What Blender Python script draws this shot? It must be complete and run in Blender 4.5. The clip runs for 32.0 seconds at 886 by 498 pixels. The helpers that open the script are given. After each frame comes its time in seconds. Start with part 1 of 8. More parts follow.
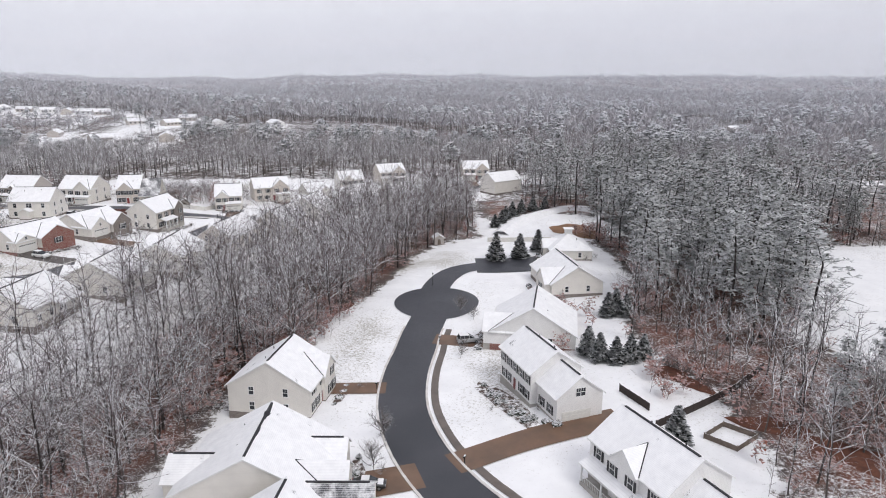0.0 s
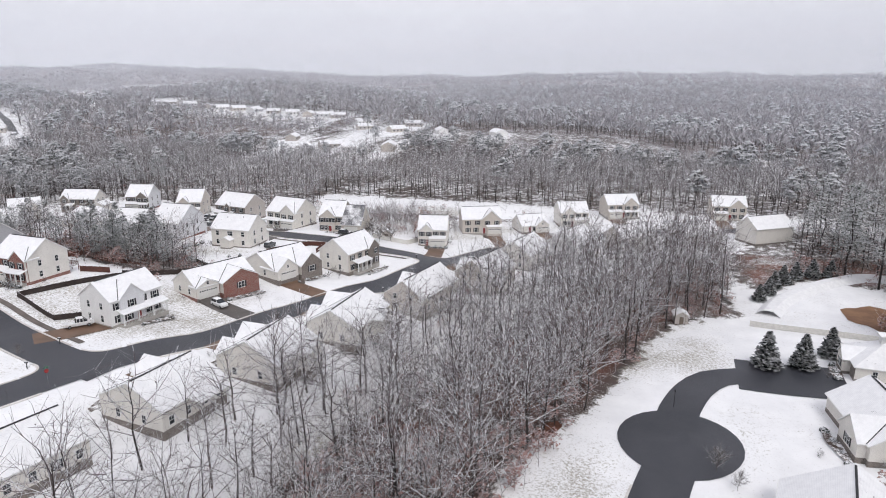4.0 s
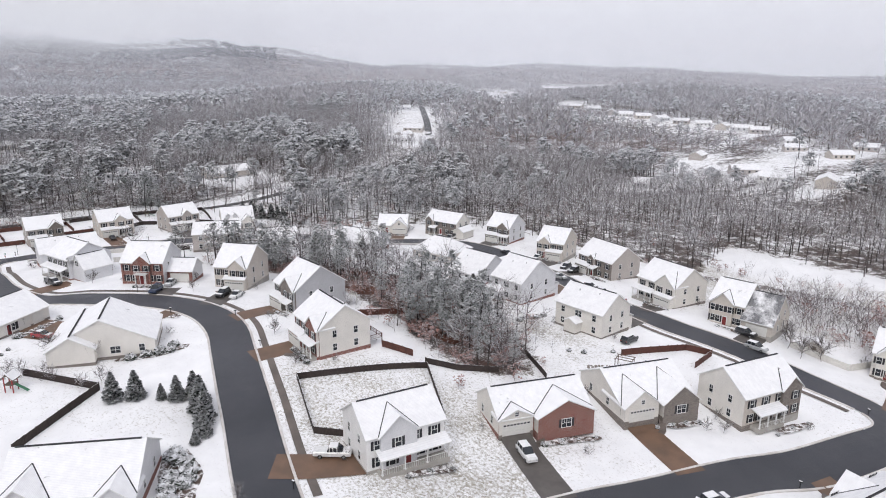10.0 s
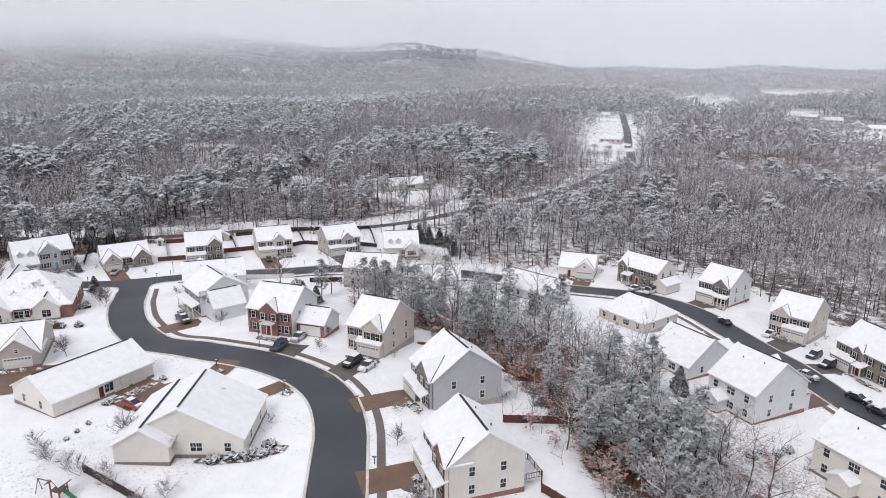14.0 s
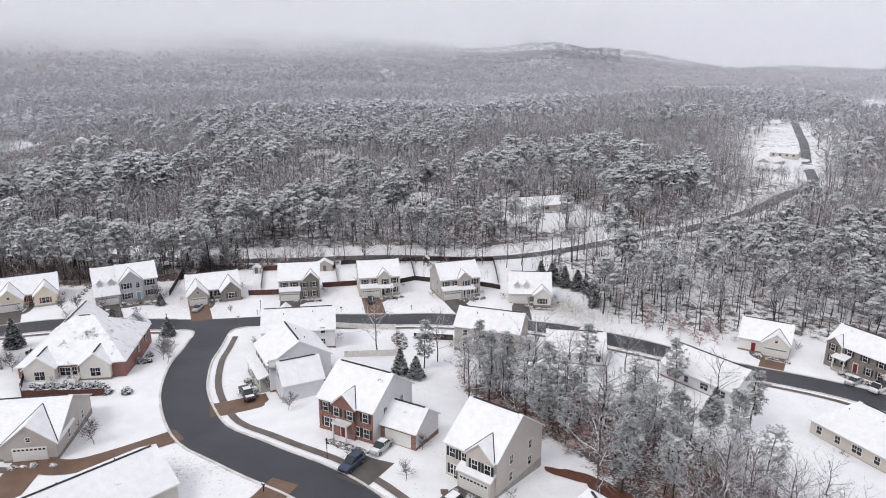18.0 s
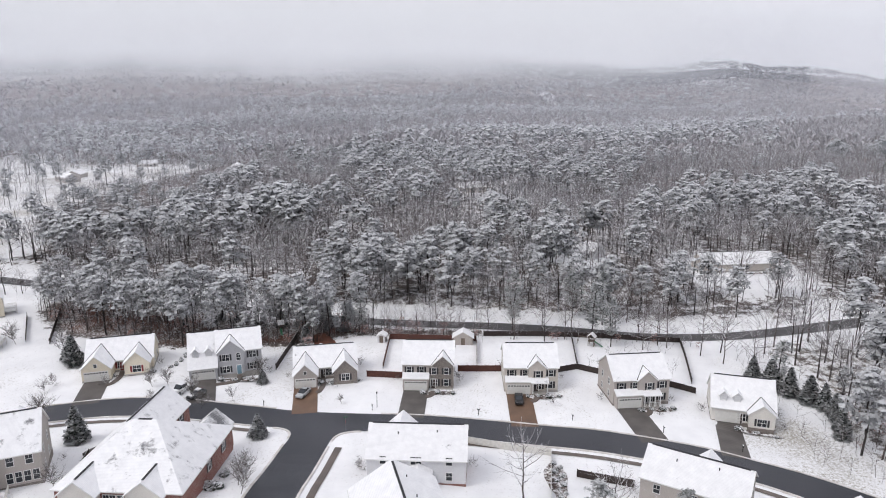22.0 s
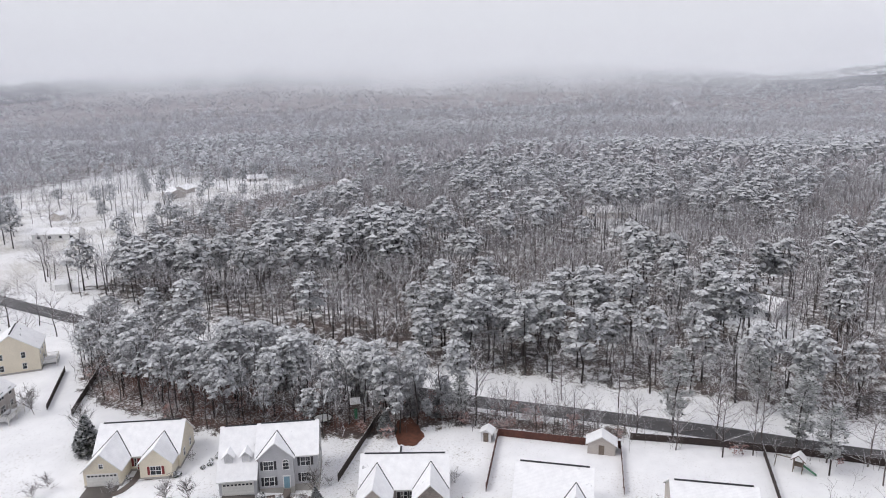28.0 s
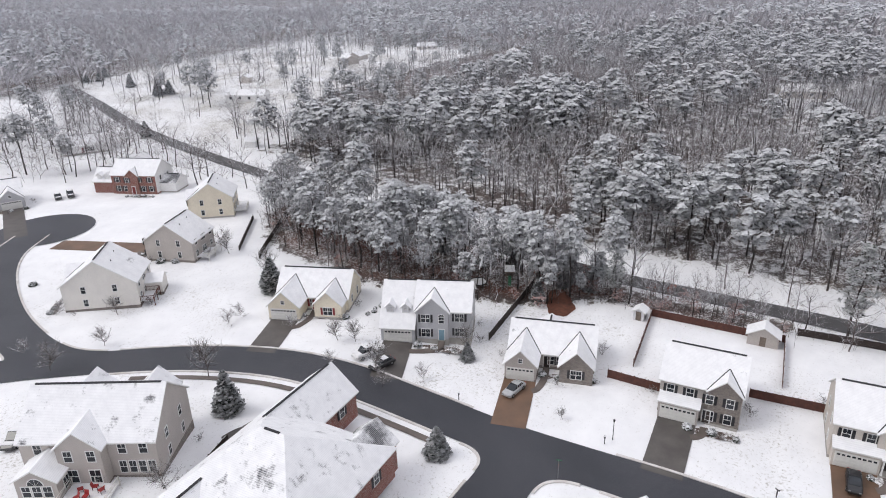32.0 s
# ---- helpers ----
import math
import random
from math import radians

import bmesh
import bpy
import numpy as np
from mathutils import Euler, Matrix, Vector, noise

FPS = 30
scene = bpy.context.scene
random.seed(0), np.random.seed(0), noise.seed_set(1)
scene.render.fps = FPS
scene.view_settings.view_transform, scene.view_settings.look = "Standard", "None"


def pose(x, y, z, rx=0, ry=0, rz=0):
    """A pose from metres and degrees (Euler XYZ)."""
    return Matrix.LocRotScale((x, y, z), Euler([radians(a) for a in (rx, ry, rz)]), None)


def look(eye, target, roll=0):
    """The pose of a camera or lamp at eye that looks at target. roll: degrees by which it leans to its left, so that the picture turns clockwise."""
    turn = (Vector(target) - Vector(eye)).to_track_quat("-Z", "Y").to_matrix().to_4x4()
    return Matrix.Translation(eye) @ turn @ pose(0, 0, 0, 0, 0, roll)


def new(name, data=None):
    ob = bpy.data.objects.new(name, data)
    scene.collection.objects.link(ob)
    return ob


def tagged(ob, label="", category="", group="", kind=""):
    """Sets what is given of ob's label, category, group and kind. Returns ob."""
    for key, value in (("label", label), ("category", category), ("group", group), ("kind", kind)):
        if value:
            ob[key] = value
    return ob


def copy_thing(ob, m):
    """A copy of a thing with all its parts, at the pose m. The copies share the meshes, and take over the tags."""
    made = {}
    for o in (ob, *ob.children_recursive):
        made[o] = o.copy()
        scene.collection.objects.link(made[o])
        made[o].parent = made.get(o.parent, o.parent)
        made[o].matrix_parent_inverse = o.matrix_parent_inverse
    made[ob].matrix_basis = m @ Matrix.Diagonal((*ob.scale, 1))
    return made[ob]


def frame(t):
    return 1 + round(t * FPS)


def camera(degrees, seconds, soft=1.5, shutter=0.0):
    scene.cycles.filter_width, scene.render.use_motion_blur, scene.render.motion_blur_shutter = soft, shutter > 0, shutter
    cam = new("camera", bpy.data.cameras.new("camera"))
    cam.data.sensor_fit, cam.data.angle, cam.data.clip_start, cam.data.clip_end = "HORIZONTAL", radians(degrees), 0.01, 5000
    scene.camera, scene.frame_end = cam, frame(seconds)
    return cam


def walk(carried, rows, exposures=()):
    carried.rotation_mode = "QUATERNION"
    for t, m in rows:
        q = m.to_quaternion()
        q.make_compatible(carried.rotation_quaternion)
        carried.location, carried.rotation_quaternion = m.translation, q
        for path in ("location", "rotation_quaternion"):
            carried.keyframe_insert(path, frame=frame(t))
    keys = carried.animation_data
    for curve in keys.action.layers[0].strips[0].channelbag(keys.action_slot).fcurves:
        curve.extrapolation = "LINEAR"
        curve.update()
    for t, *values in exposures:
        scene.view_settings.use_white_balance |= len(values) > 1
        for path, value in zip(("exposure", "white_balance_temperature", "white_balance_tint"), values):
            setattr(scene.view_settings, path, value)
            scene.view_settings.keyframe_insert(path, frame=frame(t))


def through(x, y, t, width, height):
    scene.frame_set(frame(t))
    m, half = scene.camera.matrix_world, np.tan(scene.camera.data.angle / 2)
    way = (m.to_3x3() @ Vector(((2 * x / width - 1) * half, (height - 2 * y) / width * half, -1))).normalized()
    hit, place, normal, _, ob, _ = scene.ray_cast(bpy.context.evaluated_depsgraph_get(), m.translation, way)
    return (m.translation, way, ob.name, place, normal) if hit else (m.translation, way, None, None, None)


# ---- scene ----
cam = camera(66.9, 32.0, 1.0)
METRES, EYE, TILT, LEAN, TURN = 300.0, 55.2, -1.7, 0.0, 0.0
ROWS = [
    (0.0, 0.0, 0.0, 0.0, 0.06, -12.84, -0.26),
    (0.5, -0.0018, 0.0192, 0.0053, 2.52, -12.88, -0.35),
    (1.0, -0.0034, 0.0383, 0.0101, 5.03, -12.93, -0.46),
    (1.5, -0.0053, 0.0572, 0.0143, 7.43, -12.99, -0.54),
    (2.0, -0.0078, 0.0763, 0.0178, 9.77, -13.09, -0.67),
    (2.5, -0.0102, 0.0954, 0.0207, 12.23, -13.14, -0.69),
    (4.5, -0.0265, 0.1664, 0.0314, 21.64, -13.36, -0.9),
    (5.0, -0.0322, 0.1844, 0.0331, 24.61, -13.42, -1.01),
    (5.5, -0.0388, 0.202, 0.0351, 27.96, -13.51, -1.09),
    (6.0, -0.0456, 0.2195, 0.0368, 31.46, -13.57, -1.16),
    (6.5, -0.0535, 0.2355, 0.0396, 34.78, -13.7, -1.29),
    (7.0, -0.0624, 0.252, 0.0412, 38.11, -13.75, -1.38),
    (7.5, -0.0718, 0.2678, 0.0433, 40.73, -13.82, -1.46),
    (8.0, -0.0824, 0.2827, 0.0453, 43.26, -13.91, -1.53),
    (8.5, -0.0937, 0.2976, 0.0467, 45.78, -13.96, -1.59),
    (9.0, -0.1052, 0.3115, 0.0487, 48.3, -14.06, -1.65),
    (9.5, -0.1176, 0.3249, 0.0505, 50.57, -14.13, -1.7),
    (10.0, -0.1301, 0.3379, 0.0522, 52.63, -14.2, -1.74),
    (10.5, -0.1437, 0.3503, 0.0534, 54.2, -14.23, -1.72),
    (11.0, -0.1582, 0.3618, 0.0547, 55.79, -14.26, -1.79),
    (11.5, -0.1727, 0.3729, 0.0562, 57.74, -14.31, -1.82),
    (12.0, -0.1878, 0.3834, 0.0575, 59.7, -14.35, -1.83),
    (12.5, -0.2033, 0.3936, 0.0585, 61.82, -14.39, -1.88),
    (13.0, -0.2193, 0.4029, 0.0597, 64.27, -14.47, -1.93),
    (13.5, -0.2353, 0.4118, 0.0609, 66.82, -14.56, -1.95),
    (14.0, -0.2518, 0.4201, 0.0617, 69.06, -14.63, -2.0),
    (14.5, -0.2685, 0.4276, 0.0625, 71.53, -14.73, -2.03),
    (15.0, -0.2855, 0.4345, 0.0632, 73.83, -14.82, -2.06),
    (15.5, -0.3028, 0.4409, 0.0639, 75.58, -14.89, -2.03),
    (17.5, -0.3749, 0.46, 0.0663, 78.11, -14.95, -1.95),
    (18.0, -0.3935, 0.4633, 0.0671, 80.42, -15.02, -1.93),
    (18.5, -0.4127, 0.4662, 0.0679, 82.66, -15.12, -1.94),
    (19.0, -0.4315, 0.4682, 0.0692, 85.62, -15.31, -1.92),
    (19.5, -0.451, 0.47, 0.0696, 89.51, -15.54, -1.86),
    (20.0, -0.4707, 0.4717, 0.0706, 92.33, -15.77, -1.77),
    (20.5, -0.489, 0.4724, 0.0705, 92.59, -15.83, -1.67),
    (21.0, -0.509, 0.4723, 0.0703, 92.85, -15.91, -1.58),
    (21.5, -0.5292, 0.4716, 0.0705, 93.11, -15.77, -1.51),
    (22.0, -0.5494, 0.4705, 0.0704, 93.5, -13.63, -1.45),
    (22.5, -0.5696, 0.4689, 0.0701, 93.8, -11.62, -1.4),
    (23.0, -0.5897, 0.4672, 0.0694, 94.01, -11.48, -1.32),
    (23.5, -0.61, 0.4648, 0.069, 95.09, -11.53, -1.25),
    (24.0, -0.6304, 0.4629, 0.0688, 95.94, -11.59, -1.19),
    (24.5, -0.6509, 0.4602, 0.0686, 96.05, -11.63, -1.14),
    (26.5, -0.7066, 0.4517, 0.0685, 98.09, -11.79, -1.03),
    (27.0, -0.7112, 0.4505, 0.0676, 99.95, -11.84, -0.96),
    (27.5, -0.7124, 0.4499, 0.0664, 101.76, -11.97, -0.89),
    (28.0, -0.7123, 0.4498, 0.0651, 103.51, -12.88, -0.79),
    (28.5, -0.7119, 0.4498, 0.0641, 105.22, -14.22, -0.68),
    (29.0, -0.7117, 0.45, 0.0632, 106.93, -15.64, -0.57),
    (29.5, -0.7116, 0.4502, 0.0625, 108.62, -17.02, -0.5),
    (30.0, -0.7116, 0.4503, 0.0619, 110.32, -18.37, -0.42),
    (30.5, -0.7119, 0.4505, 0.0614, 112.03, -19.66, -0.34),
    (31.0, -0.712, 0.4505, 0.061, 113.83, -20.91, -0.26),
    (31.5, -0.7121, 0.4506, 0.0607, 115.75, -22.2, -0.19),
    (32.0, -0.7121, 0.4507, 0.0605, 117.64, -23.49, -0.13),
]
walk(cam, [(t, pose(0, 0, EYE, TILT, LEAN, TURN) @ pose(METRES * x, METRES * y, METRES * z, 90 + pitch, roll, yaw)) for t, x, y, z, yaw, pitch, roll in ROWS])

# ---- world, sun ----
world = bpy.data.worlds.new("overcast_sky")
scene.world = world
world.use_nodes = True
wn, wl = world.node_tree.nodes, world.node_tree.links
wn.clear()
w_out = wn.new("ShaderNodeOutputWorld")
w_bg = wn.new("ShaderNodeBackground")
w_sky = wn.new("ShaderNodeTexSky")
w_sky.sky_type = "NISHITA"
w_sky.sun_disc = False
w_sky.sun_elevation, w_sky.sun_rotation = radians(38), radians(150)
w_hsv = wn.new("ShaderNodeHueSaturation")
w_hsv.inputs["Saturation"].default_value = 0.12
w_hsv.inputs["Value"].default_value = 0.10
w_mix = wn.new("ShaderNodeMixRGB")
w_mix.inputs["Fac"].default_value = 0.88
w_co = wn.new("ShaderNodeTexCoord")
w_map = wn.new("ShaderNodeMapping")
w_map.inputs["Scale"].default_value = (1.0, 1.0, 5.0)
w_noise = wn.new("ShaderNodeTexNoise")
w_noise.inputs["Scale"].default_value = 2.2
w_noise.inputs["Detail"].default_value = 4
w_ramp = wn.new("ShaderNodeValToRGB")
w_ramp.color_ramp.elements[0].position, w_ramp.color_ramp.elements[0].color = 0.3, (0.762, 0.77, 0.848, 1)
w_ramp.color_ramp.elements[1].position, w_ramp.color_ramp.elements[1].color = 0.75, (0.82, 0.825, 0.905, 1)
wl.new(w_co.outputs["Generated"], w_map.inputs["Vector"])
wl.new(w_map.outputs["Vector"], w_noise.inputs["Vector"])
wl.new(w_noise.outputs["Fac"], w_ramp.inputs["Fac"])
wl.new(w_sky.outputs["Color"], w_hsv.inputs["Color"])
wl.new(w_hsv.outputs["Color"], w_mix.inputs["Color1"])
wl.new(w_ramp.outputs["Color"], w_mix.inputs["Color2"])
wl.new(w_mix.outputs["Color"], w_bg.inputs["Color"])
wl.new(w_bg.outputs["Background"], w_out.inputs["Surface"])
w_bg.inputs["Strength"].default_value = 1.12
sun_data = bpy.data.lights.new("sun", "SUN")
sun_data.energy, sun_data.angle, sun_data.color = 1.3, radians(25), (1.0, 0.97, 0.93)
sun = new("sun", sun_data)
sun.matrix_world = look((60, -80, 120), (0, 0, 0))


# ---- materials ----
def shader(name, rough=0.8, metal=0.0):
    m = bpy.data.materials.new(name)
    m.use_nodes = True
    nt = m.node_tree
    b = nt.nodes["Principled BSDF"]
    b.inputs["Roughness"].default_value = rough
    b.inputs["Metallic"].default_value = metal
    return m, nt, b


def node(nt, kind, **values):
    n = nt.nodes.new(kind)
    for k, v in values.items():
        n.inputs[k].default_value = v
    return n


def noise_fac(nt, scale, detail=4.0, rough=0.6, low=0.4, high=0.6, world_space=True):
    """A noise in metres, stretched to 0..1 between low and high."""
    if world_space:
        co = nt.nodes.new("ShaderNodeNewGeometry").outputs["Position"]
    else:
        co = nt.nodes.new("ShaderNodeTexCoord").outputs["Object"]
    n = node(nt, "ShaderNodeTexNoise", Scale=scale, Detail=detail, Roughness=rough)
    nt.links.new(co, n.inputs["Vector"])
    r = nt.nodes.new("ShaderNodeMapRange")
    r.inputs["From Min"].default_value, r.inputs["From Max"].default_value = low, high
    nt.links.new(n.outputs["Fac"], r.inputs["Value"])
    return r.outputs["Result"]


def mix(nt, fac, a, b):
    n = nt.nodes.new("ShaderNodeMixRGB")
    for sock, v in (("Fac", fac), ("Color1", a), ("Color2", b)):
        if isinstance(v, (int, float)):
            n.inputs[sock].default_value = v
        elif isinstance(v, tuple):
            n.inputs[sock].default_value = (*v, 1)
        else:
            nt.links.new(v, n.inputs[sock])
    return n.outputs["Color"]


def math_node(nt, op, a, b=0.0):
    n = nt.nodes.new("ShaderNodeMath")
    n.operation = op
    for i, v in enumerate((a, b)):
        if isinstance(v, (int, float)):
            n.inputs[i].default_value = v
        else:
            nt.links.new(v, n.inputs[i])
    return n.outputs[0]


def bump(nt, b, height, strength=0.4, dist=0.05):
    n = node(nt, "ShaderNodeBump", Strength=strength, Distance=dist)
    nt.links.new(height, n.inputs["Height"])
    nt.links.new(n.outputs["Normal"], b.inputs["Normal"])


def up_fac(nt, low, high):
    """How far a face looks up, 0..1: fresh snow lies on such faces."""
    g = nt.nodes.new("ShaderNodeNewGeometry")
    s = nt.nodes.new("ShaderNodeSeparateXYZ")
    nt.links.new(g.outputs["Normal"], s.inputs["Vector"])
    r = nt.nodes.new("ShaderNodeMapRange")
    r.inputs["From Min"].default_value, r.inputs["From Max"].default_value = low, high
    nt.links.new(s.outputs["Z"], r.inputs["Value"])
    return r.outputs["Result"]


SNOW = (0.872, 0.87, 0.882)
SNOW2 = (0.756, 0.754, 0.772)


def plain(name, col, col2=None, rough=0.7, scale=1.5, metal=0.0, bump_scale=0.0, world_space=False):
    m, nt, b = shader(name, rough, metal)
    c2 = col2 or tuple(c * 0.78 for c in col)
    c = mix(nt, noise_fac(nt, scale, 5, 0.6, 0.35, 0.65, world_space), c2, col)
    c = mix(nt, math_node(nt, "MULTIPLY", noise_fac(nt, scale * 14, 3, 0.6, 0.35, 0.7, world_space), 0.35), c, tuple(v * 0.7 for v in col))
    nt.links.new(c, b.inputs["Base Color"])
    if bump_scale:
        bump(nt, b, noise_fac(nt, bump_scale, 4, 0.6, 0.3, 0.7, world_space), 0.4, 0.03)
    return m


def siding(name, col):
    """Painted lap siding: boards 0.15 m high, each darker along its lower edge, a little dirt."""
    m, nt, b = shader(name, 0.55)
    co = nt.nodes.new("ShaderNodeTexCoord")
    s = nt.nodes.new("ShaderNodeSeparateXYZ")
    nt.links.new(co.outputs["Object"], s.inputs["Vector"])
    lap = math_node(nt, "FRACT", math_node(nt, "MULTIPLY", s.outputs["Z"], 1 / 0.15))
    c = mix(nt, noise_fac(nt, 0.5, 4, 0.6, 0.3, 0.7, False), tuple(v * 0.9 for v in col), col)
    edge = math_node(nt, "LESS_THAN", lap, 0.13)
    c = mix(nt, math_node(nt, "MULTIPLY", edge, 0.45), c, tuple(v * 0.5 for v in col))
    nt.links.new(c, b.inputs["Base Color"])
    bump(nt, b, lap, 0.5, 0.02)
    return m


def masonry(name, col, col2, mortar, size=(0.24, 0.08)):
    m, nt, b = shader(name, 0.85)
    co = nt.nodes.new("ShaderNodeTexCoord")
    s = nt.nodes.new("ShaderNodeSeparateXYZ")
    nt.links.new(co.outputs["Object"], s.inputs["Vector"])
    h = math_node(nt, "ADD", s.outputs["X"], s.outputs["Y"])
    cb = nt.nodes.new("ShaderNodeCombineXYZ")
    nt.links.new(h, cb.inputs["X"])
    nt.links.new(s.outputs["Z"], cb.inputs["Y"])
    br = node(nt, "ShaderNodeTexBrick", Scale=1.0)
    br.inputs["Color1"].default_value, br.inputs["Color2"].default_value = (*col, 1), (*col2, 1)
    br.inputs["Mortar"].default_value = (*mortar, 1)
    br.inputs["Brick Width"].default_value, br.inputs["Row Height"].default_value = size
    br.inputs["Mortar Size"].default_value = 0.012
    nt.links.new(cb.outputs["Vector"], br.inputs["Vector"])
    c = mix(nt, math_node(nt, "MULTIPLY", noise_fac(nt, 0.9, 4, 0.6, 0.3, 0.7, False), 0.35), br.outputs["Color"], tuple(v * 0.6 for v in col))
    nt.links.new(c, b.inputs["Base Color"])
    bump(nt, b, br.outputs["Fac"], -0.4, 0.01)
    return m


def roof_snow(name, bare_low, bare_high, scale=0.35):
    """Dark shingles under a thin cover of snow: rows of shingles show faintly, more where it has melted."""
    m, nt, b = shader(name, 0.85)
    co = nt.nodes.new("ShaderNodeTexCoord")
    s = nt.nodes.new("ShaderNodeSeparateXYZ")
    nt.links.new(co.outputs["Object"], s.inputs["Vector"])
    course = math_node(nt, "FRACT", math_node(nt, "MULTIPLY", s.outputs["Z"], 1 / 0.12))
    shingle = mix(nt, noise_fac(nt, 6.0, 3, 0.6, 0.3, 0.7, False), (0.05, 0.05, 0.055), (0.10, 0.10, 0.11))
    snow = mix(nt, noise_fac(nt, 0.8, 5, 0.65, 0.3, 0.7, False), SNOW2, SNOW)
    snow = mix(nt, math_node(nt, "MULTIPLY", math_node(nt, "LESS_THAN", course, 0.22), 0.16), snow, (0.42, 0.42, 0.45))
    obj = nt.nodes.new("ShaderNodeObjectInfo")
    n = node(nt, "ShaderNodeTexNoise", Scale=scale, Detail=6.0, Roughness=0.65)
    cb = nt.nodes.new("ShaderNodeVectorMath")
    cb.operation = "ADD"
    nt.links.new(co.outputs["Object"], cb.inputs[0])
    mul = nt.nodes.new("ShaderNodeVectorMath")
    mul.operation = "SCALE"
    mul.inputs[0].default_value = (37.0, 61.0, 17.0)
    nt.links.new(obj.outputs["Random"], mul.inputs["Scale"])
    nt.links.new(mul.outputs["Vector"], cb.inputs[1])
    nt.links.new(cb.outputs["Vector"], n.inputs["Vector"])
    fine = math_node(nt, "MULTIPLY", noise_fac(nt, 5.0, 3, 0.6, 0.2, 0.8, False), 0.10)
    tot = math_node(nt, "ADD", n.outputs["Fac"], math_node(nt, "ADD", fine, math_node(nt, "MULTIPLY", course, 0.05)))
    r = nt.nodes.new("ShaderNodeMapRange")
    r.inputs["From Min"].default_value, r.inputs["From Max"].default_value = bare_low, bare_high
    nt.links.new(tot, r.inputs["Value"])
    rows = math_node(nt, "ADD", math_node(nt, "MULTIPLY", math_node(nt, "GREATER_THAN", course, 0.4), 0.32), 0.68)
    c = mix(nt, math_node(nt, "MULTIPLY", r.outputs["Result"], rows), snow, shingle)
    nt.links.new(c, b.inputs["Base Color"])
    bump(nt, b, math_node(nt, "ADD", noise_fac(nt, 1.2, 5, 0.6, 0.2, 0.8, False), math_node(nt, "MULTIPLY", course, 0.2)), 0.35, 0.06)
    return m


def ground_material(name):
    """Lawns under snow that turn into brown, half-bare wood floor and thin patchy grass, by two plan-wide weights."""
    m, nt, b = shader(name, 0.9)
    fine = node(nt, "ShaderNodeTexNoise", Scale=2.2, Detail=9.0, Roughness=0.78)
    pos = nt.nodes.new("ShaderNodeNewGeometry").outputs["Position"]
    nt.links.new(pos, fine.inputs["Vector"])
    mid = noise_fac(nt, 0.35, 5, 0.65, 0.3, 0.7)
    big = noise_fac(nt, 0.05, 4, 0.6, 0.35, 0.65)
    wood, thin = nt.nodes.new("ShaderNodeAttribute"), nt.nodes.new("ShaderNodeAttribute")
    wood.attribute_name, thin.attribute_name = "wood_weight", "thin_weight"
    edge = nt.nodes.new("ShaderNodeMapRange")
    edge.inputs["From Min"].default_value, edge.inputs["From Max"].default_value = 0.35, 0.65
    nt.links.new(math_node(nt, "ADD", wood.outputs["Fac"], math_node(nt, "MULTIPLY", math_node(nt, "SUBTRACT", mid, 0.5), 0.5)), edge.inputs["Value"])
    wf = edge.outputs["Result"]
    cover = math_node(nt, "ADD", fine.outputs["Fac"], math_node(nt, "MULTIPLY", big, 0.12))
    cover = math_node(nt, "ADD", cover, math_node(nt, "MULTIPLY", thin.outputs["Fac"], 0.115))
    cover = math_node(nt, "ADD", cover, math_node(nt, "MULTIPLY", wf, math_node(nt, "ADD", 0.16, math_node(nt, "MULTIPLY", mid, 0.12))))
    r = nt.nodes.new("ShaderNodeMapRange")
    r.inputs["From Min"].default_value, r.inputs["From Max"].default_value = 0.635, 0.775
    nt.links.new(cover, r.inputs["Value"])
    snow = mix(nt, noise_fac(nt, 0.15, 5, 0.65, 0.3, 0.7), SNOW2, SNOW)
    grass = mix(nt, noise_fac(nt, 0.9, 4, 0.6, 0.4, 0.6), (0.40, 0.375, 0.33), (0.27, 0.245, 0.20))
    # leaf: dark duff, with the shade of the twigs above put into its colour
    leaf = mix(nt, noise_fac(nt, 0.25, 4, 0.6, 0.4, 0.6), (0.075, 0.065, 0.062), (0.095, 0.07, 0.062))
    deep = nt.nodes.new("ShaderNodeMapRange")
    deep.inputs["From Min"].default_value, deep.inputs["From Max"].default_value = 0.65, 0.95
    nt.links.new(wood.outputs["Fac"], deep.inputs["Value"])
    russet = mix(nt, noise_fac(nt, 0.12, 5, 0.65, 0.4, 0.6), (0.085, 0.058, 0.048), (0.15, 0.062, 0.042))
    leaf = mix(nt, deep.outputs["Result"], leaf, russet)
    nt.links.new(mix(nt, r.outputs["Result"], snow, mix(nt, wf, grass, leaf)), b.inputs["Base Color"])
    bump(nt, b, fine.outputs["Fac"], 0.3, 0.08)
    return m


def bark(name, col, low=0.25, high=0.75, amount=1.0, patchy=0.0):
    """Bark or needles with snow on whatever looks up; patchy: some stands have shed part of theirs."""
    m, nt, b = shader(name, 0.9)
    isl = nt.nodes.new("ShaderNodeNewGeometry").outputs["Random Per Island"]
    base = mix(nt, isl, tuple(v * 0.65 for v in col), tuple(v * 1.3 for v in col))
    up = math_node(nt, "MULTIPLY", up_fac(nt, low, high), amount)
    up = math_node(nt, "MULTIPLY", up, noise_fac(nt, 1.3, 3, 0.6, 0.25, 0.55))
    if patchy:
        shed = math_node(nt, "MULTIPLY", noise_fac(nt, 0.07, 3, 0.6, 0.38, 0.6), patchy)
        up = math_node(nt, "MULTIPLY", up, math_node(nt, "SUBTRACT", 1.0, shed))
    nt.links.new(mix(nt, up, base, (0.80, 0.805, 0.83)), b.inputs["Base Color"])
    return m


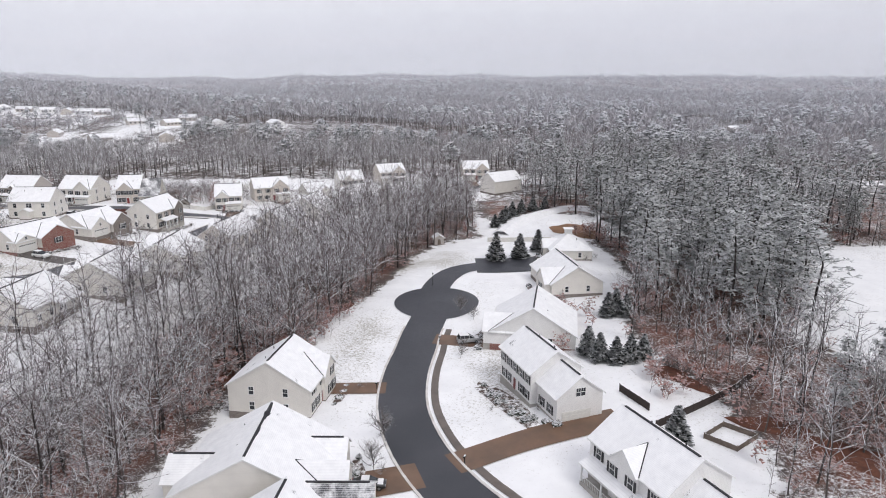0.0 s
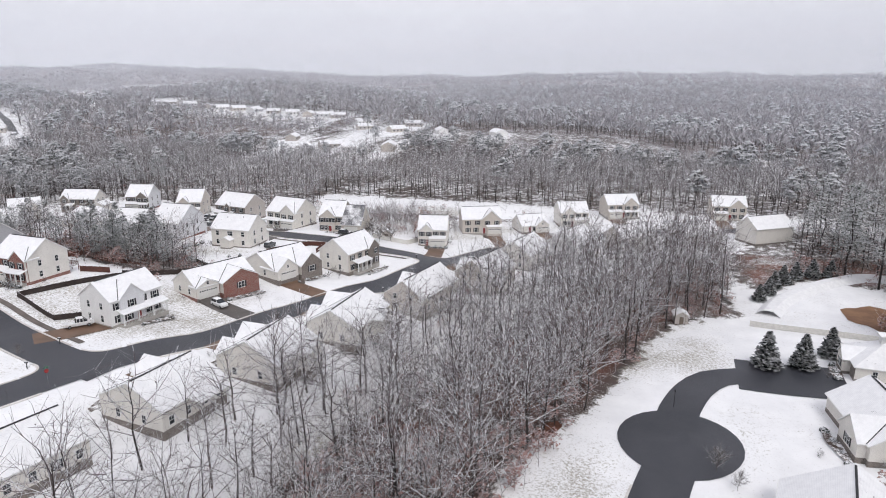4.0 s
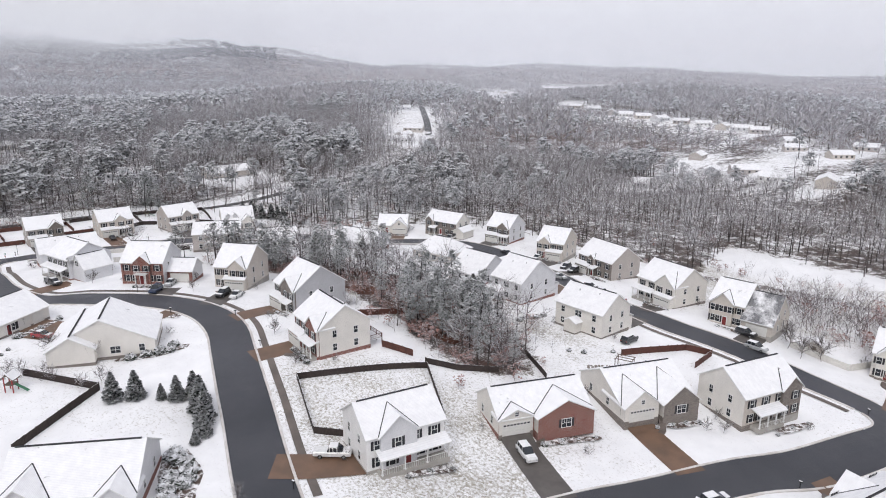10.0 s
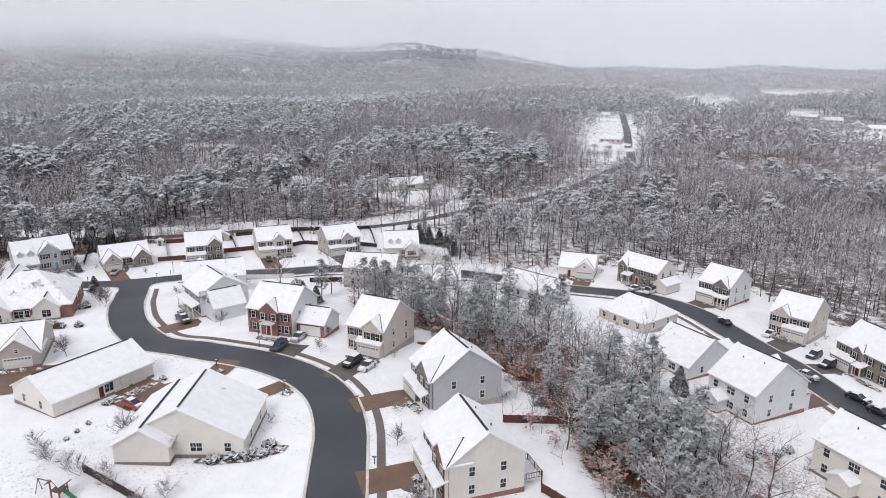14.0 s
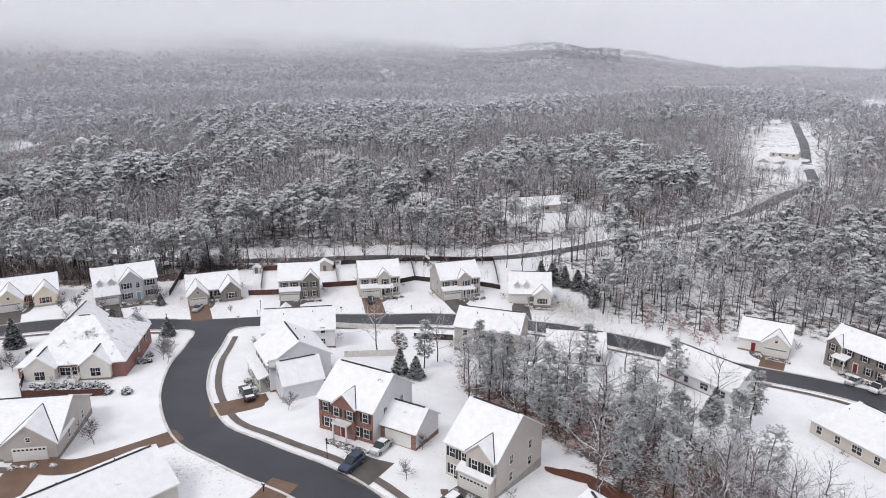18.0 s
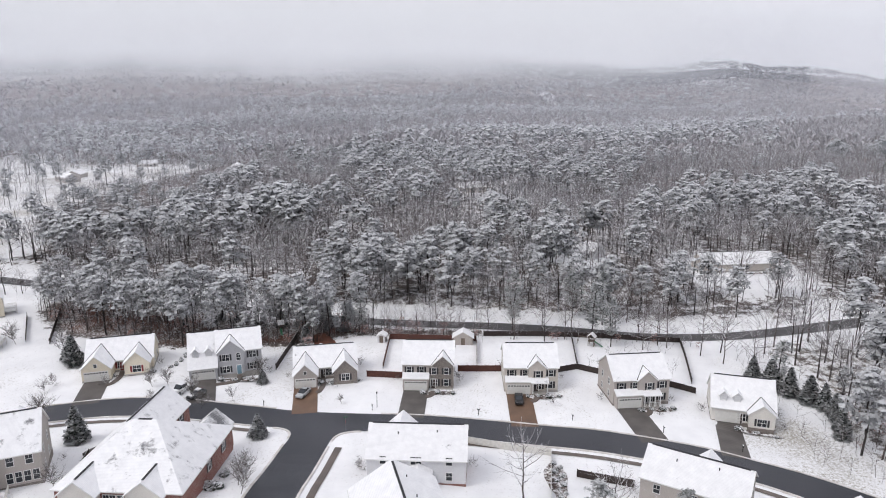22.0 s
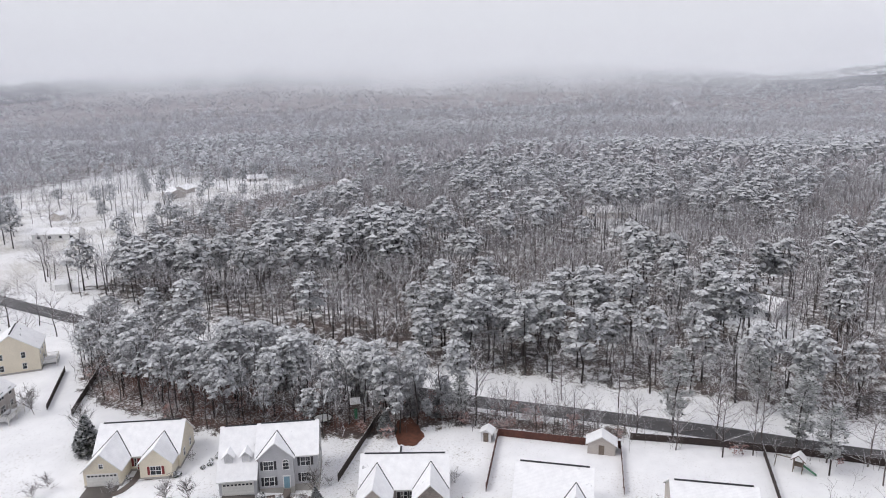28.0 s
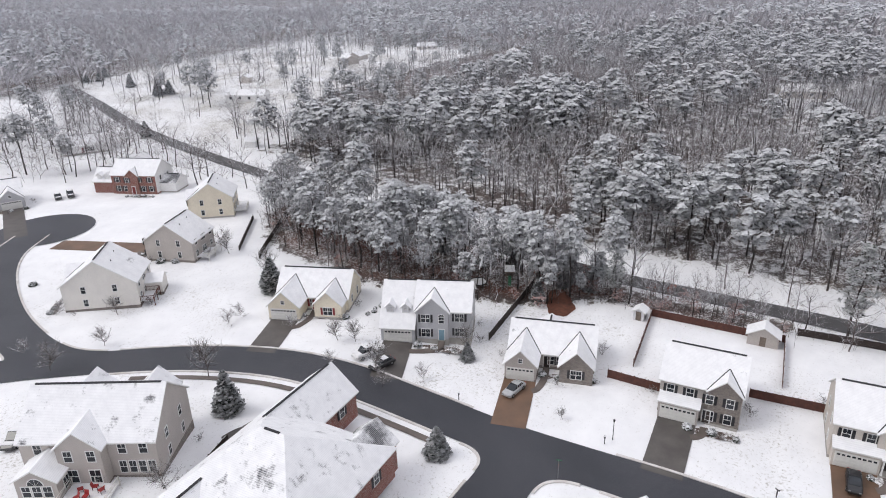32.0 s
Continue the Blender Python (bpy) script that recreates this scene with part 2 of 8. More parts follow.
def snowed(name, col, scale, low, high):
    """Dark soil or bark chips with leftover snow lying in patches."""
    m, nt, b = shader(name, 0.95)
    soil = mix(nt, noise_fac(nt, 9.0, 4, 0.6, 0.35, 0.65), col, tuple(v * 2.0 for v in col))
    nt.links.new(mix(nt, noise_fac(nt, scale, 6, 0.7, low, high), soil, SNOW), b.inputs["Base Color"])
    bump(nt, b, noise_fac(nt, 6.0, 5, 0.65, 0.2, 0.8), 0.5, 0.06)
    return m


M = {
    "ground": ground_material("snowy_ground"),
    "litter": plain("leaf_litter", (0.15, 0.055, 0.032), (0.075, 0.03, 0.02), 0.95, 0.8, world_space=True, bump_scale=6.0),
    "asphalt": plain("wet_asphalt", (0.052, 0.053, 0.064), (0.031, 0.033, 0.042), 0.5, 0.09, world_space=True, bump_scale=30.0),
    "old_asphalt": plain("worn_asphalt", (0.085, 0.082, 0.085), (0.06, 0.058, 0.06), 0.6, 0.2, world_space=True, bump_scale=20.0),
    "kerb": plain("snowy_kerb", (0.72, 0.70, 0.69), (0.50, 0.46, 0.43), 0.85, 0.4, world_space=True),
    "concrete_brown": plain("wet_brown_concrete", (0.185, 0.108, 0.07), (0.12, 0.075, 0.05), 0.55, 0.3, world_space=True),
    "concrete_grey": plain("wet_grey_concrete", (0.12, 0.108, 0.10), (0.075, 0.066, 0.062), 0.55, 0.3, world_space=True),
    "concrete": plain("concrete", (0.42, 0.40, 0.37), None, 0.85, 0.8),
    "clay": plain("bare_red_clay", (0.27, 0.15, 0.085), (0.17, 0.09, 0.055), 0.9, 0.3, world_space=True, bump_scale=5.0),
    "walk": plain("wet_pavement", (0.16, 0.13, 0.115), (0.10, 0.085, 0.075), 0.6, 0.4, world_space=True),
    "mulch": snowed("mulch_bed", (0.06, 0.042, 0.035), 1.1, 0.46, 0.6),
    "roof": roof_snow("roof_snow", 0.74, 0.84),
    "roof_thin": roof_snow("roof_thin_snow", 0.655, 0.80, 0.45),
    "roof_bare": roof_snow("roof_melted_snow", 0.42, 0.62, 0.3),
    "trim": plain("white_trim", (0.78, 0.78, 0.77), (0.70, 0.70, 0.69), 0.5, 2.0),
    "ridge": plain("bare_shingle", (0.035, 0.035, 0.04), None, 0.85, 3.0),
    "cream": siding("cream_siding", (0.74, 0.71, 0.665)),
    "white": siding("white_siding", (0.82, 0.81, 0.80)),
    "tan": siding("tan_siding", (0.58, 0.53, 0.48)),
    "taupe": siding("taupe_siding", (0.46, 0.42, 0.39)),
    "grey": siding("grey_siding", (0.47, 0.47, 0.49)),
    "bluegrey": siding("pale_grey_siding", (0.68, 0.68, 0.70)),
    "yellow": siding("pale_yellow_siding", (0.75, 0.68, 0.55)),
    "brick": masonry("red_brick", (0.25, 0.075, 0.055), (0.17, 0.05, 0.04), (0.34, 0.28, 0.25)),
    "stone": masonry("grey_stone_veneer", (0.24, 0.205, 0.18), (0.15, 0.13, 0.12), (0.32, 0.30, 0.28), (0.4, 0.18)),
    "glass": plain("window_glass", (0.035, 0.04, 0.048), (0.02, 0.023, 0.028), 0.08, 0.7),
    "shutter": plain("dark_shutter", (0.025, 0.025, 0.03), None, 0.6, 3.0),
    "red_shutter": plain("red_shutter", (0.22, 0.03, 0.03), None, 0.6, 3.0),
    "door": plain("panel_door_white", (0.74, 0.73, 0.70), (0.66, 0.65, 0.62), 0.5, 2.0),
    "door_red": plain("red_door", (0.20, 0.02, 0.02), None, 0.4, 2.0),
    "door_blue": plain("blue_door", (0.20, 0.34, 0.42), None, 0.4, 2.0),
    "door_dark": plain("dark_door", (0.05, 0.035, 0.03), None, 0.4, 2.0),
    "fence_dark": plain("dark_fence_boards", (0.050, 0.036, 0.032), (0.03, 0.022, 0.02), 0.85, 2.0),
    "fence_red": plain("red_brown_fence_boards", (0.12, 0.045, 0.032), (0.07, 0.03, 0.024), 0.85, 2.0),
    "fence_white": plain("white_vinyl", (0.72, 0.70, 0.66), None, 0.5, 2.0),
    "wood": plain("weathered_wood", (0.20, 0.16, 0.13), (0.12, 0.095, 0.08), 0.85, 2.0),
    "dark_metal": plain("black_metal", (0.02, 0.02, 0.022), None, 0.5, 4.0, 0.3),
    "steel": plain("grey_steel", (0.35, 0.36, 0.37), None, 0.4, 4.0, 0.7),
    "rubber": plain("tyre_rubber", (0.018, 0.018, 0.018), None, 0.85, 5.0),
    "bark": bark("grey_bark", (0.095, 0.078, 0.072), 0.2, 0.75),
    "bark_dark": bark("dark_bark", (0.042, 0.034, 0.032), 0.25, 0.8),
    # twigs of the mid-distance trees: bluish haze is mixed into this pale base
    "twig": bark("bare_twigs_hazed", (0.245, 0.228, 0.236), 0.1, 0.8),
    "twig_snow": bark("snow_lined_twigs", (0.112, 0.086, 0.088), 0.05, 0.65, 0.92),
    "twig_garden": bark("dark_twigs", (0.085, 0.068, 0.062), 0.3, 0.9, 0.6),
    "twig_red": bark("russet_leaves", (0.23, 0.066, 0.038), 0.4, 1.0, 0.4),
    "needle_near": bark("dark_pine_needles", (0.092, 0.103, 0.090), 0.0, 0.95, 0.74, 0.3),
    # needles beyond the houses: greyer than needle_near, haze put into the colour
    "needle": bark("pine_needles_hazed", (0.17, 0.176, 0.181), 0.0, 1.0, 0.78, 0.3),
    "cedar": bark("cedar_foliage", (0.02, 0.027, 0.024), 0.4, 1.05, 0.6),
    "shrub": bark("evergreen_shrub", (0.03, 0.036, 0.028), 0.35, 0.85, 0.95),
    # distant trees: frost, plus haze put into the paler base colours
    "far_wood": bark("frosted_twigs_hazed", (0.345, 0.33, 0.345), 0.2, 1.0, 0.45),
    "far_needle": bark("frosted_needles_hazed", (0.215, 0.222, 0.232), 0.1, 1.0, 0.72),
    "plastic_red": plain("red_plastic", (0.35, 0.03, 0.03), None, 0.5, 4.0),
    "plastic_green": plain("green_plastic", (0.04, 0.18, 0.09), None, 0.5, 4.0),
    "snowcap": plain("snow_cap", SNOW, SNOW2, 0.9, 1.0, bump_scale=4.0),
}


def mist_material(name, amount, z_lo, z_hi, rise=False, y_lo=470.0, y_hi=920.0):
    """Thin white mist on a sheet: it lets most light through and scatters the rest, thinning out with height; with rise
    it thickens into cloud that emits sky colour.
    """
    m = bpy.data.materials.new(name)
    m.use_nodes = True
    nt = m.node_tree
    nt.nodes.clear()
    out = nt.nodes.new("ShaderNodeOutputMaterial")
    clear = nt.nodes.new("ShaderNodeBsdfTransparent")
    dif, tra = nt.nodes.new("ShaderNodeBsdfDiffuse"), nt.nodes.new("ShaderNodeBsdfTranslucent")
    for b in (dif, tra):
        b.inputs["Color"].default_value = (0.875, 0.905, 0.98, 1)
    half, both = nt.nodes.new("ShaderNodeMixShader"), nt.nodes.new("ShaderNodeMixShader")
    nt.links.new(dif.outputs[0], half.inputs[1])
    nt.links.new(tra.outputs[0], half.inputs[2])
    g = nt.nodes.new("ShaderNodeNewGeometry")
    s = nt.nodes.new("ShaderNodeSeparateXYZ")
    nt.links.new(g.outputs["Position"], s.inputs["Vector"])
    n = node(nt, "ShaderNodeTexNoise", Scale=0.0022, Detail=4.0, Roughness=0.55)
    nt.links.new(g.outputs["Position"], n.inputs["Vector"])
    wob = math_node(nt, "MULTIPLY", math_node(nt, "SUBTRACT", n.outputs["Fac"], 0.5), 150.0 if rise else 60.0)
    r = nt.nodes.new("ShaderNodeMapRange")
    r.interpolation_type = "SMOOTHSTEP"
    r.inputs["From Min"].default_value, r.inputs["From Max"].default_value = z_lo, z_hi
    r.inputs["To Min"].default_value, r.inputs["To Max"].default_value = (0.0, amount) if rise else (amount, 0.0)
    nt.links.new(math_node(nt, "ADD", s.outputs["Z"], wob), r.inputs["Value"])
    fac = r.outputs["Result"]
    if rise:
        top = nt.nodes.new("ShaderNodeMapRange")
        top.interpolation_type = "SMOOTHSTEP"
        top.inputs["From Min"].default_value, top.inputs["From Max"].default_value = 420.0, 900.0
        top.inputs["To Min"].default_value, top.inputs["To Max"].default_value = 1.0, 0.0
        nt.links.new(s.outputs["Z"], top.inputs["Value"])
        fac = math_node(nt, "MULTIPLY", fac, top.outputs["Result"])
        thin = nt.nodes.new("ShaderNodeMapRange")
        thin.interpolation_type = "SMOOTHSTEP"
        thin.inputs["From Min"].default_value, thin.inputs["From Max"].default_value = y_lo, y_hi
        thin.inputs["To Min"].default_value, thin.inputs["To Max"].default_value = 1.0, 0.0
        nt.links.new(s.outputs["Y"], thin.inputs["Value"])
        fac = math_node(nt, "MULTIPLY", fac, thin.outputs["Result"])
    nt.links.new(fac, both.inputs[0])
    nt.links.new(clear.outputs[0], both.inputs[1])
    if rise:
        # added emission: the cloud sheets glow to come up to the sky's brightness
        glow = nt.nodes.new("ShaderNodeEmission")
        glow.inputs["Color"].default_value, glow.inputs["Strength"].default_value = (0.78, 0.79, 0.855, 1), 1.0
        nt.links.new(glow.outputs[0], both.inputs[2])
    else:
        nt.links.new(half.outputs[0], both.inputs[2])
    nt.links.new(both.outputs[0], out.inputs["Surface"])
    return m


# ---- mesh helpers ----
class Shape:
    """Gathers corners and faces of one mesh."""

    def __init__(self):
        self.v, self.f, self.m = [], [], []

    def face(self, pts, mi=0):
        n = len(self.v)
        self.v.extend(pts)
        self.f.append(tuple(range(n, n + len(pts))))
        self.m.append(mi)

    def box(self, x0, y0, z0, x1, y1, z1, mi=0, top=None):
        n = len(self.v)
        self.v.extend([(x0, y0, z0), (x1, y0, z0), (x1, y1, z0), (x0, y1, z0), (x0, y0, z1), (x1, y0, z1), (x1, y1, z1), (x0, y1, z1)])
        for k, q in enumerate(((0, 3, 2, 1), (4, 5, 6, 7), (0, 1, 5, 4), (1, 2, 6, 5), (2, 3, 7, 6), (3, 0, 4, 7))):
            self.f.append(tuple(n + i for i in q))
            self.m.append(top if (k == 1 and top is not None) else mi)
        return self

    def slab(self, quad, thick, top=0, side=1):
        """A plate under four corners given anticlockwise from above."""
        n = len(self.v)
        self.v.extend(quad)
        self.v.extend([(x, y, z - thick) for x, y, z in quad])
        self.f.append((n, n + 1, n + 2, n + 3))
        self.m.append(top)
        self.f.append((n + 7, n + 6, n + 5, n + 4))
        self.m.append(side)
        for i in range(4):
            j = (i + 1) % 4
            self.f.append((n + i, n + 4 + i, n + 4 + j, n + j))
            self.m.append(side)
        return self

    def tube(self, path, radii, sides=5, mi=0, cap=True):
        n0 = len(self.v)
        k = len(path)
        for i, (p, r) in enumerate(zip(path, radii)):
            p = Vector(p)
            a = Vector(path[min(i + 1, k - 1)]) - Vector(path[max(i - 1, 0)])
            a = a.normalized() if a.length > 1e-6 else Vector((0, 0, 1))
            s = a.orthogonal().normalized()
            t = a.cross(s)
            for j in range(sides):
                w = 2 * math.pi * j / sides
                self.v.append(tuple(p + r * (math.cos(w) * s + math.sin(w) * t)))
        for i in range(k - 1):
            for j in range(sides):
                a, b = n0 + i * sides + j, n0 + i * sides + (j + 1) % sides
                self.f.append((a, b, b + sides, a + sides))
                self.m.append(mi)
        if cap:
            self.f.append(tuple(n0 + (k - 1) * sides + j for j in range(sides)))
            self.m.append(mi)
            self.f.append(tuple(n0 + sides - 1 - j for j in range(sides)))
            self.m.append(mi)
        return self

    def mesh(self, name, mats):
        me = bpy.data.meshes.new(name)
        me.from_pydata(self.v, [], self.f)
        for mt in mats:
            me.materials.append(M[mt] if isinstance(mt, str) else mt)
        if any(self.m):
            me.polygons.foreach_set("material_index", self.m)
        me.update()
        return me


def put(name, mesh, parent=None, at=None, label="", rz=0.0):
    ob = new(name, mesh)
    if parent is not None:
        ob.parent = parent
    if at is not None:
        ob.location = at
    if rz:
        ob.rotation_euler = (0, 0, rz)
    if label:
        ob["label"] = label
    return ob


def part(name, shape, mats, parent, label="", at=None, rz=0.0):
    return put(name, shape.mesh(name, mats if isinstance(mats, (list, tuple)) else [mats]), parent, at, label, rz)


def empty(name, x, y, z, rz=0.0):
    ob = new(name)
    ob.location = (x, y, z)
    ob.rotation_euler = (0, 0, rz)
    return ob


# ---- the lie of the land ----
LAND_A = [(0, 40, 1), (-10, 100, 1.2), (0, 130, 1), (5, 165, 2.5), (10, 185, 2.3), (0, 216, .7), (30, 96, 3.5), (38, 182, 3.5), (60, 110, 4), (-46, 107, -.6), (-45, 170, 0),
          (-60, 210, 2), (-75, 255, 3), (-50, 280, 1), (-107, 117, 11.2), (-80, 110, 8), (-112, 136, 11), (-94, 163, 8.2), (-87, 185, 7.1), (-85, 228, 6)]
LAND_B = [(-123, 138, 11.2), (-148, 155, 13.4), (-166, 155, 14.4), (-158, 147, 13.6), (-125, 213, 9.5), (-157, 215, 9.3), (-157, 229, 8.8), (-149, 247, 6.7), (-125, 231, 8.6), (-200, 140, 13.7),
          (-205, 125, 13.6), (-216, 137, 13.6), (-232, 115, 11), (-240, 110, 11), (-242, 121, 11.3), (-277, 113, 8), (-292, 110, 6.8), (-290, 152, 6.1), (-284, 172, 6.7), (-293, 201, 4.5)]
LAND_C = [(-265, 201, 7), (-250, 239, 5.2), (-300, 124, 7), (-300, 148, 7), (-297, 172, 7), (-315, 118, 6.8), (-326, 116, 7), (-185, 185, 12), (-205, 200, 9), (-210, 245, 6), (-240, 180, 9),
          (-130, 90, 12), (-180, 100, 14), (-240, 70, 12), (-300, 60, 9), (-330, 20, 10), (-180, 60, 13), (-180, 280, 4), (-350, 120, 5.5), (-360, 200, 4), (-130, 300, 3), (-300, 300, 3)]
LAND_D = [(-304, 528, 9), (-281, 440, 2), (-287, 612, 17), (-217, 536, 15), (-175, 516, 16), (-390, 690, 17), (-595, 726, 21), (-612, 505, 23), (-584, 476, 21.5), (-611, -87, 20), (-397, 225, 9), (-400, 177, 12), (-450, 640, 19),
          (-100, 560, 16), (-700, 600, 24), (-520, 100, 17), (-700, 100, 24), (-520, -60, 16), (-600, 300, 20), (-480, 330, 13), (-440, 400, 11), (-350, 380, 4), (-50, 420, 4), (50, 600, 9), (200, 600, 8), (200, 400, 4)]
LAND = np.array(LAND_A + LAND_B + LAND_C + LAND_D, float)
SKYLINE = np.array([(-180, 40), (-60, 26), (8, 18), (16, 4), (26, -6), (29.5, 30), (40, 40), (50, 45), (57, 40), (62, 62), (67, 112), (71.5, 138), (75, 122), (79, 118), (84, 140), (92, 200), (118, 200), (150, 60), (180, 40)], float)


def smooth(a, b, x):
    t = np.clip((x - a) / (b - a), 0, 1)
    return t * t * (3 - 2 * t)


def land(x, y):
    """Height of the ground: the gentle knoll of the village, rolling woods round it, a long mountain in the west."""
    x, y = np.asarray(x, float), np.asarray(y, float)
    w = 1 / ((x[..., None] - LAND[:, 0]) ** 2 + (y[..., None] - LAND[:, 1]) ** 2 + 150.0) ** 2
    z = (w * LAND[:, 2]).sum(-1) / w.sum(-1)
    dx, dy = x + 130, y - 140
    r = np.hypot(dx, dy)
    az = np.degrees(np.arctan2(-dx, dy))
    roll = 9 * np.sin(x / 210 + 1.3) * np.cos(y / 260 + 0.4) + 6 * np.sin(x / 97 + y / 130)
    z = z + smooth(330, 900, r) * roll
    near, top = 1500 - 500 * smooth(72, 90, az), 3100 + 500 * smooth(76, 90, az)
    rim = np.interp(az, SKYLINE[:, 0], SKYLINE[:, 1]) + 4 * np.sin(np.radians(az * 17 + 40)) + 2 * np.sin(np.radians(az * 41))
    z = z + smooth(0, 1, (r - near) / (top - near)) * rim * (1 - .4 * smooth(3150, 3800, r) * (1 - smooth(74, 82, az)))
    return z


def ground(x, y):
    return float(land(x, y))


# ---- roads ----
def curve_through(pts, step=3.0):
    """A smooth line through plan points, a point every few metres."""
    p = [np.array(q, float) for q in pts]
    p = [2 * p[0] - p[1], *p, 2 * p[-1] - p[-2]]
    out = []
    for i in range(1, len(p) - 2):
        a, b, c, d = p[i - 1:i + 3]
        n = max(2, int(np.linalg.norm(c - b) / step))
        for k in range(n):
            t = k / n
            out.append(0.5 * (2 * b + (c - a) * t + (2 * a - 5 * b + 4 * c - d) * t * t + (3 * b - a - 3 * c + d) * t ** 3))
    out.append(p[-2])
    return np.array(out)


def offset_line(line, d):
    """The line moved to its left by d."""
    g = np.gradient(line, axis=0)
    g /= np.linalg.norm(g, axis=1)[:, None] + 1e-9
    return line + d * np.stack([-g[:, 1], g[:, 0]], 1)


def ribbon(shape, line, a, b, lift, mi=0, thick=0.0):
    """A strip from a to b metres left of the line, lying on the land; with thick, its sides go down."""
    l, r = offset_line(line, b), offset_line(line, a)
    zl, zr = land(l[:, 0], l[:, 1]) + lift, land(r[:, 0], r[:, 1]) + lift
    for i in range(len(line) - 1):
        A, B, C, D = ((r[i][0], r[i][1], zr[i]), (r[i + 1][0], r[i + 1][1], zr[i + 1]), (l[i + 1][0], l[i + 1][1], zl[i + 1]), (l[i][0], l[i][1], zl[i]))
        shape.face((A, B, C, D), mi)
        if thick:
            dn = lambda q: (q[0], q[1], q[2] - thick)
            shape.face((dn(A), dn(B), B, A), mi)
            shape.face((D, C, dn(C), dn(D)), mi)


ROAD_A = curve_through([(22, 40), (9, 66), (1.4, 78), (-3.2, 88), (-6.2, 99), (-7, 108), (-6.6, 118), (-5.6, 126), (-4.6, 136), (-2.5, 148)])
ROAD_A2 = curve_through([(-2.5, 158), (-1.5, 165), (1, 174), (5, 181), (11, 184.5)])
ROAD_C = curve_through([(-98, 128.5), (-110.2, 130), (-121.3, 132.6), (-135.7, 136.6), (-147.4, 139.6), (-161, 143.3), (-171.5, 146), (-182.6, 146.6), (-192, 144), (-202.5, 136.5), (-212, 126), (-223, 117), (-237, 111.3), (-250, 109.4), (-268, 109), (-285, 110)])
ROAD_S = curve_through([(-131, -40), (-127, 0), (-122.5, 40), (-118, 70), (-114, 92), (-110, 106), (-106.5, 116), (-103.5, 126.5), (-99.5, 137.5), (-95, 150), (-92, 162), (-88, 177), (-82.3, 197), (-77, 216.5), (-72.5, 232), (-66, 252), (-54, 275), (-33, 298), (-5, 313), (25, 322)])
ROAD_D = curve_through([(-72, 234), (-82, 237.5), (-100.7, 238.6), (-113.2, 236.5), (-126, 236), (-143, 239.6), (-160, 242), (-178, 246.5), (-195, 250), (-211, 251.5), (-224, 247.5), (-234, 239.5), (-243.5, 227.5), (-250.5, 217.5), (-257.5, 209), (-265, 200), (-271, 192), (-276, 183), (-279.3, 172.5), (-282.3, 161.5), (-284.5, 146), (-285.2, 131.3), (-285.3, 117.8), (-285.8, 105), (-287, 92), (-287.2, 79), (-285.6, 66), (-282.3, 56), (-278, 47.8), (-272.8, 40.5), (-267, 33), (-261, 26)])
ROAD_Y = curve_through([(-268, 33), (-270, 20), (-275, 5), (-284, -12), (-293, -23), (-304, -30)])
ROAD_F = curve_through([(-470, -260), (-425, -165), (-398, -105), (-378, -40), (-362, 20), (-352, 70), (-349, 99), (-347.5, 124), (-345.5, 140), (-343, 155), (-342, 170), (-343, 190), (-346, 215), (-356, 260), (-380, 310), (-412, 360), (-438, 396), (-520, 452), (-640, 532), (-824, 656), (-1000, 780)])
ROADS = [ROAD_A, ROAD_A2, ROAD_C, ROAD_S, ROAD_D, ROAD_Y, ROAD_F]
ALL_ROADS = np.concatenate(ROADS)
HALF = 4.0


def road(name, line, half, mat, label, kerb=True):
    s = Shape()
    n = max(2, int(half))
    for k in range(n):
        ribbon(s, line, -half + 2 * half * k / n, -half + 2 * half * (k + 1) / n, 0.10)
    ob = put(name, s.mesh(name, [mat]))
    tagged(ob, label, "road", kind="structure")
    return ob


def disc(shape, x, y, r, lift, n=28, squash=1.0):
    c = (x, y, ground(x, y) + lift)
    ring = []
    for i in range(n):
        a = 2 * math.pi * i / n
        px, py = x + r * math.cos(a), y + r * squash * math.sin(a)
        ring.append((px, py, ground(px, py) + lift))
    for i in range(n):
        shape.face((c, ring[i], ring[(i + 1) % n]))


road("road", ROAD_A, 4.1, "asphalt", "dark wet asphalt street ending in a turning circle")
bulb = Shape()
disc(bulb, -1.5, 153.5, 10.2, 0.112)
tagged(put("road", bulb.mesh("road", ["asphalt"])), "round dark asphalt turning circle of the court", "road", kind="structure")
road("road", ROAD_A2, 3.6, "asphalt", "dark asphalt lane from the turning circle to the car park")
road("road", ROAD_C, HALF, "asphalt", "wet dark asphalt street bending between snowy lawns")
road("road", ROAD_S, HALF, "asphalt", "straight wet asphalt street between two rows of houses")
road("road", ROAD_D, HALF, "asphalt", "long curving asphalt street through the estate")
road("road", ROAD_Y, HALF, "asphalt", "short asphalt street to a court of houses")
road("road", ROAD_F, 3.0, "old_asphalt", "old narrow country road along the edge of the woods")
court = Shape()
disc(court, -308, -31, 12, 0.115)
tagged(put("road", court.mesh("road", ["asphalt"])), "asphalt turning circle in front of the brick house", "road", kind="structure")
lot = Shape()
for i in range(8):
    for j in range(7):
        q = [(9.5 + 2.5 * a, 177.5 + 2.2 * b) for a, b in ((i, j), (i + 1, j), (i + 1, j + 1), (i, j + 1))]
        lot.face([(x, y, ground(x, y) + 0.105) for x, y in q])
tagged(put("car_park", lot.mesh("car_park", ["asphalt"])), "small wet black car park by the clubhouse", "car park", kind="structure")


def near_road(x, y):
    return float(np.min(np.hypot(ALL_ROADS[:, 0] - x, ALL_ROADS[:, 1] - y)))


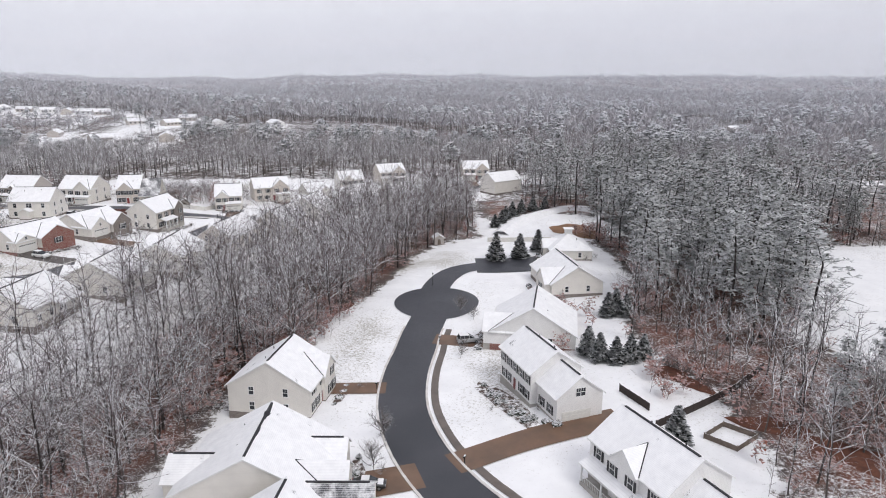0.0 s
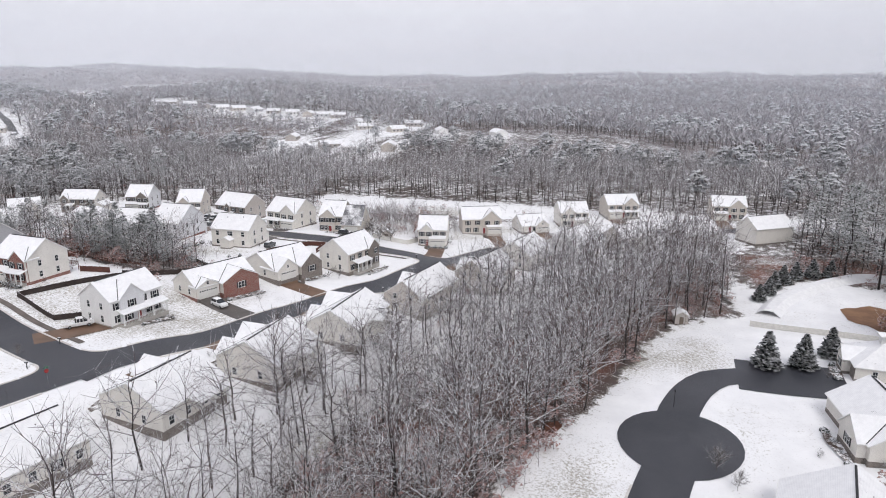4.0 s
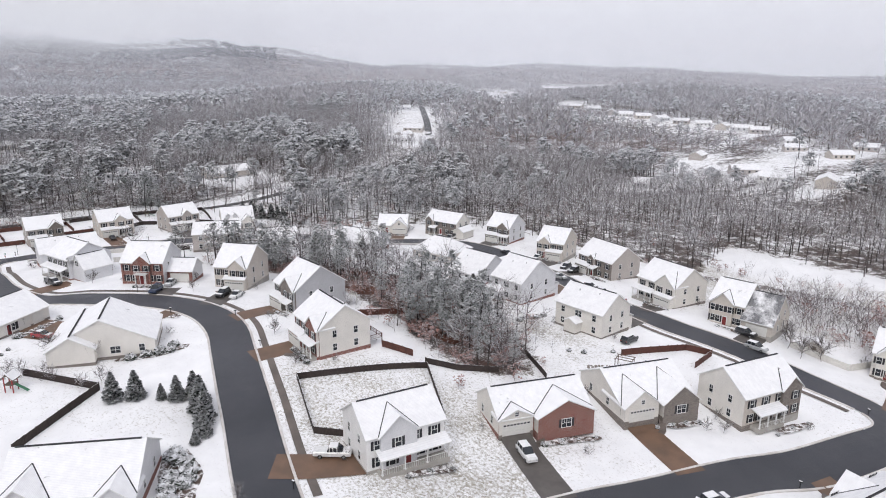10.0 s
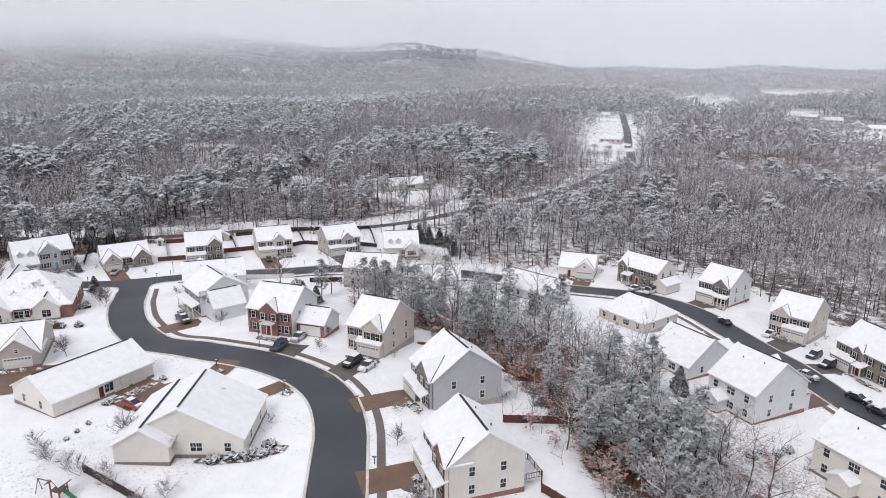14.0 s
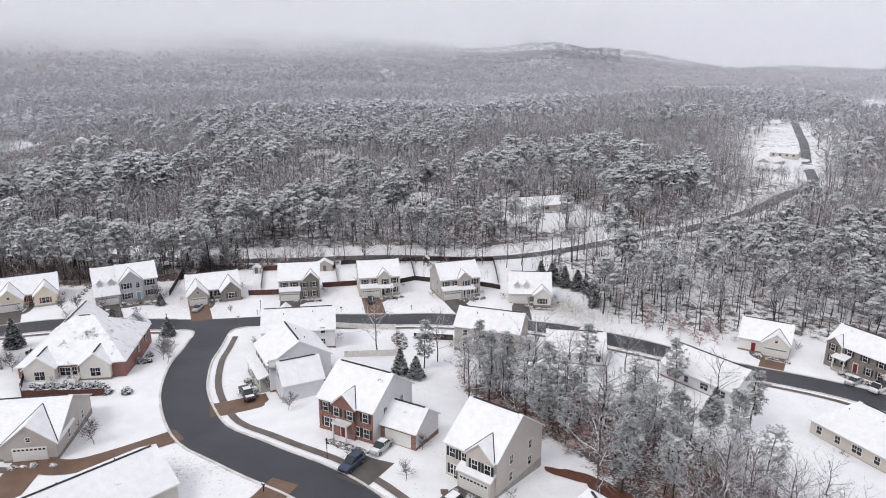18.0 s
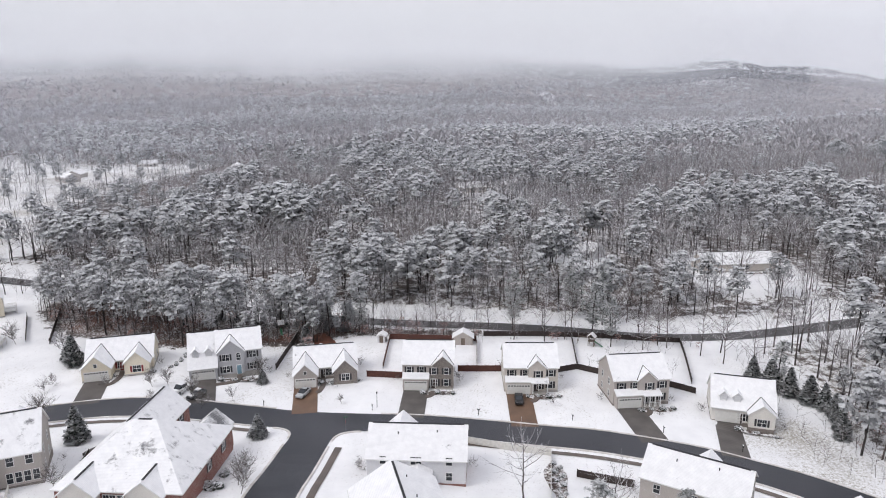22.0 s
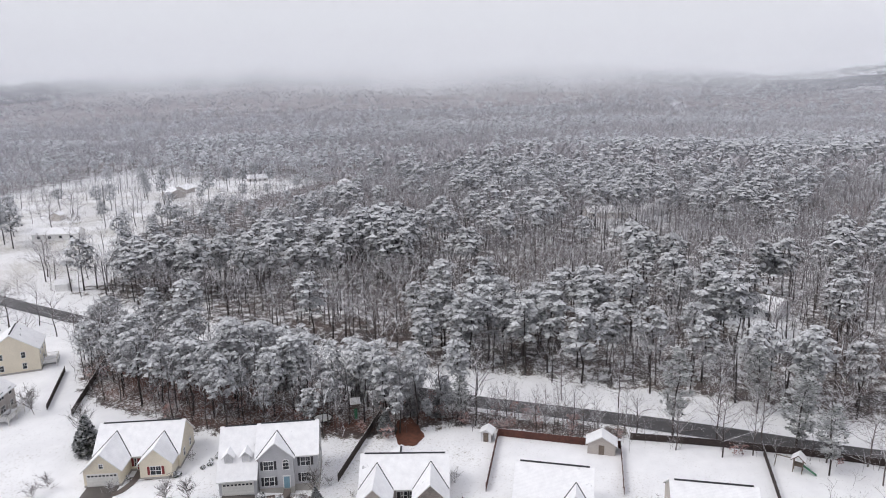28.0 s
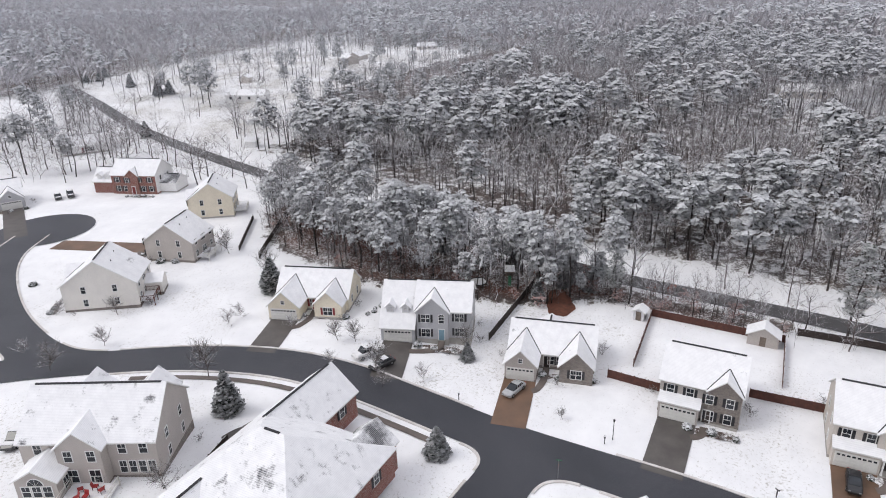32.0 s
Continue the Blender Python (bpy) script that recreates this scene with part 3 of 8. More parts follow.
def cut_line(line, others, gap):
    """Runs of the line that stay clear of other roads."""
    runs, cur = [], []
    for p in line:
        if all(np.min(np.hypot(o[:, 0] - p[0], o[:, 1] - p[1])) > gap for o in others):
            cur.append(p)
        else:
            if len(cur) > 3:
                runs.append(np.array(cur))
            cur = []
    if len(cur) > 3:
        runs.append(np.array(cur))
    return runs


BULB_A = np.array([(-1.5 + 5 * math.cos(a), 153.5 + 5 * math.sin(a)) for a in np.linspace(0, 6.2, 20)])
for line, others in ((ROAD_A, [BULB_A]), (ROAD_C, [ROAD_S, ROAD_D]), (ROAD_S, [ROAD_C, ROAD_D]), (ROAD_D, [ROAD_C, ROAD_S, ROAD_Y]), (ROAD_Y, [ROAD_D])):
    for side in (-1, 1):
        for run in cut_line(line, others, 8.5):
            s = Shape()
            a, b = sorted((side * 4.05, side * 4.45))
            ribbon(s, run, a, b, 0.20, 0, 0.22)
            tagged(put("kerb", s.mesh("kerb", ["kerb"])), "low concrete kerb with a line of snow", "kerb", kind="structure")
for line, side, others, a0, b0 in ((ROAD_C, -1, [ROAD_S, ROAD_D], 5.6, 6.9), (ROAD_A, -1, [BULB_A], 5.0, 6.3), (ROAD_D, 1, [ROAD_C, ROAD_S, ROAD_Y], 5.6, 6.8)):
    for run in cut_line(line, others, 9.5):
        s = Shape()
        a, b = sorted((side * a0, side * b0))
        ribbon(s, run, a, b, 0.11)
        tagged(put("pavement", s.mesh("pavement", ["walk"])), "narrow wet brown pavement beside the street", "pavement", kind="structure")


def side_line(line, side, d):
    q = offset_line(line, side * d)
    return q


def junction(end, through, at_start):
    """Rounded corners where a street ends on another one."""
    line = end if at_start else end[::-1]
    dist = lambda p: np.min(np.hypot(through[:, 0] - p[0], through[:, 1] - p[1]))
    fine = np.concatenate([line[i] + (line[i + 1] - line[i]) * np.linspace(0, 1, 13)[:-1, None] for i in range(14)])
    for side in (-1, 1):
        edge = offset_line(fine, side * 4.05)
        near = int(np.argmin([dist(q) for q in edge]))
        k0 = next((i for i in range(near, len(edge)) if dist(edge[i]) > 4.2), None)
        k1 = next((i for i in range(near, len(edge)) if dist(edge[i]) > 8.4), None)
        if k0 is None or k1 is None:
            continue
        P, A = edge[k0], edge[k1]
        best = None
        for sd in (-1, 1):
            te = offset_line(through, sd * 4.05)
            te = np.concatenate([te[i] + (te[i + 1] - te[i]) * np.linspace(0, 1, 9)[:-1, None] for i in range(len(te) - 1)])
            j = int(np.argmin(np.hypot(*(te - P).T)))
            if np.hypot(*(te[j] - P)) > 1.5:
                continue
            for stp in (-1, 1):
                m = j
                while 0 < m < len(te) - 1 and np.hypot(*(te[m] - P)) < 4.5:
                    m += stp
                gap = np.min(np.hypot(*(fine - te[m]).T))
                if best is None or gap > best[0]:
                    best = (gap, te[m])
        if best is None:
            continue
        B_ = best[1]
        arc = np.array([(1 - t) ** 2 * A + 2 * t * (1 - t) * P + t * t * B_ for t in np.linspace(0, 1, 10)])
        inner = P + (P - (A + B_) / 2) * 0.35
        s = Shape()
        lift = lambda p, h: (p[0], p[1], ground(p[0], p[1]) + h)
        turn = np.cross(A - P, B_ - P) > 0
        for i in range(9):
            a, b = (arc[i], arc[i + 1]) if turn else (arc[i + 1], arc[i])
            s.face((lift(inner, .106), lift(a, .106), lift(b, .106)))
        tagged(put("road", s.mesh("road", ["asphalt"])), "rounded asphalt corner where two streets meet", "road", kind="structure")
        k = Shape()
        ribbon(k, arc, 0.0 if not turn else -.4, .4 if not turn else 0.0, .2, 0, .22)
        tagged(put("kerb", k.mesh("kerb", ["kerb"])), "curved concrete kerb with a line of snow", "kerb", kind="structure")


junction(ROAD_C, ROAD_S, True)
junction(ROAD_C, ROAD_D, False)
junction(ROAD_D, ROAD_S, True)
junction(ROAD_Y, ROAD_D, True)


# ---- ground ----
def inside(x, y, poly):
    hit = np.zeros(np.shape(x), bool)
    n = len(poly)
    for i in range(n):
        (x0, y0), (x1, y1) = poly[i], poly[(i + 1) % n]
        cond = ((y0 > y) != (y1 > y)) & (x < (x1 - x0) * (y - y0) / (y1 - y0 + 1e-12) + x0)
        hit ^= cond
    return hit


WOODS_MID = [(-60, -30), (-110, 40), (-62, 104), (-55, 134), (-50, 160), (-43, 190), (-35, 212), (-29, 236), (-22, 252), (-12, 268), (10, 280), (12, 240), (14, 223), (3, 221), (-6, 208), (-10, 190), (-14, 171), (-18, 156), (-26, 140), (-30, 116), (-39, 112), (-40, 60), (-30, 10)]
WOODS_EAST = [(40, 30), (46, 98), (38, 126), (44, 150), (50, 172), (50, 205), (24, 232), (14, 262), (20, 330), (400, 330), (400, 200), (112, 205), (104, 180), (72, 128), (80, 108), (140, 80), (140, 0)]
WOODS_CENTRE = [(-240, 163), (-232, 184), (-222, 196), (-205, 203), (-186, 205), (-166, 205), (-147, 203), (-128, 196), (-124, 183), (-140, 176), (-160, 181), (-186, 183), (-198, 179), (-212, 176), (-226, 164)]
WOODS_NORTHWEST = [(-338, 213), (-316, 216), (-298, 215), (-284, 211), (-268, 212), (-259, 240), (-252, 262), (-225, 276), (-180, 286), (-150, 292), (-165, 330), (-90, 337), (40, 345), (400, 332), (400, 900), (-330, 900), (-345, 240)]
WOODS_ROADSIDE = [(-322, 34), (-318, 66), (-325, 92), (-338, 112), (-346, 110), (-350, 80), (-356, 40), (-352, 12), (-340, 12)]
BASIN_BRUSH = [(-128, 268), (-96, 266), (-82, 276), (-84, 296), (-110, 298), (-128, 290)]
THICKET = [(-334, 96), (-333.5, 140), (-340, 142), (-340, 205), (-347, 205), (-342, 150), (-346, 96)]
EAST_BASIN = [(24, 224), (22, 246), (34, 262), (56, 256), (64, 236), (60, 220), (46, 212)]
WEST_CLEARINGS = [[(-385, -60), (-405, -30), (-425, -36), (-440, -62), (-520, -74), (-640, -52), (-700, -100), (-720, -300), (-500, -260), (-420, -150)],
                  [(-372, 226), (-378, 250), (-394, 254), (-412, 248), (-408, 214), (-388, 212)],
                  [(-352, 236), (-362, 250), (-372, 250), (-362, 236)],
                  [(-637, 522), (-635, 538), (-480, 434), (-452, 396), (-476, 386), (-535, 424)],
                  [(-640, 600), (-585, 640), (-760, 815), (-1050, 1060), (-1100, 960), (-760, 680)],
                  [(-990, 1125), (-1075, 1150), (-1300, 1380), (-1240, 1540), (-1110, 1470)]]
NORTH_CLEARINGS = [[(-248, 525), (-230, 548), (-210, 535), (-222, 512)], [(-840, 790), (-740, 790), (-590, 662), (-640, 640)], [(-650, 765), (-630, 772), (-545, 690), (-560, 664)]]
FIELD_EAST = [(72, 128), (104, 182), (150, 196), (300, 190), (300, 60), (140, 80), (84, 106)]


FAR_SPOTS = [(-294, 513), (-267, 584), (-218, 544), (-264, 482), (-243, 480), (-214, 457), (-185, 453), (-271, 426), (-224, 598), (-178, 538), (-549, 676), (-519, 670), (-481, 652), (-454, 640), (-431, 635), (-409, 631),
             (-388, 633), (-368, 635), (-349, 634), (-331, 631), (-313, 625), (-133, 538), (-255, 564), (-626, 496), (-497, 412), (-478, 397), (-512, 432), (-627, 552), (255, 601), (277, 719), (-678, -123), (-621, -29)]
WEST_SPOTS = [(-1809, 1220), (-1937, 1445), (-1674, 973), (-1720, 1080), (-1794, 1285), (-1682, 191), (-1942, 408), (-1963, 302), (-2730, 811), (-2640, 826), (-2422, 929), (-2175, 883), (-2560, 880), (-2480, 860), (-843, 1636), (-891, 2057), (-614, 1652), (-1113, 1019), (-1129, 1097), (-1192, 1427),
              (-585, -123), (-549, 156), (-531, 136), (-407, 178), (-569, -119), (-451, -93)]


def wooded(x, y):
    """Where trees stand close together, 0 or 1, for arrays."""
    x, y = np.asarray(x, float), np.asarray(y, float)
    w = inside(x, y, WOODS_MID) | inside(x, y, WOODS_EAST) | inside(x, y, WOODS_CENTRE) | inside(x, y, WOODS_NORTHWEST) | inside(x, y, WOODS_ROADSIDE) | inside(x, y, THICKET)
    fx = np.interp(y, ROAD_F[:, 1], ROAD_F[:, 0]) if ROAD_F[0, 1] < ROAD_F[-1, 1] else np.full(np.shape(x), -350.0)
    w |= (x < fx - 14) & (y < 420)
    w |= np.hypot(x + 130, y - 140) > 470
    w |= (y > 345) & (x > -330)
    w |= (y > 228) & (x < -296) & (x > -700)
    for poly in (*WEST_CLEARINGS, *NORTH_CLEARINGS, FIELD_EAST, EAST_BASIN):
        w &= ~inside(x, y, poly)
    for fx_, fy_ in FAR_SPOTS + WEST_SPOTS:
        vx, vy = ((-200, 135) if fx_ < -350 and fy_ < 300 else (-60, 90))
        far = math.hypot(vx - fx_, vy - fy_)
        ux, uy = (vx - fx_) / far, (vy - fy_) / far
        along, across = (x - fx_) * ux + (y - fy_) * uy, (x - fx_) * uy - (y - fy_) * ux
        grow = 1.0 if far < 900 else 1.7
        wide, deep = (8, 14) if far < 420 and fx_ < -350 else (9.0 if fy_ < 600 else 15.0, 10 + (.03 if fy_ < 600 else .04) * far)
        w &= ~((along > -12 * grow) & (along < deep) & (np.abs(across) < wide * grow))
    d = np.full(np.shape(x), 1e9)
    for i in range(0, len(ROAD_F), 2):
        d = np.minimum(d, np.hypot(x - ROAD_F[i, 0], y - ROAD_F[i, 1]))
    w &= d > 4.5
    return w


def axis(lo, hi, step, far_lo, far_hi):
    core = list(np.arange(lo, hi + 0.1, step))
    out, d, x = [], step, hi
    while x < far_hi:
        d *= 1.16
        x += d
        out.append(x)
    pre, d, x = [], step, lo
    while x > far_lo:
        d *= 1.16
        x -= d
        pre.append(x)
    return np.array(pre[::-1] + core + out)


gx, gy = axis(-372, 120, 3.5, -4600, 4600), axis(-90, 345, 3.5, -4600, 4600)
GX, GY = np.meshgrid(gx, gy)
GZ = land(GX, GY)
nx, ny = len(gx), len(gy)
gverts = np.stack([GX.ravel(), GY.ravel(), GZ.ravel()], 1)
ii, jj = np.meshgrid(np.arange(nx - 1), np.arange(ny - 1))
k = (jj * nx + ii).ravel()
gfaces = np.stack([k, k + 1, k + 1 + nx, k + nx], 1)
thin_w = np.zeros(GX.shape)
for poly in ([(-140, 136), (-113, 142), (-101, 137), (-92, 164), (-108, 186), (-128, 172), (-150, 168), (-158, 150)], [(-24, 112), (-26, 135), (-14, 160), (-12, 130), (-13, 112)], [(-262, 196), (-290, 186), (-300, 206), (-270, 212)], [(-16, 165), (-16, 195), (5, 212), (10, 190), (-5, 175)], [(-190, 205), (-120, 200), (-118, 212), (-190, 216)], [(-150, 262), (-80, 264), (-60, 300), (-100, 330), (-165, 300)], [(-60, 110), (-64, 200), (-40, 240), (-30, 120)], [(2, 100), (6, 128), (30, 128), (18, 96)], [(-290, 141), (-320, 141), (-320, 144), (-290, 144)], [(-292, 86), (-299, 88), (-298, 95), (-290, 95)], WEST_CLEARINGS[0], BASIN_BRUSH):
    thin_w += inside(GX, GY, poly)


def soften(a):
    p = np.pad(a.astype(float), 1, mode="edge")
    return (p[:-2, 1:-1] + p[2:, 1:-1] + p[1:-1, :-2] + p[1:-1, 2:] + 2 * p[1:-1, 1:-1]) / 6


wood_w = soften(soften(wooded(GX, GY))) * np.where(np.hypot(GX + 130, GY - 140) > 430, .78, np.where((GX < -352) | (GY > 286), .66, np.where((GX < -150) & (GY > 206), .5, 1.0)))
thin_w = soften(soften(np.clip(thin_w, 0, 1)))
me = bpy.data.meshes.new("ground")
me.from_pydata(gverts.tolist(), [], gfaces.tolist())
me.materials.append(M["ground"])
for nm, arr in (("wood_weight", wood_w), ("thin_weight", thin_w)):
    me.attributes.new(nm, "FLOAT", "POINT").data.foreach_set("value", arr.ravel().astype(np.float32))
me.polygons.foreach_set("use_smooth", [True] * len(gfaces))
tagged(put("ground", me), "snow-covered rolling ground with lawns and wood floor", "ground", kind="structure")


def mist(radius, a0, a1, z0, z1, mat, label):
    """A see-through upright sheet far off round the village, added to stand in for mist."""
    s = Shape()
    n = 48
    for i in range(n):
        a, b = radians(a0 + (a1 - a0) * i / n), radians(a0 + (a1 - a0) * (i + 1) / n)
        p, q = (-130 - radius * math.sin(a), 140 + radius * math.cos(a)), (-130 - radius * math.sin(b), 140 + radius * math.cos(b))
        s.face(((*p, z0), (*q, z0), (*q, z1), (*p, z1)))
    tagged(put("mist", s.mesh("mist", [mat])), label, "mist", kind="structure")


# nested pale sheets whiten the woods step by step, in place of hazy air
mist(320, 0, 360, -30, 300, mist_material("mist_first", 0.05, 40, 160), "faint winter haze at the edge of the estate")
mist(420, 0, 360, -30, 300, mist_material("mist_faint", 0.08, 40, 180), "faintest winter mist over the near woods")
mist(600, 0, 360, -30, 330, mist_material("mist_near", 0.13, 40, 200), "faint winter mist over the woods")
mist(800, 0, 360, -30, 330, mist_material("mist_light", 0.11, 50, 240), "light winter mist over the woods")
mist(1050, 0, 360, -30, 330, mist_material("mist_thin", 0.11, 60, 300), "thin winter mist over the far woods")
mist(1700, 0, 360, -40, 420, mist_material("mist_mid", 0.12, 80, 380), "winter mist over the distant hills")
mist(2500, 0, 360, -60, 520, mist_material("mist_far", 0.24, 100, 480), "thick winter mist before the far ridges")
# these two cloud sheets give off their own sky-coloured light
mist(2100, 62, 175, -40, 920, mist_material("glowing_low_cloud", 0.97, 58, 195, True), "low cloud hiding the top of the mountain")
mist(1500, 66, 175, -40, 920, mist_material("glowing_drifting_cloud", 0.55, 62, 180, True, 380.0, 700.0), "drifting cloud before the mountain")


# ---- houses ----
MESHES = {}


def lattice(bars, rails, y0, y1):
    """One joined frame of upright bars and level rails; bars of weight 1 cross the upper half alone."""
    xs, zs, keep = [], [], set()
    for a, b, _ in bars:
        xs += [a, b]
    for a, b in rails:
        zs += [a, b]
    for i in range(len(xs) - 1):
        for j in range(len(zs) - 1):
            if j % 2 == 0 or (i % 2 == 0 and (bars[i // 2][2] == 2 or j == len(zs) - 3)):
                keep.add((i, j))
    s, ids = Shape(), {}

    def corner(i, j, y):
        if (i, j, y) not in ids:
            ids[(i, j, y)] = len(s.v)
            s.v.append((xs[i], y, zs[j]))
        return ids[(i, j, y)]

    for i, j in keep:
        s.f.append((corner(i, j, y0), corner(i + 1, j, y0), corner(i + 1, j + 1, y0), corner(i, j + 1, y0))), s.m.append(0)
        for (di, dj), (a, b) in (((-1, 0), ((i, j + 1), (i, j))), ((1, 0), ((i + 1, j), (i + 1, j + 1))), ((0, -1), ((i, j), (i + 1, j))), ((0, 1), ((i + 1, j + 1), (i, j + 1)))):
            if (i + di, j + dj) not in keep:
                s.f.append((corner(*a, y0), corner(*a, y1), corner(*b, y1), corner(*b, y0))), s.m.append(0)
    return s


def window_mesh(w, h, sash=True):
    key = ("window", w, h)
    if key not in MESHES:
        t = 0.09
        n = max(1, round(w / 0.95))
        bars = [(-w / 2 - t, -w / 2, 2), (w / 2, w / 2 + t, 2)]
        bars += [(-w / 2 + w * i / n - .04, -w / 2 + w * i / n + .04, 2) for i in range(1, n)]
        bars += [(-w / 2 + w * (i + .5) / n - .014, -w / 2 + w * (i + .5) / n + .014, 1) for i in range(n)]
        f = lattice(sorted(bars), [(-t, 0), (h / 2 - .03, h / 2 + .03), (h, h + t)], -.06, .02)
        p = Shape().box(-w / 2, -0.02, 0, w / 2, 0.015, h)
        MESHES[key] = (f.mesh("window", ["trim"]), p.mesh("pane", ["glass"]))
    return MESHES[key]


def add_window(house, x, y, z, rz, w=0.95, h=1.5, shutters=None):
    f, p = window_mesh(w, h)
    win = put("window", f, house, (x, y, z), "", rz)
    put("pane", p, win)
    if shutters:
        key = ("shutter", h, shutters)
        if key not in MESHES:
            s = Shape().box(-0.2, -0.05, 0, 0.2, 0.01, h)
            for i in range(7):
                s.box(-0.16, -0.065, h * (i + 0.3) / 7, 0.16, -0.05, h * (i + 0.75) / 7)
            MESHES[key] = s.mesh("shutter", [shutters])
        for d in (-1, 1):
            put("shutter", MESHES[key], win, (d * (w / 2 + 0.33), 0, 0))


def garage_door_mesh(w):
    key = ("garage", w)
    if key not in MESHES:
        s = Shape().box(-w / 2 - 0.12, -0.03, 0, w / 2 + 0.12, 0.02, 2.25)
        for r in range(4):
            s.box(-w / 2, -0.06, 0.03 + r * 0.53, w / 2, -0.03, 0.53 + r * 0.53)
            n = round(w / 0.6)
            for i in range(n):
                x = -w / 2 + w * (i + 0.5) / n
                if r < 3:
                    s.box(x - 0.22, -0.075, 0.12 + r * 0.53, x + 0.22, -0.06, 0.44 + r * 0.53)
        g = Shape()
        n = round(w / 0.6)
        for i in range(n):
            x = -w / 2 + w * (i + 0.5) / n
            s.box(x - 0.31, -0.078, 1.70, x - 0.2, -0.05, 2.06)
            s.box(x + 0.2, -0.078, 1.70, x + 0.31, -0.05, 2.06)
        g.box(-w / 2 + .05, -0.068, 1.74, w / 2 - .05, -0.055, 2.02)
        MESHES[key] = (s.mesh("garage_door", ["door"]), g.mesh("pane", ["glass"]))
    return MESHES[key]


def arch_window(house, x, y, z, rz, r):
    """A half-round light over a window, with its white frame."""
    f, g = Shape(), Shape()
    n = 8
    ring = lambda k, q, d: (q * math.cos(math.pi * k / n), d, q * math.sin(math.pi * k / n))
    for k_ in range(n):
        f.face((ring(k_, r, -.06), ring(k_, r + .1, -.06), ring(k_ + 1, r + .1, -.06), ring(k_ + 1, r, -.06)))
        f.face((ring(k_, r + .1, -.06), ring(k_, r + .1, .02), ring(k_ + 1, r + .1, .02), ring(k_ + 1, r + .1, -.06)))
        g.face(((0, -.02, 0), ring(k_, r, -.02), ring(k_ + 1, r, -.02)))
    for k_ in (2, 4, 6):
        a, b = ring(k_, .1, -.04), ring(k_, r, -.04)
        f.face(((a[0] - .02, a[1], a[2]), (a[0] + .02, a[1], a[2]), (b[0] + .02, b[1], b[2]), (b[0] - .02, b[1], b[2])))
    win = put("arched_window", f.mesh("arched_window", ["trim"]), house, (x, y, z), "", rz)
    put("pane", g.mesh("pane", ["glass"]), win)


PATIO = []


def entry_door(house, x, y, z, rz, mat):
    key = ("door", mat)
    if key not in MESHES:
        f = Shape()
        for x0, x1, z0, z1 in ((-0.62, -0.48, 0, 2.2), (0.48, 0.62, 0, 2.2), (-0.62, 0.62, 2.08, 2.24)):
            f.box(x0, -0.07, z0, x1, 0.02, z1)
        d = Shape().box(-0.48, -0.03, 0, 0.48, 0.02, 2.08)
        for r in ((0.15, 0.85), (1.0, 1.95)):
            for sx in (-0.23, 0.23):
                d.box(sx - 0.16, -0.045, r[0], sx + 0.16, -0.03, r[1])
        MESHES[key] = (f.mesh("door_frame", ["trim"]), d.mesh("door", [mat]))
    f, d = MESHES[key]
    door = put("door", d, house, (x, y, z), "", rz)
    put("door_frame", f, door)


def roof_top(s, sp):
    """Roof over a block (u0, u1, v0, v1, eave, pitch, axis, hip) as slabs; returns ridge ends."""
    u0, u1, v0, v1, z, p, ax, hip = sp
    o, g, t = 0.38, 0.28, 0.2
    if ax == "u":
        m, half = (v0 + v1) / 2, (v1 - v0) / 2
        zr, ze = z + half * p + t, z - o * p + t
        if hip:
            a, b = u0 + half * hip, u1 - half * hip
            A, B, C, D = (u0 - o, v0 - o, ze), (u1 + o, v0 - o, ze), (u1 + o, v1 + o, ze), (u0 - o, v1 + o, ze)
            R, S = (a, m, zr), (b, m, zr)
            s.face((A, B, S, R), 0)
            s.face((C, D, R, S), 0)
            s.face((D, A, R), 0)
            s.face((B, C, S), 0)
            for q0, q1 in ((A, B), (B, C), (C, D), (D, A)):
                s.face(((q0[0], q0[1], q0[2] - t), (q1[0], q1[1], q1[2] - t), q1, q0), 1)
            s.face([(q[0], q[1], q[2] - t) for q in (D, C, B, A)], 1)
            return R, S
        s.slab([(u0 - g, v0 - o, ze), (u1 + g, v0 - o, ze), (u1 + g, m, zr), (u0 - g, m, zr)], t)
        s.slab([(u0 - g, m, zr), (u1 + g, m, zr), (u1 + g, v1 + o, ze), (u0 - g, v1 + o, ze)], t)
        return (u0 - g, m, zr), (u1 + g, m, zr)
    m, half = (u0 + u1) / 2, (u1 - u0) / 2
    zr, ze = z + half * p + t, z - o * p + t
    s.slab([(u0 - o, v0 - g, ze), (m, v0 - g, zr), (m, v1 + g, zr), (u0 - o, v1 + g, ze)], t)
    s.slab([(m, v0 - g, zr), (u1 + o, v0 - g, ze), (u1 + o, v1 + g, ze), (m, v1 + g, zr)], t)
    return (m, v0 - g, zr), (m, v1 + g, zr)


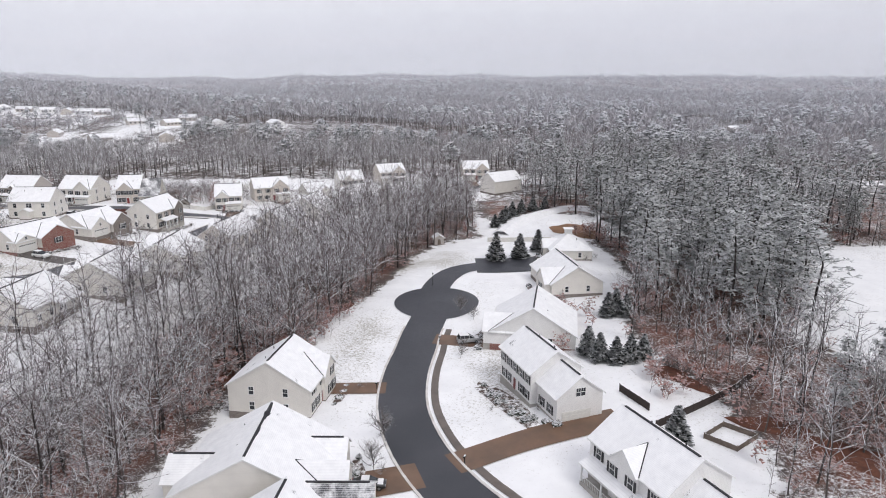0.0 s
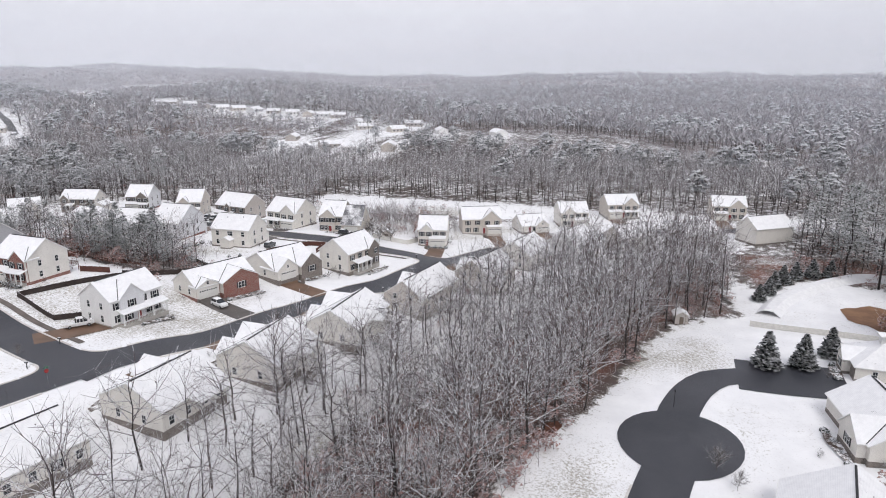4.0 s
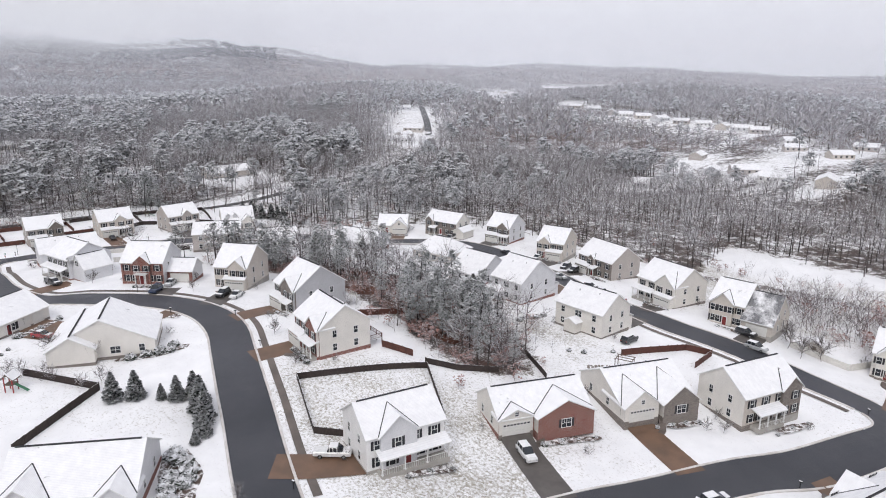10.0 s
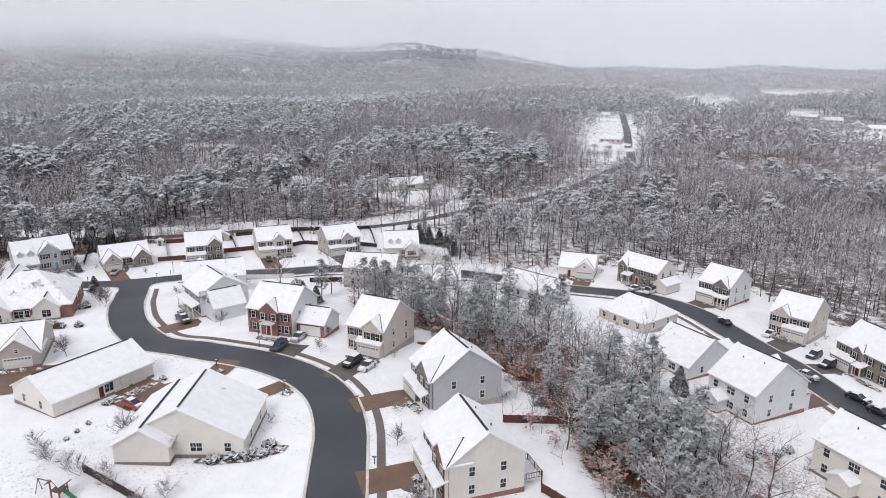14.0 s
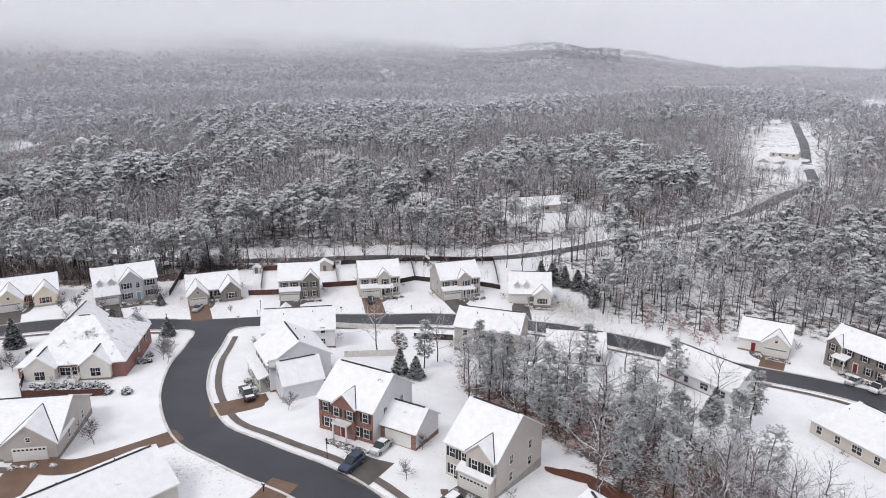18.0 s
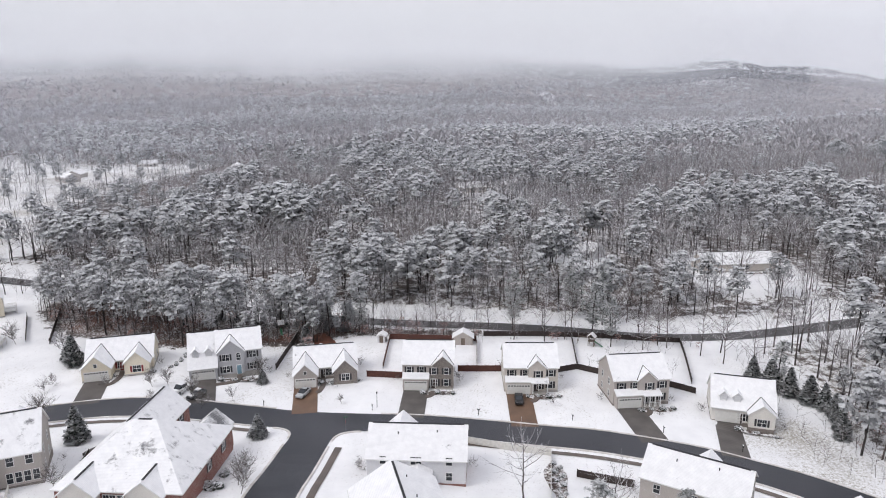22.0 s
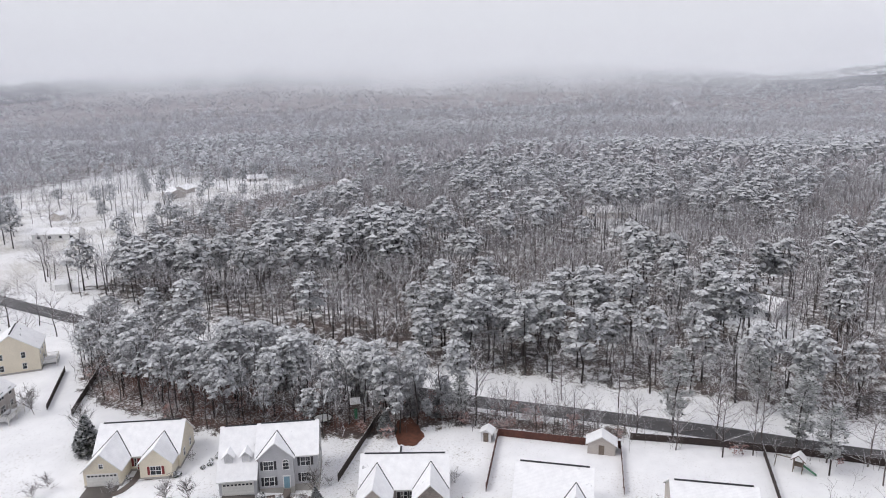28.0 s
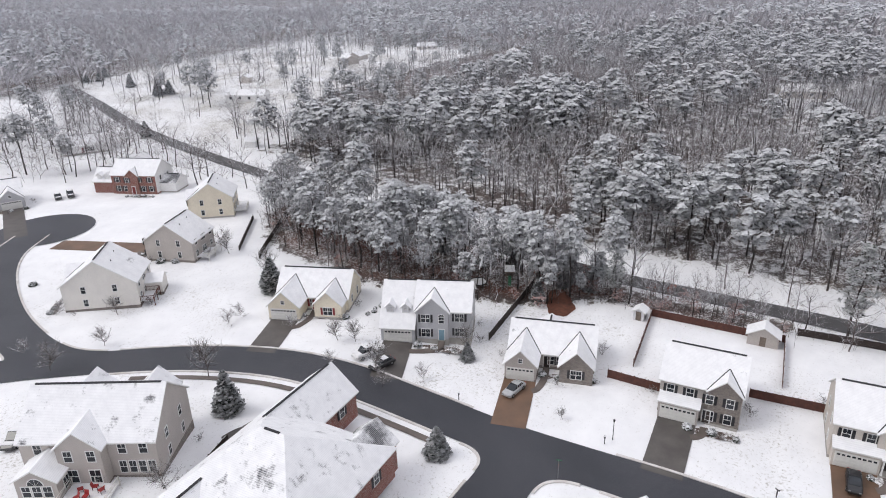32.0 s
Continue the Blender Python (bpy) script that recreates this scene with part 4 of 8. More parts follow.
def add_block(house, u0, u1, v0, v1, eave, pitch=0.58, axis_="u", wall="cream", front=None, hip=0.0, roof="roof", z0=-0.9, vent=True):
    """Walls with their gables, and the roof over them. front: another facing on the street side."""
    s = Shape()
    mats = [wall, front or wall]
    c = [(u0, v0), (u1, v0), (u1, v1), (u0, v1)]
    for i in range(4):
        (xa, ya), (xb, yb) = c[i], c[(i + 1) % 4]
        mi = 1 if i == 0 else 0
        gable = (not hip) and ((axis_ == "u" and i in (1, 3)) or (axis_ == "v" and i in (0, 2)))
        if gable:
            w = math.hypot(xb - xa, yb - ya)
            s.face([(xa, ya, z0), (xb, yb, z0), (xb, yb, eave), ((xa + xb) / 2, (ya + yb) / 2, eave + w / 2 * pitch), (xa, ya, eave)], mi)
        else:
            s.face([(xa, ya, z0), (xb, yb, z0), (xb, yb, eave), (xa, ya, eave)], mi)
    part("wall", s, mats, house)
    f = Shape().box(u0 - 0.03, v0 - 0.03, z0 - 0.4, u1 + 0.03, v1 + 0.03, 0.3)
    part("foundation", f, "brick" if front == "brick" or wall == "bluegrey" else "stone" if wall in ("cream", "taupe") else "concrete", house)
    r = Shape()
    a, b = roof_top(r, (u0, u1, v0, v1, eave, pitch, axis_, hip))
    ro = part("roof", r, [roof, "trim"], house)
    if vent and max(abs(a[0] - b[0]), abs(a[1] - b[1])) > 3:
        w = 0.16
        k = Shape()
        if axis_ == "u":
            k.box(a[0] + 0.7, a[1] - w, a[2] - 0.05, b[0] - 0.7, a[1] + w, a[2] + 0.06)
        else:
            k.box(a[0] - w, a[1] + 0.7, a[2] - 0.05, a[0] + w, b[1] - 0.7, a[2] + 0.06)
        part("ridge_vent", k, "ridge", ro)
    gut = Shape()
    if axis_ == "u" and not hip:
        gut.box(u0 - 0.2, v0 - 0.52, eave - 0.18, u1 + 0.2, v0 - 0.4, eave - 0.06)
        part("gutter", gut, "trim", house)


def shed_roof(house, u0, u1, v0, v1, z_high, z_low, posts=0, roof="roof"):
    """A lean-to roof from the wall at v1 out to v0, on posts where it shelters a porch."""
    s = Shape().slab([(u0 - 0.2, v0 - 0.25, z_low + 0.18), (u1 + 0.2, v0 - 0.25, z_low + 0.18), (u1 + 0.2, v1, z_high + 0.18), (u0 - 0.2, v1, z_high + 0.18)], 0.22)
    part("porch_roof" if posts else "canopy_roof", s, [roof, "trim"], house)
    if posts:
        part("porch_floor", Shape().box(u0, v0, -0.7, u1, v1, 0.22), "concrete", house)
        for i in range(posts):
            u = u0 + 0.15 + (u1 - u0 - 0.3) * i / max(1, posts - 1)
            k = Shape().box(u - 0.09, v0 + 0.02, 0.22, u + 0.09, v0 + 0.2, z_low)
            k.box(u - 0.14, v0 - 0.03, 0.22, u + 0.14, v0 + 0.25, 0.42)
            k.box(u - 0.14, v0 - 0.03, z_low - 0.16, u + 0.14, v0 + 0.25, z_low + 0.02)
            part("post", k, "trim", house)
        if posts > 2:
            k = Shape().box(u0, v0 + 0.08, 1.05, u1, v0 + 0.13, 1.12)
            n = int((u1 - u0) / 0.35)
            for i in range(n):
                u = u0 + (u1 - u0) * (i + 0.5) / n
                k.box(u - 0.02, v0 + 0.09, 0.22, u + 0.02, v0 + 0.12, 1.06)
            part("railing", k, "trim", house)


def dormer(house, u, v, z, w=1.5, wall="white"):
    s = Shape()
    s.face([(u - w / 2, v, z), (u + w / 2, v, z), (u + w / 2, v, z + 1.3), (u, v, z + 1.3 + w / 2), (u - w / 2, v, z + 1.3)])
    for d in (-1, 1):
        s.face([(u + d * w / 2, v, z), (u + d * w / 2, v + 3, z), (u + d * w / 2, v + 3, z + 1.3), (u + d * w / 2, v, z + 1.3)])
    dm = part("dormer", s, wall, house)
    r = Shape()
    roof_top(r, (u - w / 2, u + w / 2, v, v + 3.2, z + 1.3, 1.0, "v", 0))
    part("dormer_roof", r, ["roof", "trim"], dm)
    f, p = window_mesh(0.75, 1.0)
    win = put("dormer_window", f, dm, (u, v - 0.02, z + 0.25))


def chimney(house, u, v, top, mat="brick"):
    s = Shape().box(u - 0.45, v - 0.35, -0.5, u + 0.45, v + 0.35, top)
    s.box(u - 0.55, v - 0.45, top, u + 0.55, v + 0.45, top + 0.15)
    part("chimney", s, mat, house)


def vents(house, spots):
    for u, v, z in spots:
        s = Shape().tube([(u, v, z - 0.5), (u, v, z + 0.45)], [0.09, 0.09], 6)
        part("vent_pipe", s, "ridge", house)


def deck(house, u0, u1, v0, v1, z=0.9, rail="fence_white", red=False):
    s = Shape()
    n = max(3, int((v1 - v0) / 0.3))
    for i in range(n):
        s.box(u0, v0 + (v1 - v0) * i / n, z - 0.06, u1, v0 + (v1 - v0) * (i + 0.9) / n, z, 0)
    dk = part("deck", s, "snowcap", house)
    m = "fence_red" if red else rail
    for u in (u0, (u0 + u1) / 2, u1):
        for v in (v0, v1):
            part("deck_post", Shape().box(u - 0.07, v - 0.07, -1.2, u + 0.07, v + 0.07, z + 1.0), m, dk)
    r = Shape()
    for (a, b, c, d) in ((u0, v1, u1, v1), (u0, v0, u0, v1), (u1, v0, u1, v1)):
        r.box(min(a, c) - 0.03, min(b, d) - 0.03, z + 0.92, max(a, c) + 0.03, max(b, d) + 0.03, z + 1.0)
        r.box(min(a, c) - 0.02, min(b, d) - 0.02, z + 0.12, max(a, c) + 0.02, max(b, d) + 0.02, z + 0.18)
        n = max(2, int(math.hypot(c - a, d - b) / 0.25))
        for i in range(n):
            x, y = a + (c - a) * (i + .5) / n, b + (d - b) * (i + .5) / n
            r.box(x - 0.02, y - 0.02, z + 0.15, x + 0.02, y + 0.02, z + 0.95)
    part("railing", r, m, dk)


HOUSES = []


def strip(pts, width, mat, label, name="driveway"):
    """A paved strip along plan points."""
    s = Shape()
    line = curve_through(pts, 1.0)
    for k_ in range(3):
        ribbon(s, line, -width / 2 + width * k_ / 3, -width / 2 + width * (k_ + 1) / 3, .13)
    tagged(put(name, s.mesh(name, [mat])), label, name, kind="structure")



def place_house(label, p1, p2, back, lift=0.0):
    """A house's own axes: from p1, its corner at the left as seen from the street, to p2 at the right."""
    (x1, y1), (x2, y2) = p1, p2
    w, rz = math.hypot(x2 - x1, y2 - y1), math.atan2(y2 - y1, x2 - x1)
    ux, uy = math.cos(rz), math.sin(rz)
    hs = [ground(x1 + ux * a * w - uy * b * back, y1 + uy * a * w + ux * b * back) for a in (0, 0.5, 1) for b in (0, 0.5, 1)]
    z = 0.5 * (max(hs) + sum(hs) / 9) + 0.12 + lift
    h = empty("house", x1, y1, z, rz)
    tagged(h, label, "house", "houses of the estate")
    HOUSES.append((x1, y1, rz, w, back, z))
    return h, w


def driveway(h_rec, u, width=5.2, v_start=0.0, mat="concrete_brown", label="wet brown concrete driveway", reach=30, sway=0.0):
    """A paved strip from the garage out to the street."""
    x1, y1, rz, w, back, z = h_rec
    ux, uy = math.cos(rz), math.sin(rz)
    line, d = [], 0.0
    while d < reach:
        uu = u + sway * (d / 10.0) ** 2
        x, y = x1 + ux * uu + uy * (d - v_start), y1 + uy * uu - ux * (d - v_start)
        line.append((x, y))
        if d > 2 and near_road(x, y) < 3.6:
            break
        d += 0.8
    line = np.array(line)
    s = Shape()
    zs = []
    l, r = offset_line(line, width / 2), offset_line(line, -width / 2)
    k = np.clip(np.arange(len(line)) / 5.0, 0, 1)
    zl, zr = (1 - k) * (z + 0.02) + k * (land(l[:, 0], l[:, 1]) + 0.125), (1 - k) * (z + 0.02) + k * (land(r[:, 0], r[:, 1]) + 0.125)
    for i in range(len(line) - 1):
        s.face(((r[i][0], r[i][1], zr[i]), (r[i + 1][0], r[i + 1][1], zr[i + 1]), (l[i + 1][0], l[i + 1][1], zl[i + 1]), (l[i][0], l[i][1], zl[i])))
        s.face(((r[i][0], r[i][1], zr[i] - 1), (r[i + 1][0], r[i + 1][1], zr[i + 1] - 1), (r[i + 1][0], r[i + 1][1], zr[i + 1]), (r[i][0], r[i][1], zr[i])))
        s.face(((l[i][0], l[i][1], zl[i]), (l[i + 1][0], l[i + 1][1], zl[i + 1]), (l[i + 1][0], l[i + 1][1], zl[i + 1] - 1), (l[i][0], l[i][1], zl[i] - 1)))
    tagged(put("driveway", s.mesh("driveway", [mat])), label, "driveway", kind="structure")


def garden_path(rec, pts, width=1.1):
    """A narrow paved walk from the door to the driveway, in the house's own axes."""
    x1, y1, rz, w, back, z = rec
    c, s_ = math.cos(rz), math.sin(rz)
    line = curve_through([(x1 + c * u - s_ * v, y1 + s_ * u + c * v) for u, v in pts], .6)
    s = Shape()
    l, r = offset_line(line, width / 2), offset_line(line, -width / 2)
    n = len(line)
    k = np.clip(np.arange(n) / n * 1.6, 0, 1)
    zl, zr = [(1 - k) * (z + .06) + k * (land(q[:, 0], q[:, 1]) + .16) for q in (l, r)]
    for i in range(n - 1):
        a, b, c_, d_ = (*r[i], zr[i]), (*r[i + 1], zr[i + 1]), (*l[i + 1], zl[i + 1]), (*l[i], zl[i])
        s.face((a, b, c_, d_))
        for p, q in ((b, a), (d_, c_)):
            s.face((p, q, (q[0], q[1], q[2] - .6), (p[0], p[1], p[2] - .6)))
    tagged(put("garden_path", s.mesh("garden_path", ["walk"])), "narrow wet concrete path curving to the front door", "path", kind="structure")


def side_windows(h, w, d, eave, rows, sides="LR", n=2):
    for zz in rows:
        for i in range(n):
            v = d * (i + 0.7) / (n + 0.4)
            if "R" in sides:
                add_window(h, w + 0.015, v, zz, math.pi / 2, 0.8, 1.35)
            if "L" in sides:
                add_window(h, -0.015, d - v, zz, -math.pi / 2, 0.8, 1.35)


def back_windows(h, w, d, rows, n=3):
    for zz in rows:
        for i in range(n):
            add_window(h, w * (i + 0.5) / n, d + 0.015, zz, math.pi, 0.95 if i != 1 else 1.7, 1.35)


def valleys(h, ga, gb, eave, gp, p, d):
    """Bare dark lines where a gable's roof meets the main roof."""
    half = (gb - ga) / 2
    top = min(half * gp, d / 2 * p)
    for u0, sgn in ((ga, 1), (gb, -1)):
        s = Shape().tube([(u0 - sgn * .3, -.3 * gp / p, eave - .3 * gp + .2), (u0 + sgn * top / gp, top / p, eave + top + .2)], [.1, .1], 4)
        part("valley", s, "ridge", h)


def two_storey(label, p1, p2, d=10.0, wall="cream", front=None, garage="L", gables=((0.35, 0.72),), porch=(0.45, 1.0), shutters="shutter", door="door_red",
               eave=5.7, pitch=0.70, wing=None, bump_out=1.6, drive="concrete_brown", roof="roof", up=4, detail=True, gable_wall=None, deck_at=None, canopy=True, lift=0.0, sway=0.0, axis_="u", low_wing=None, low_back=None, reach=30):
    """Two-storey family house: garage in the front, cross gables, a porch, rows of windows."""
    h, w = place_house(label, p1, p2, d, lift)
    rec = HOUSES[-1]
    add_block(h, 0, w, 0, d, eave, pitch, axis_, wall, front, roof=roof)
    gw = 5.0
    u0 = 0.0
    if garage in ("L", "R"):
        u0, u1 = (0.25, 0.25 + gw + 0.6) if garage == "L" else (w - gw - 0.85, w - 0.25)
        s = Shape()
        part("garage_wall", Shape().box(u0, -bump_out, -0.9, u1, 0.0, 2.75), wall if front is None else front, h)
        shed_roof(h, u0, u1, -bump_out, 0.0, 3.5, 2.75, 0, roof)
        f, p = garage_door_mesh(gw - 0.2)
        gd = put("garage_door", f, h, ((u0 + u1) / 2, -bump_out - 0.02, 0.05))
        put("pane", p, gd)
        driveway(rec, (u0 + u1) / 2, 5.4, bump_out * 0 - 0 + bump_out, drive, "wet %s concrete driveway" % ("brown" if drive == "concrete_brown" else "grey"), reach, sway)
    for a, b in gables:
        ga, gb = max(a * w, .04), min(b * w, w - .04)
        half = (gb - ga) / 2
        depth = min(d * 0.5, half * 0.9 / pitch + 0.2)
        add_block(h, ga, gb, -0.55, depth, eave, 0.9, "v", gable_wall or wall, gable_wall or front, roof=roof, vent=False)
        if axis_ == "u":
            valleys(h, ga, gb, eave, 0.9, pitch, d)
    if porch:
        a, b = porch[0] * w, porch[1] * w
        if garage == "L":
            a = max(a, u1 + 0.05)
        if garage == "R":
            b = min(b, u0 - 0.05)
        if b - a > 1.5:
            shed_roof(h, a, b, -1.9, -0.0, 3.3, 2.65, 2 if b - a < 3.5 else 4, roof)
    if low_wing:
        side, lw, lv0, lv1, lz = low_wing
        if side == "R":
            add_block(h, w, w + lw, lv0, lv1, lz, 0.6, "v", wall, None, roof=roof)
        else:
            add_block(h, -lw, 0, lv0, lv1, lz, 0.6, "v", wall, None, roof=roof)
    if low_back:
        a, b, dep = low_back
        add_block(h, a * w, b * w, d, d + dep, 2.7, 0.5, "v", wall, None, roof=roof, vent=False)
    for i in range(up):
        u = w * (i + 0.55) / (up + 0.1)
        ing = any(a * w < u < b * w for a, b in gables)
        add_window(h, u, (-0.57 if ing else -0.015), 3.5, 0, 0.95, 1.45, shutters)
    free = [(0.62 * w, 0.86 * w)] if garage == "L" else [(0.12 * w, 0.34 * w)] if garage == "R" else [(0.12 * w, 0.3 * w), (0.68 * w, 0.88 * w)]
    for a, b in free:
        for u in (a + 0.3, b):
            ing = any(g0 * w < u < g1 * w for g0, g1 in gables)
            add_window(h, u, (-0.57 if ing else -0.015), 0.75, 0, 0.95, 1.55, shutters)
    ud = (u1 + 1.0 if garage == "L" else u0 - 1.0 if garage == "R" else 0.5 * w)
    ing = any(g0 * w < ud < g1 * w for g0, g1 in gables)
    entry_door(h, ud, -0.57 if ing else -0.02, 0.2, 0, door)
    if garage in ("L", "R"):
        ue = (u0 + u1) / 2 + (2.3 if garage == "L" else -2.3)
        garden_path(rec, [(ud, -1.6), (ud, -bump_out - 1.6), ((ud + ue) / 2, -bump_out - 2.7), (ue, -bump_out - 3.0)])
    if detail:
        side_windows(h, w, d, eave, (0.9, 3.6))
        back_windows(h, w, d, (0.9, 3.6))
        vents(h, [(w * 0.3, d * 0.62, eave + d * 0.36 * pitch + 0.2), (w * 0.7, d * 0.66, eave + d * 0.33 * pitch + 0.2)])
    if deck_at:
        deck(h, deck_at[0] * w, deck_at[1] * w, d, d + deck_at[2], 0.8, red=deck_at[3] if len(deck_at) > 3 else False)
    return h, w


def ranch(label, p1, p2, d=12.0, wall="cream", front=None, garage="L", gables=((0.0, 0.42, 2.2), (0.68, 0.98, 1.0)), shutters="shutter", door="door_red", eave=2.9,
          pitch=0.68, hip=0.0, drive="concrete_brown", roof="roof", axis_="u", detail=True, gar_u=None, back_wing=None, wall_gable=None, lift=0.0, sway=0.0, reach=30, gpitch=0.8):
    """One-storey house with broad roofs; gabled wings come forward, one of them the garage."""
    h, w = place_house(label, p1, p2, d, lift)
    rec = HOUSES[-1]
    add_block(h, 0, w, 0, d, eave, pitch, axis_, wall, front, hip, roof)
    k = 0
    for a, b, out in gables:
        ga, gb = max(a * w, .04), min(b * w, w - .04)
        half = (gb - ga) / 2
        depth = min(d * 0.5, half * gpitch / pitch + 0.3)
        last = k == len(gables) - 1
        add_block(h, ga, gb, -out, depth if axis_ == "u" else d * 0.4, eave, gpitch, "v", wall, (wall_gable if last else None) or wall, roof=roof, vent=False)
        if axis_ == "u" and not hip:
            valleys(h, ga, gb, eave, gpitch, pitch, d)
        isg = (garage == "L" and k == 0) or (garage == "R" and last)
        u = (ga + gb) / 2
        if isg:
            gw = min(4.8, gb - ga - 0.8)
            f, p = garage_door_mesh(round(gw, 1))
            gd = put("garage_door", f, h, (u, -out - 0.02, 0.05))
            put("pane", p, gd)
            driveway(rec, u, 5.2, out, drive, "wet %s concrete driveway" % ("brown" if drive == "concrete_brown" else "grey"), reach, sway)
            add_window(h, u, -out - 0.015, eave + 0.35, 0, 0.6, 0.7)
        else:
            add_window(h, u, -out - 0.015, 0.75, 0, 1.7, 1.5, shutters)
        k += 1
    for u in (0.5 * w, 0.6 * w):
        if not any(a * w < u < b * w for a, b, o in gables):
            add_window(h, u, -0.015, 0.75, 0, 0.95, 1.5, shutters)
    free_u = [q for q in (.45 * w, .53 * w, .6 * w, .3 * w) if not any(a * w - .6 < q < b * w + .6 for a, b, o in gables)]
    ud = free_u[0] if free_u else .45 * w
    entry_door(h, ud, -0.02, 0.15, 0, door)
    if garage in ("L", "R"):
        ga, gb, out = gables[0] if garage == "L" else gables[-1]
        ue = (ga + gb) / 2 * w + (2.2 if garage == "L" else -2.2)
        us = ud if not ga * w < ud < gb * w else (gb * w + .8 if garage == "L" else ga * w - .8)
        garden_path(rec, [(us, -.3), (us, -out * .6 - .6), ((us + ue) / 2, -out - 1.9), (ue, -out - 2.6)])
    if back_wing:
        a, b, dep = back_wing
        add_block(h, a * w, b * w, d, d + dep, eave, 0.6, "v", wall, None, roof=roof)
    if detail:
        side_windows(h, w, d, eave, (0.9,))
        back_windows(h, w, d, (0.9,), 4)
        vents(h, [(w * 0.35, d * 0.62, eave + d * 0.36 * pitch), (w * 0.75, d * 0.66, eave + d * 0.33 * pitch)])
    return h, w


# ---- the houses, street by street ----
G, B = "concrete_grey", "concrete_brown"
# west row along the long street
ranch("pale yellow one-storey house with red shutters and a garage gable", (-301.0, 52.1), (-305.6, 65.5), 9, "yellow", None, "L", ((0, .42, 4.6), (.60, .97, 3.2)), "red_shutter", "door_red", drive=G, gpitch=.95, pitch=.85)
h, w = place_house("grey two-storey house with dormers on the roof over its garage", (-301.3, 76.0), (-306.8, 90.8), 8.6)
add_block(h, 6.0, w, 0, 9, 5.7, .78, "u", "grey")
wing = Shape()
for u in (0.0, 6.02):
    wing.face([(u, -1.6, -.9), (u, -1.6, 2.9), (u, 4.5, 9.0), (u, 9, 5.5), (u, 9, -.9)])
wing.face([(0, -1.6, -.9), (6.02, -1.6, -.9), (6.02, -1.6, 2.9), (0, -1.6, 2.9)])
wing.face([(6, 9, -.9), (0, 9, -.9), (0, 9, 5.5), (6, 9, 5.5)])
part("garage_wall", wing, "grey", h)
top = Shape().slab([(-.3, -2.0, 2.75), (6.2, -2.0, 2.75), (6.2, 4.5, 9.3), (-.3, 4.5, 9.3)], .2)
top.slab([(-.3, 4.5, 9.3), (6.0, 4.5, 9.3), (6.0, 9.4, 5.45), (-.3, 9.4, 5.45)], .2)
part("roof", top, ["roof", "trim"], h)
part("ridge_vent", Shape().box(.4, 4.4, 9.2, 5.8, 4.6, 9.36), "ridge", h)
f, p = garage_door_mesh(4.8)
gd = put("garage_door", f, h, (3.0, -1.62, 0.05))
put("pane", p, gd)
dormer(h, 1.5, 0.1, 4.75, 1.3, "bluegrey"), dormer(h, 4.3, 0.1, 4.75, 1.3, "bluegrey")
add_block(h, 6.3, 11.9, -.7, 4.2, 5.7, .92, "v", "grey", None, vent=False)
valleys(h, 6.3, 11.9, 5.7, .92, .78, 9)
for z_ in (.75, 3.6):
    add_window(h, 7.9, -.72, z_, 0, 1.5, 1.5, "shutter")
    add_window(h, 13.8, -.015, z_, 0, 1.5, 1.5, "shutter")
add_window(h, 10.7, -.72, 3.5, 0, .9, 1.2), arch_window(h, 10.7, -.73, 4.75, 0, .5)
entry_door(h, 10.7, -.72, .15, 0, "door_blue")
side_windows(h, w, 9, 5.6, (.9, 3.6), "R"), back_windows(h, w, 9, (.9, 3.6))
driveway(HOUSES[-1], 3.0, 5.2, 1.6, G, "wet grey concrete driveway")
garden_path(HOUSES[-1], [(10.7, -1), (10.4, -2.6), (8.0, -3.6), (5.4, -4.2)])
ranch("taupe one-storey house with a stone-faced gable", (-304.7, 98.9), (-308, 112.7), 8.4, "taupe", None, "L", ((0, .36, 4.6), (.62, .99, 3.6)), "shutter", "door_dark", wall_gable="stone", back_wing=(.3, .55, 3.0), gpitch=1.0, pitch=.85)
two_storey("two-storey house with taupe siding and a brick gable", (-302.5, 124), (-302.7, 135.3), 10, "taupe", None, "L", ((.60, .99),), (.45, .62), "shutter", "door_dark", gable_wall="stone", drive=G)
two_storey("cream two-storey house with stone front and garage", (-302, 146.6), (-302.5, 158.3), 10, "tan", None, "L", ((.44, .76),), (.5, .8), "shutter", "door_dark", gable_wall="tan", drive=B)
two_storey("taupe two-storey house with a central gable", (-296.3, 169.2), (-298.2, 181.1), 10, "taupe", None, "L", ((.42, .74),), (.5, .8), "shutter", "door_dark", drive=G)
h, w = ranch("cream cape house with two roof dormers and a gabled porch", (-293.6, 188.6), (-290.8, 200.2), 11, "cream", None, None, ((.58, .98, 1.6),), "shutter", "door_dark", eave=3.2, pitch=0.85)
dormer(h, 2.2, 1.0, 4.2, 1.3, "bluegrey"), dormer(h, 4.8, 1.0, 4.2, 1.3, "bluegrey")
f, p = garage_door_mesh(4.6)
put("garage_door", f, h, (3.2, -0.02, 0.05))
driveway(HOUSES[-1], 3.2, 5, 0.0, G, "wet grey concrete driveway")
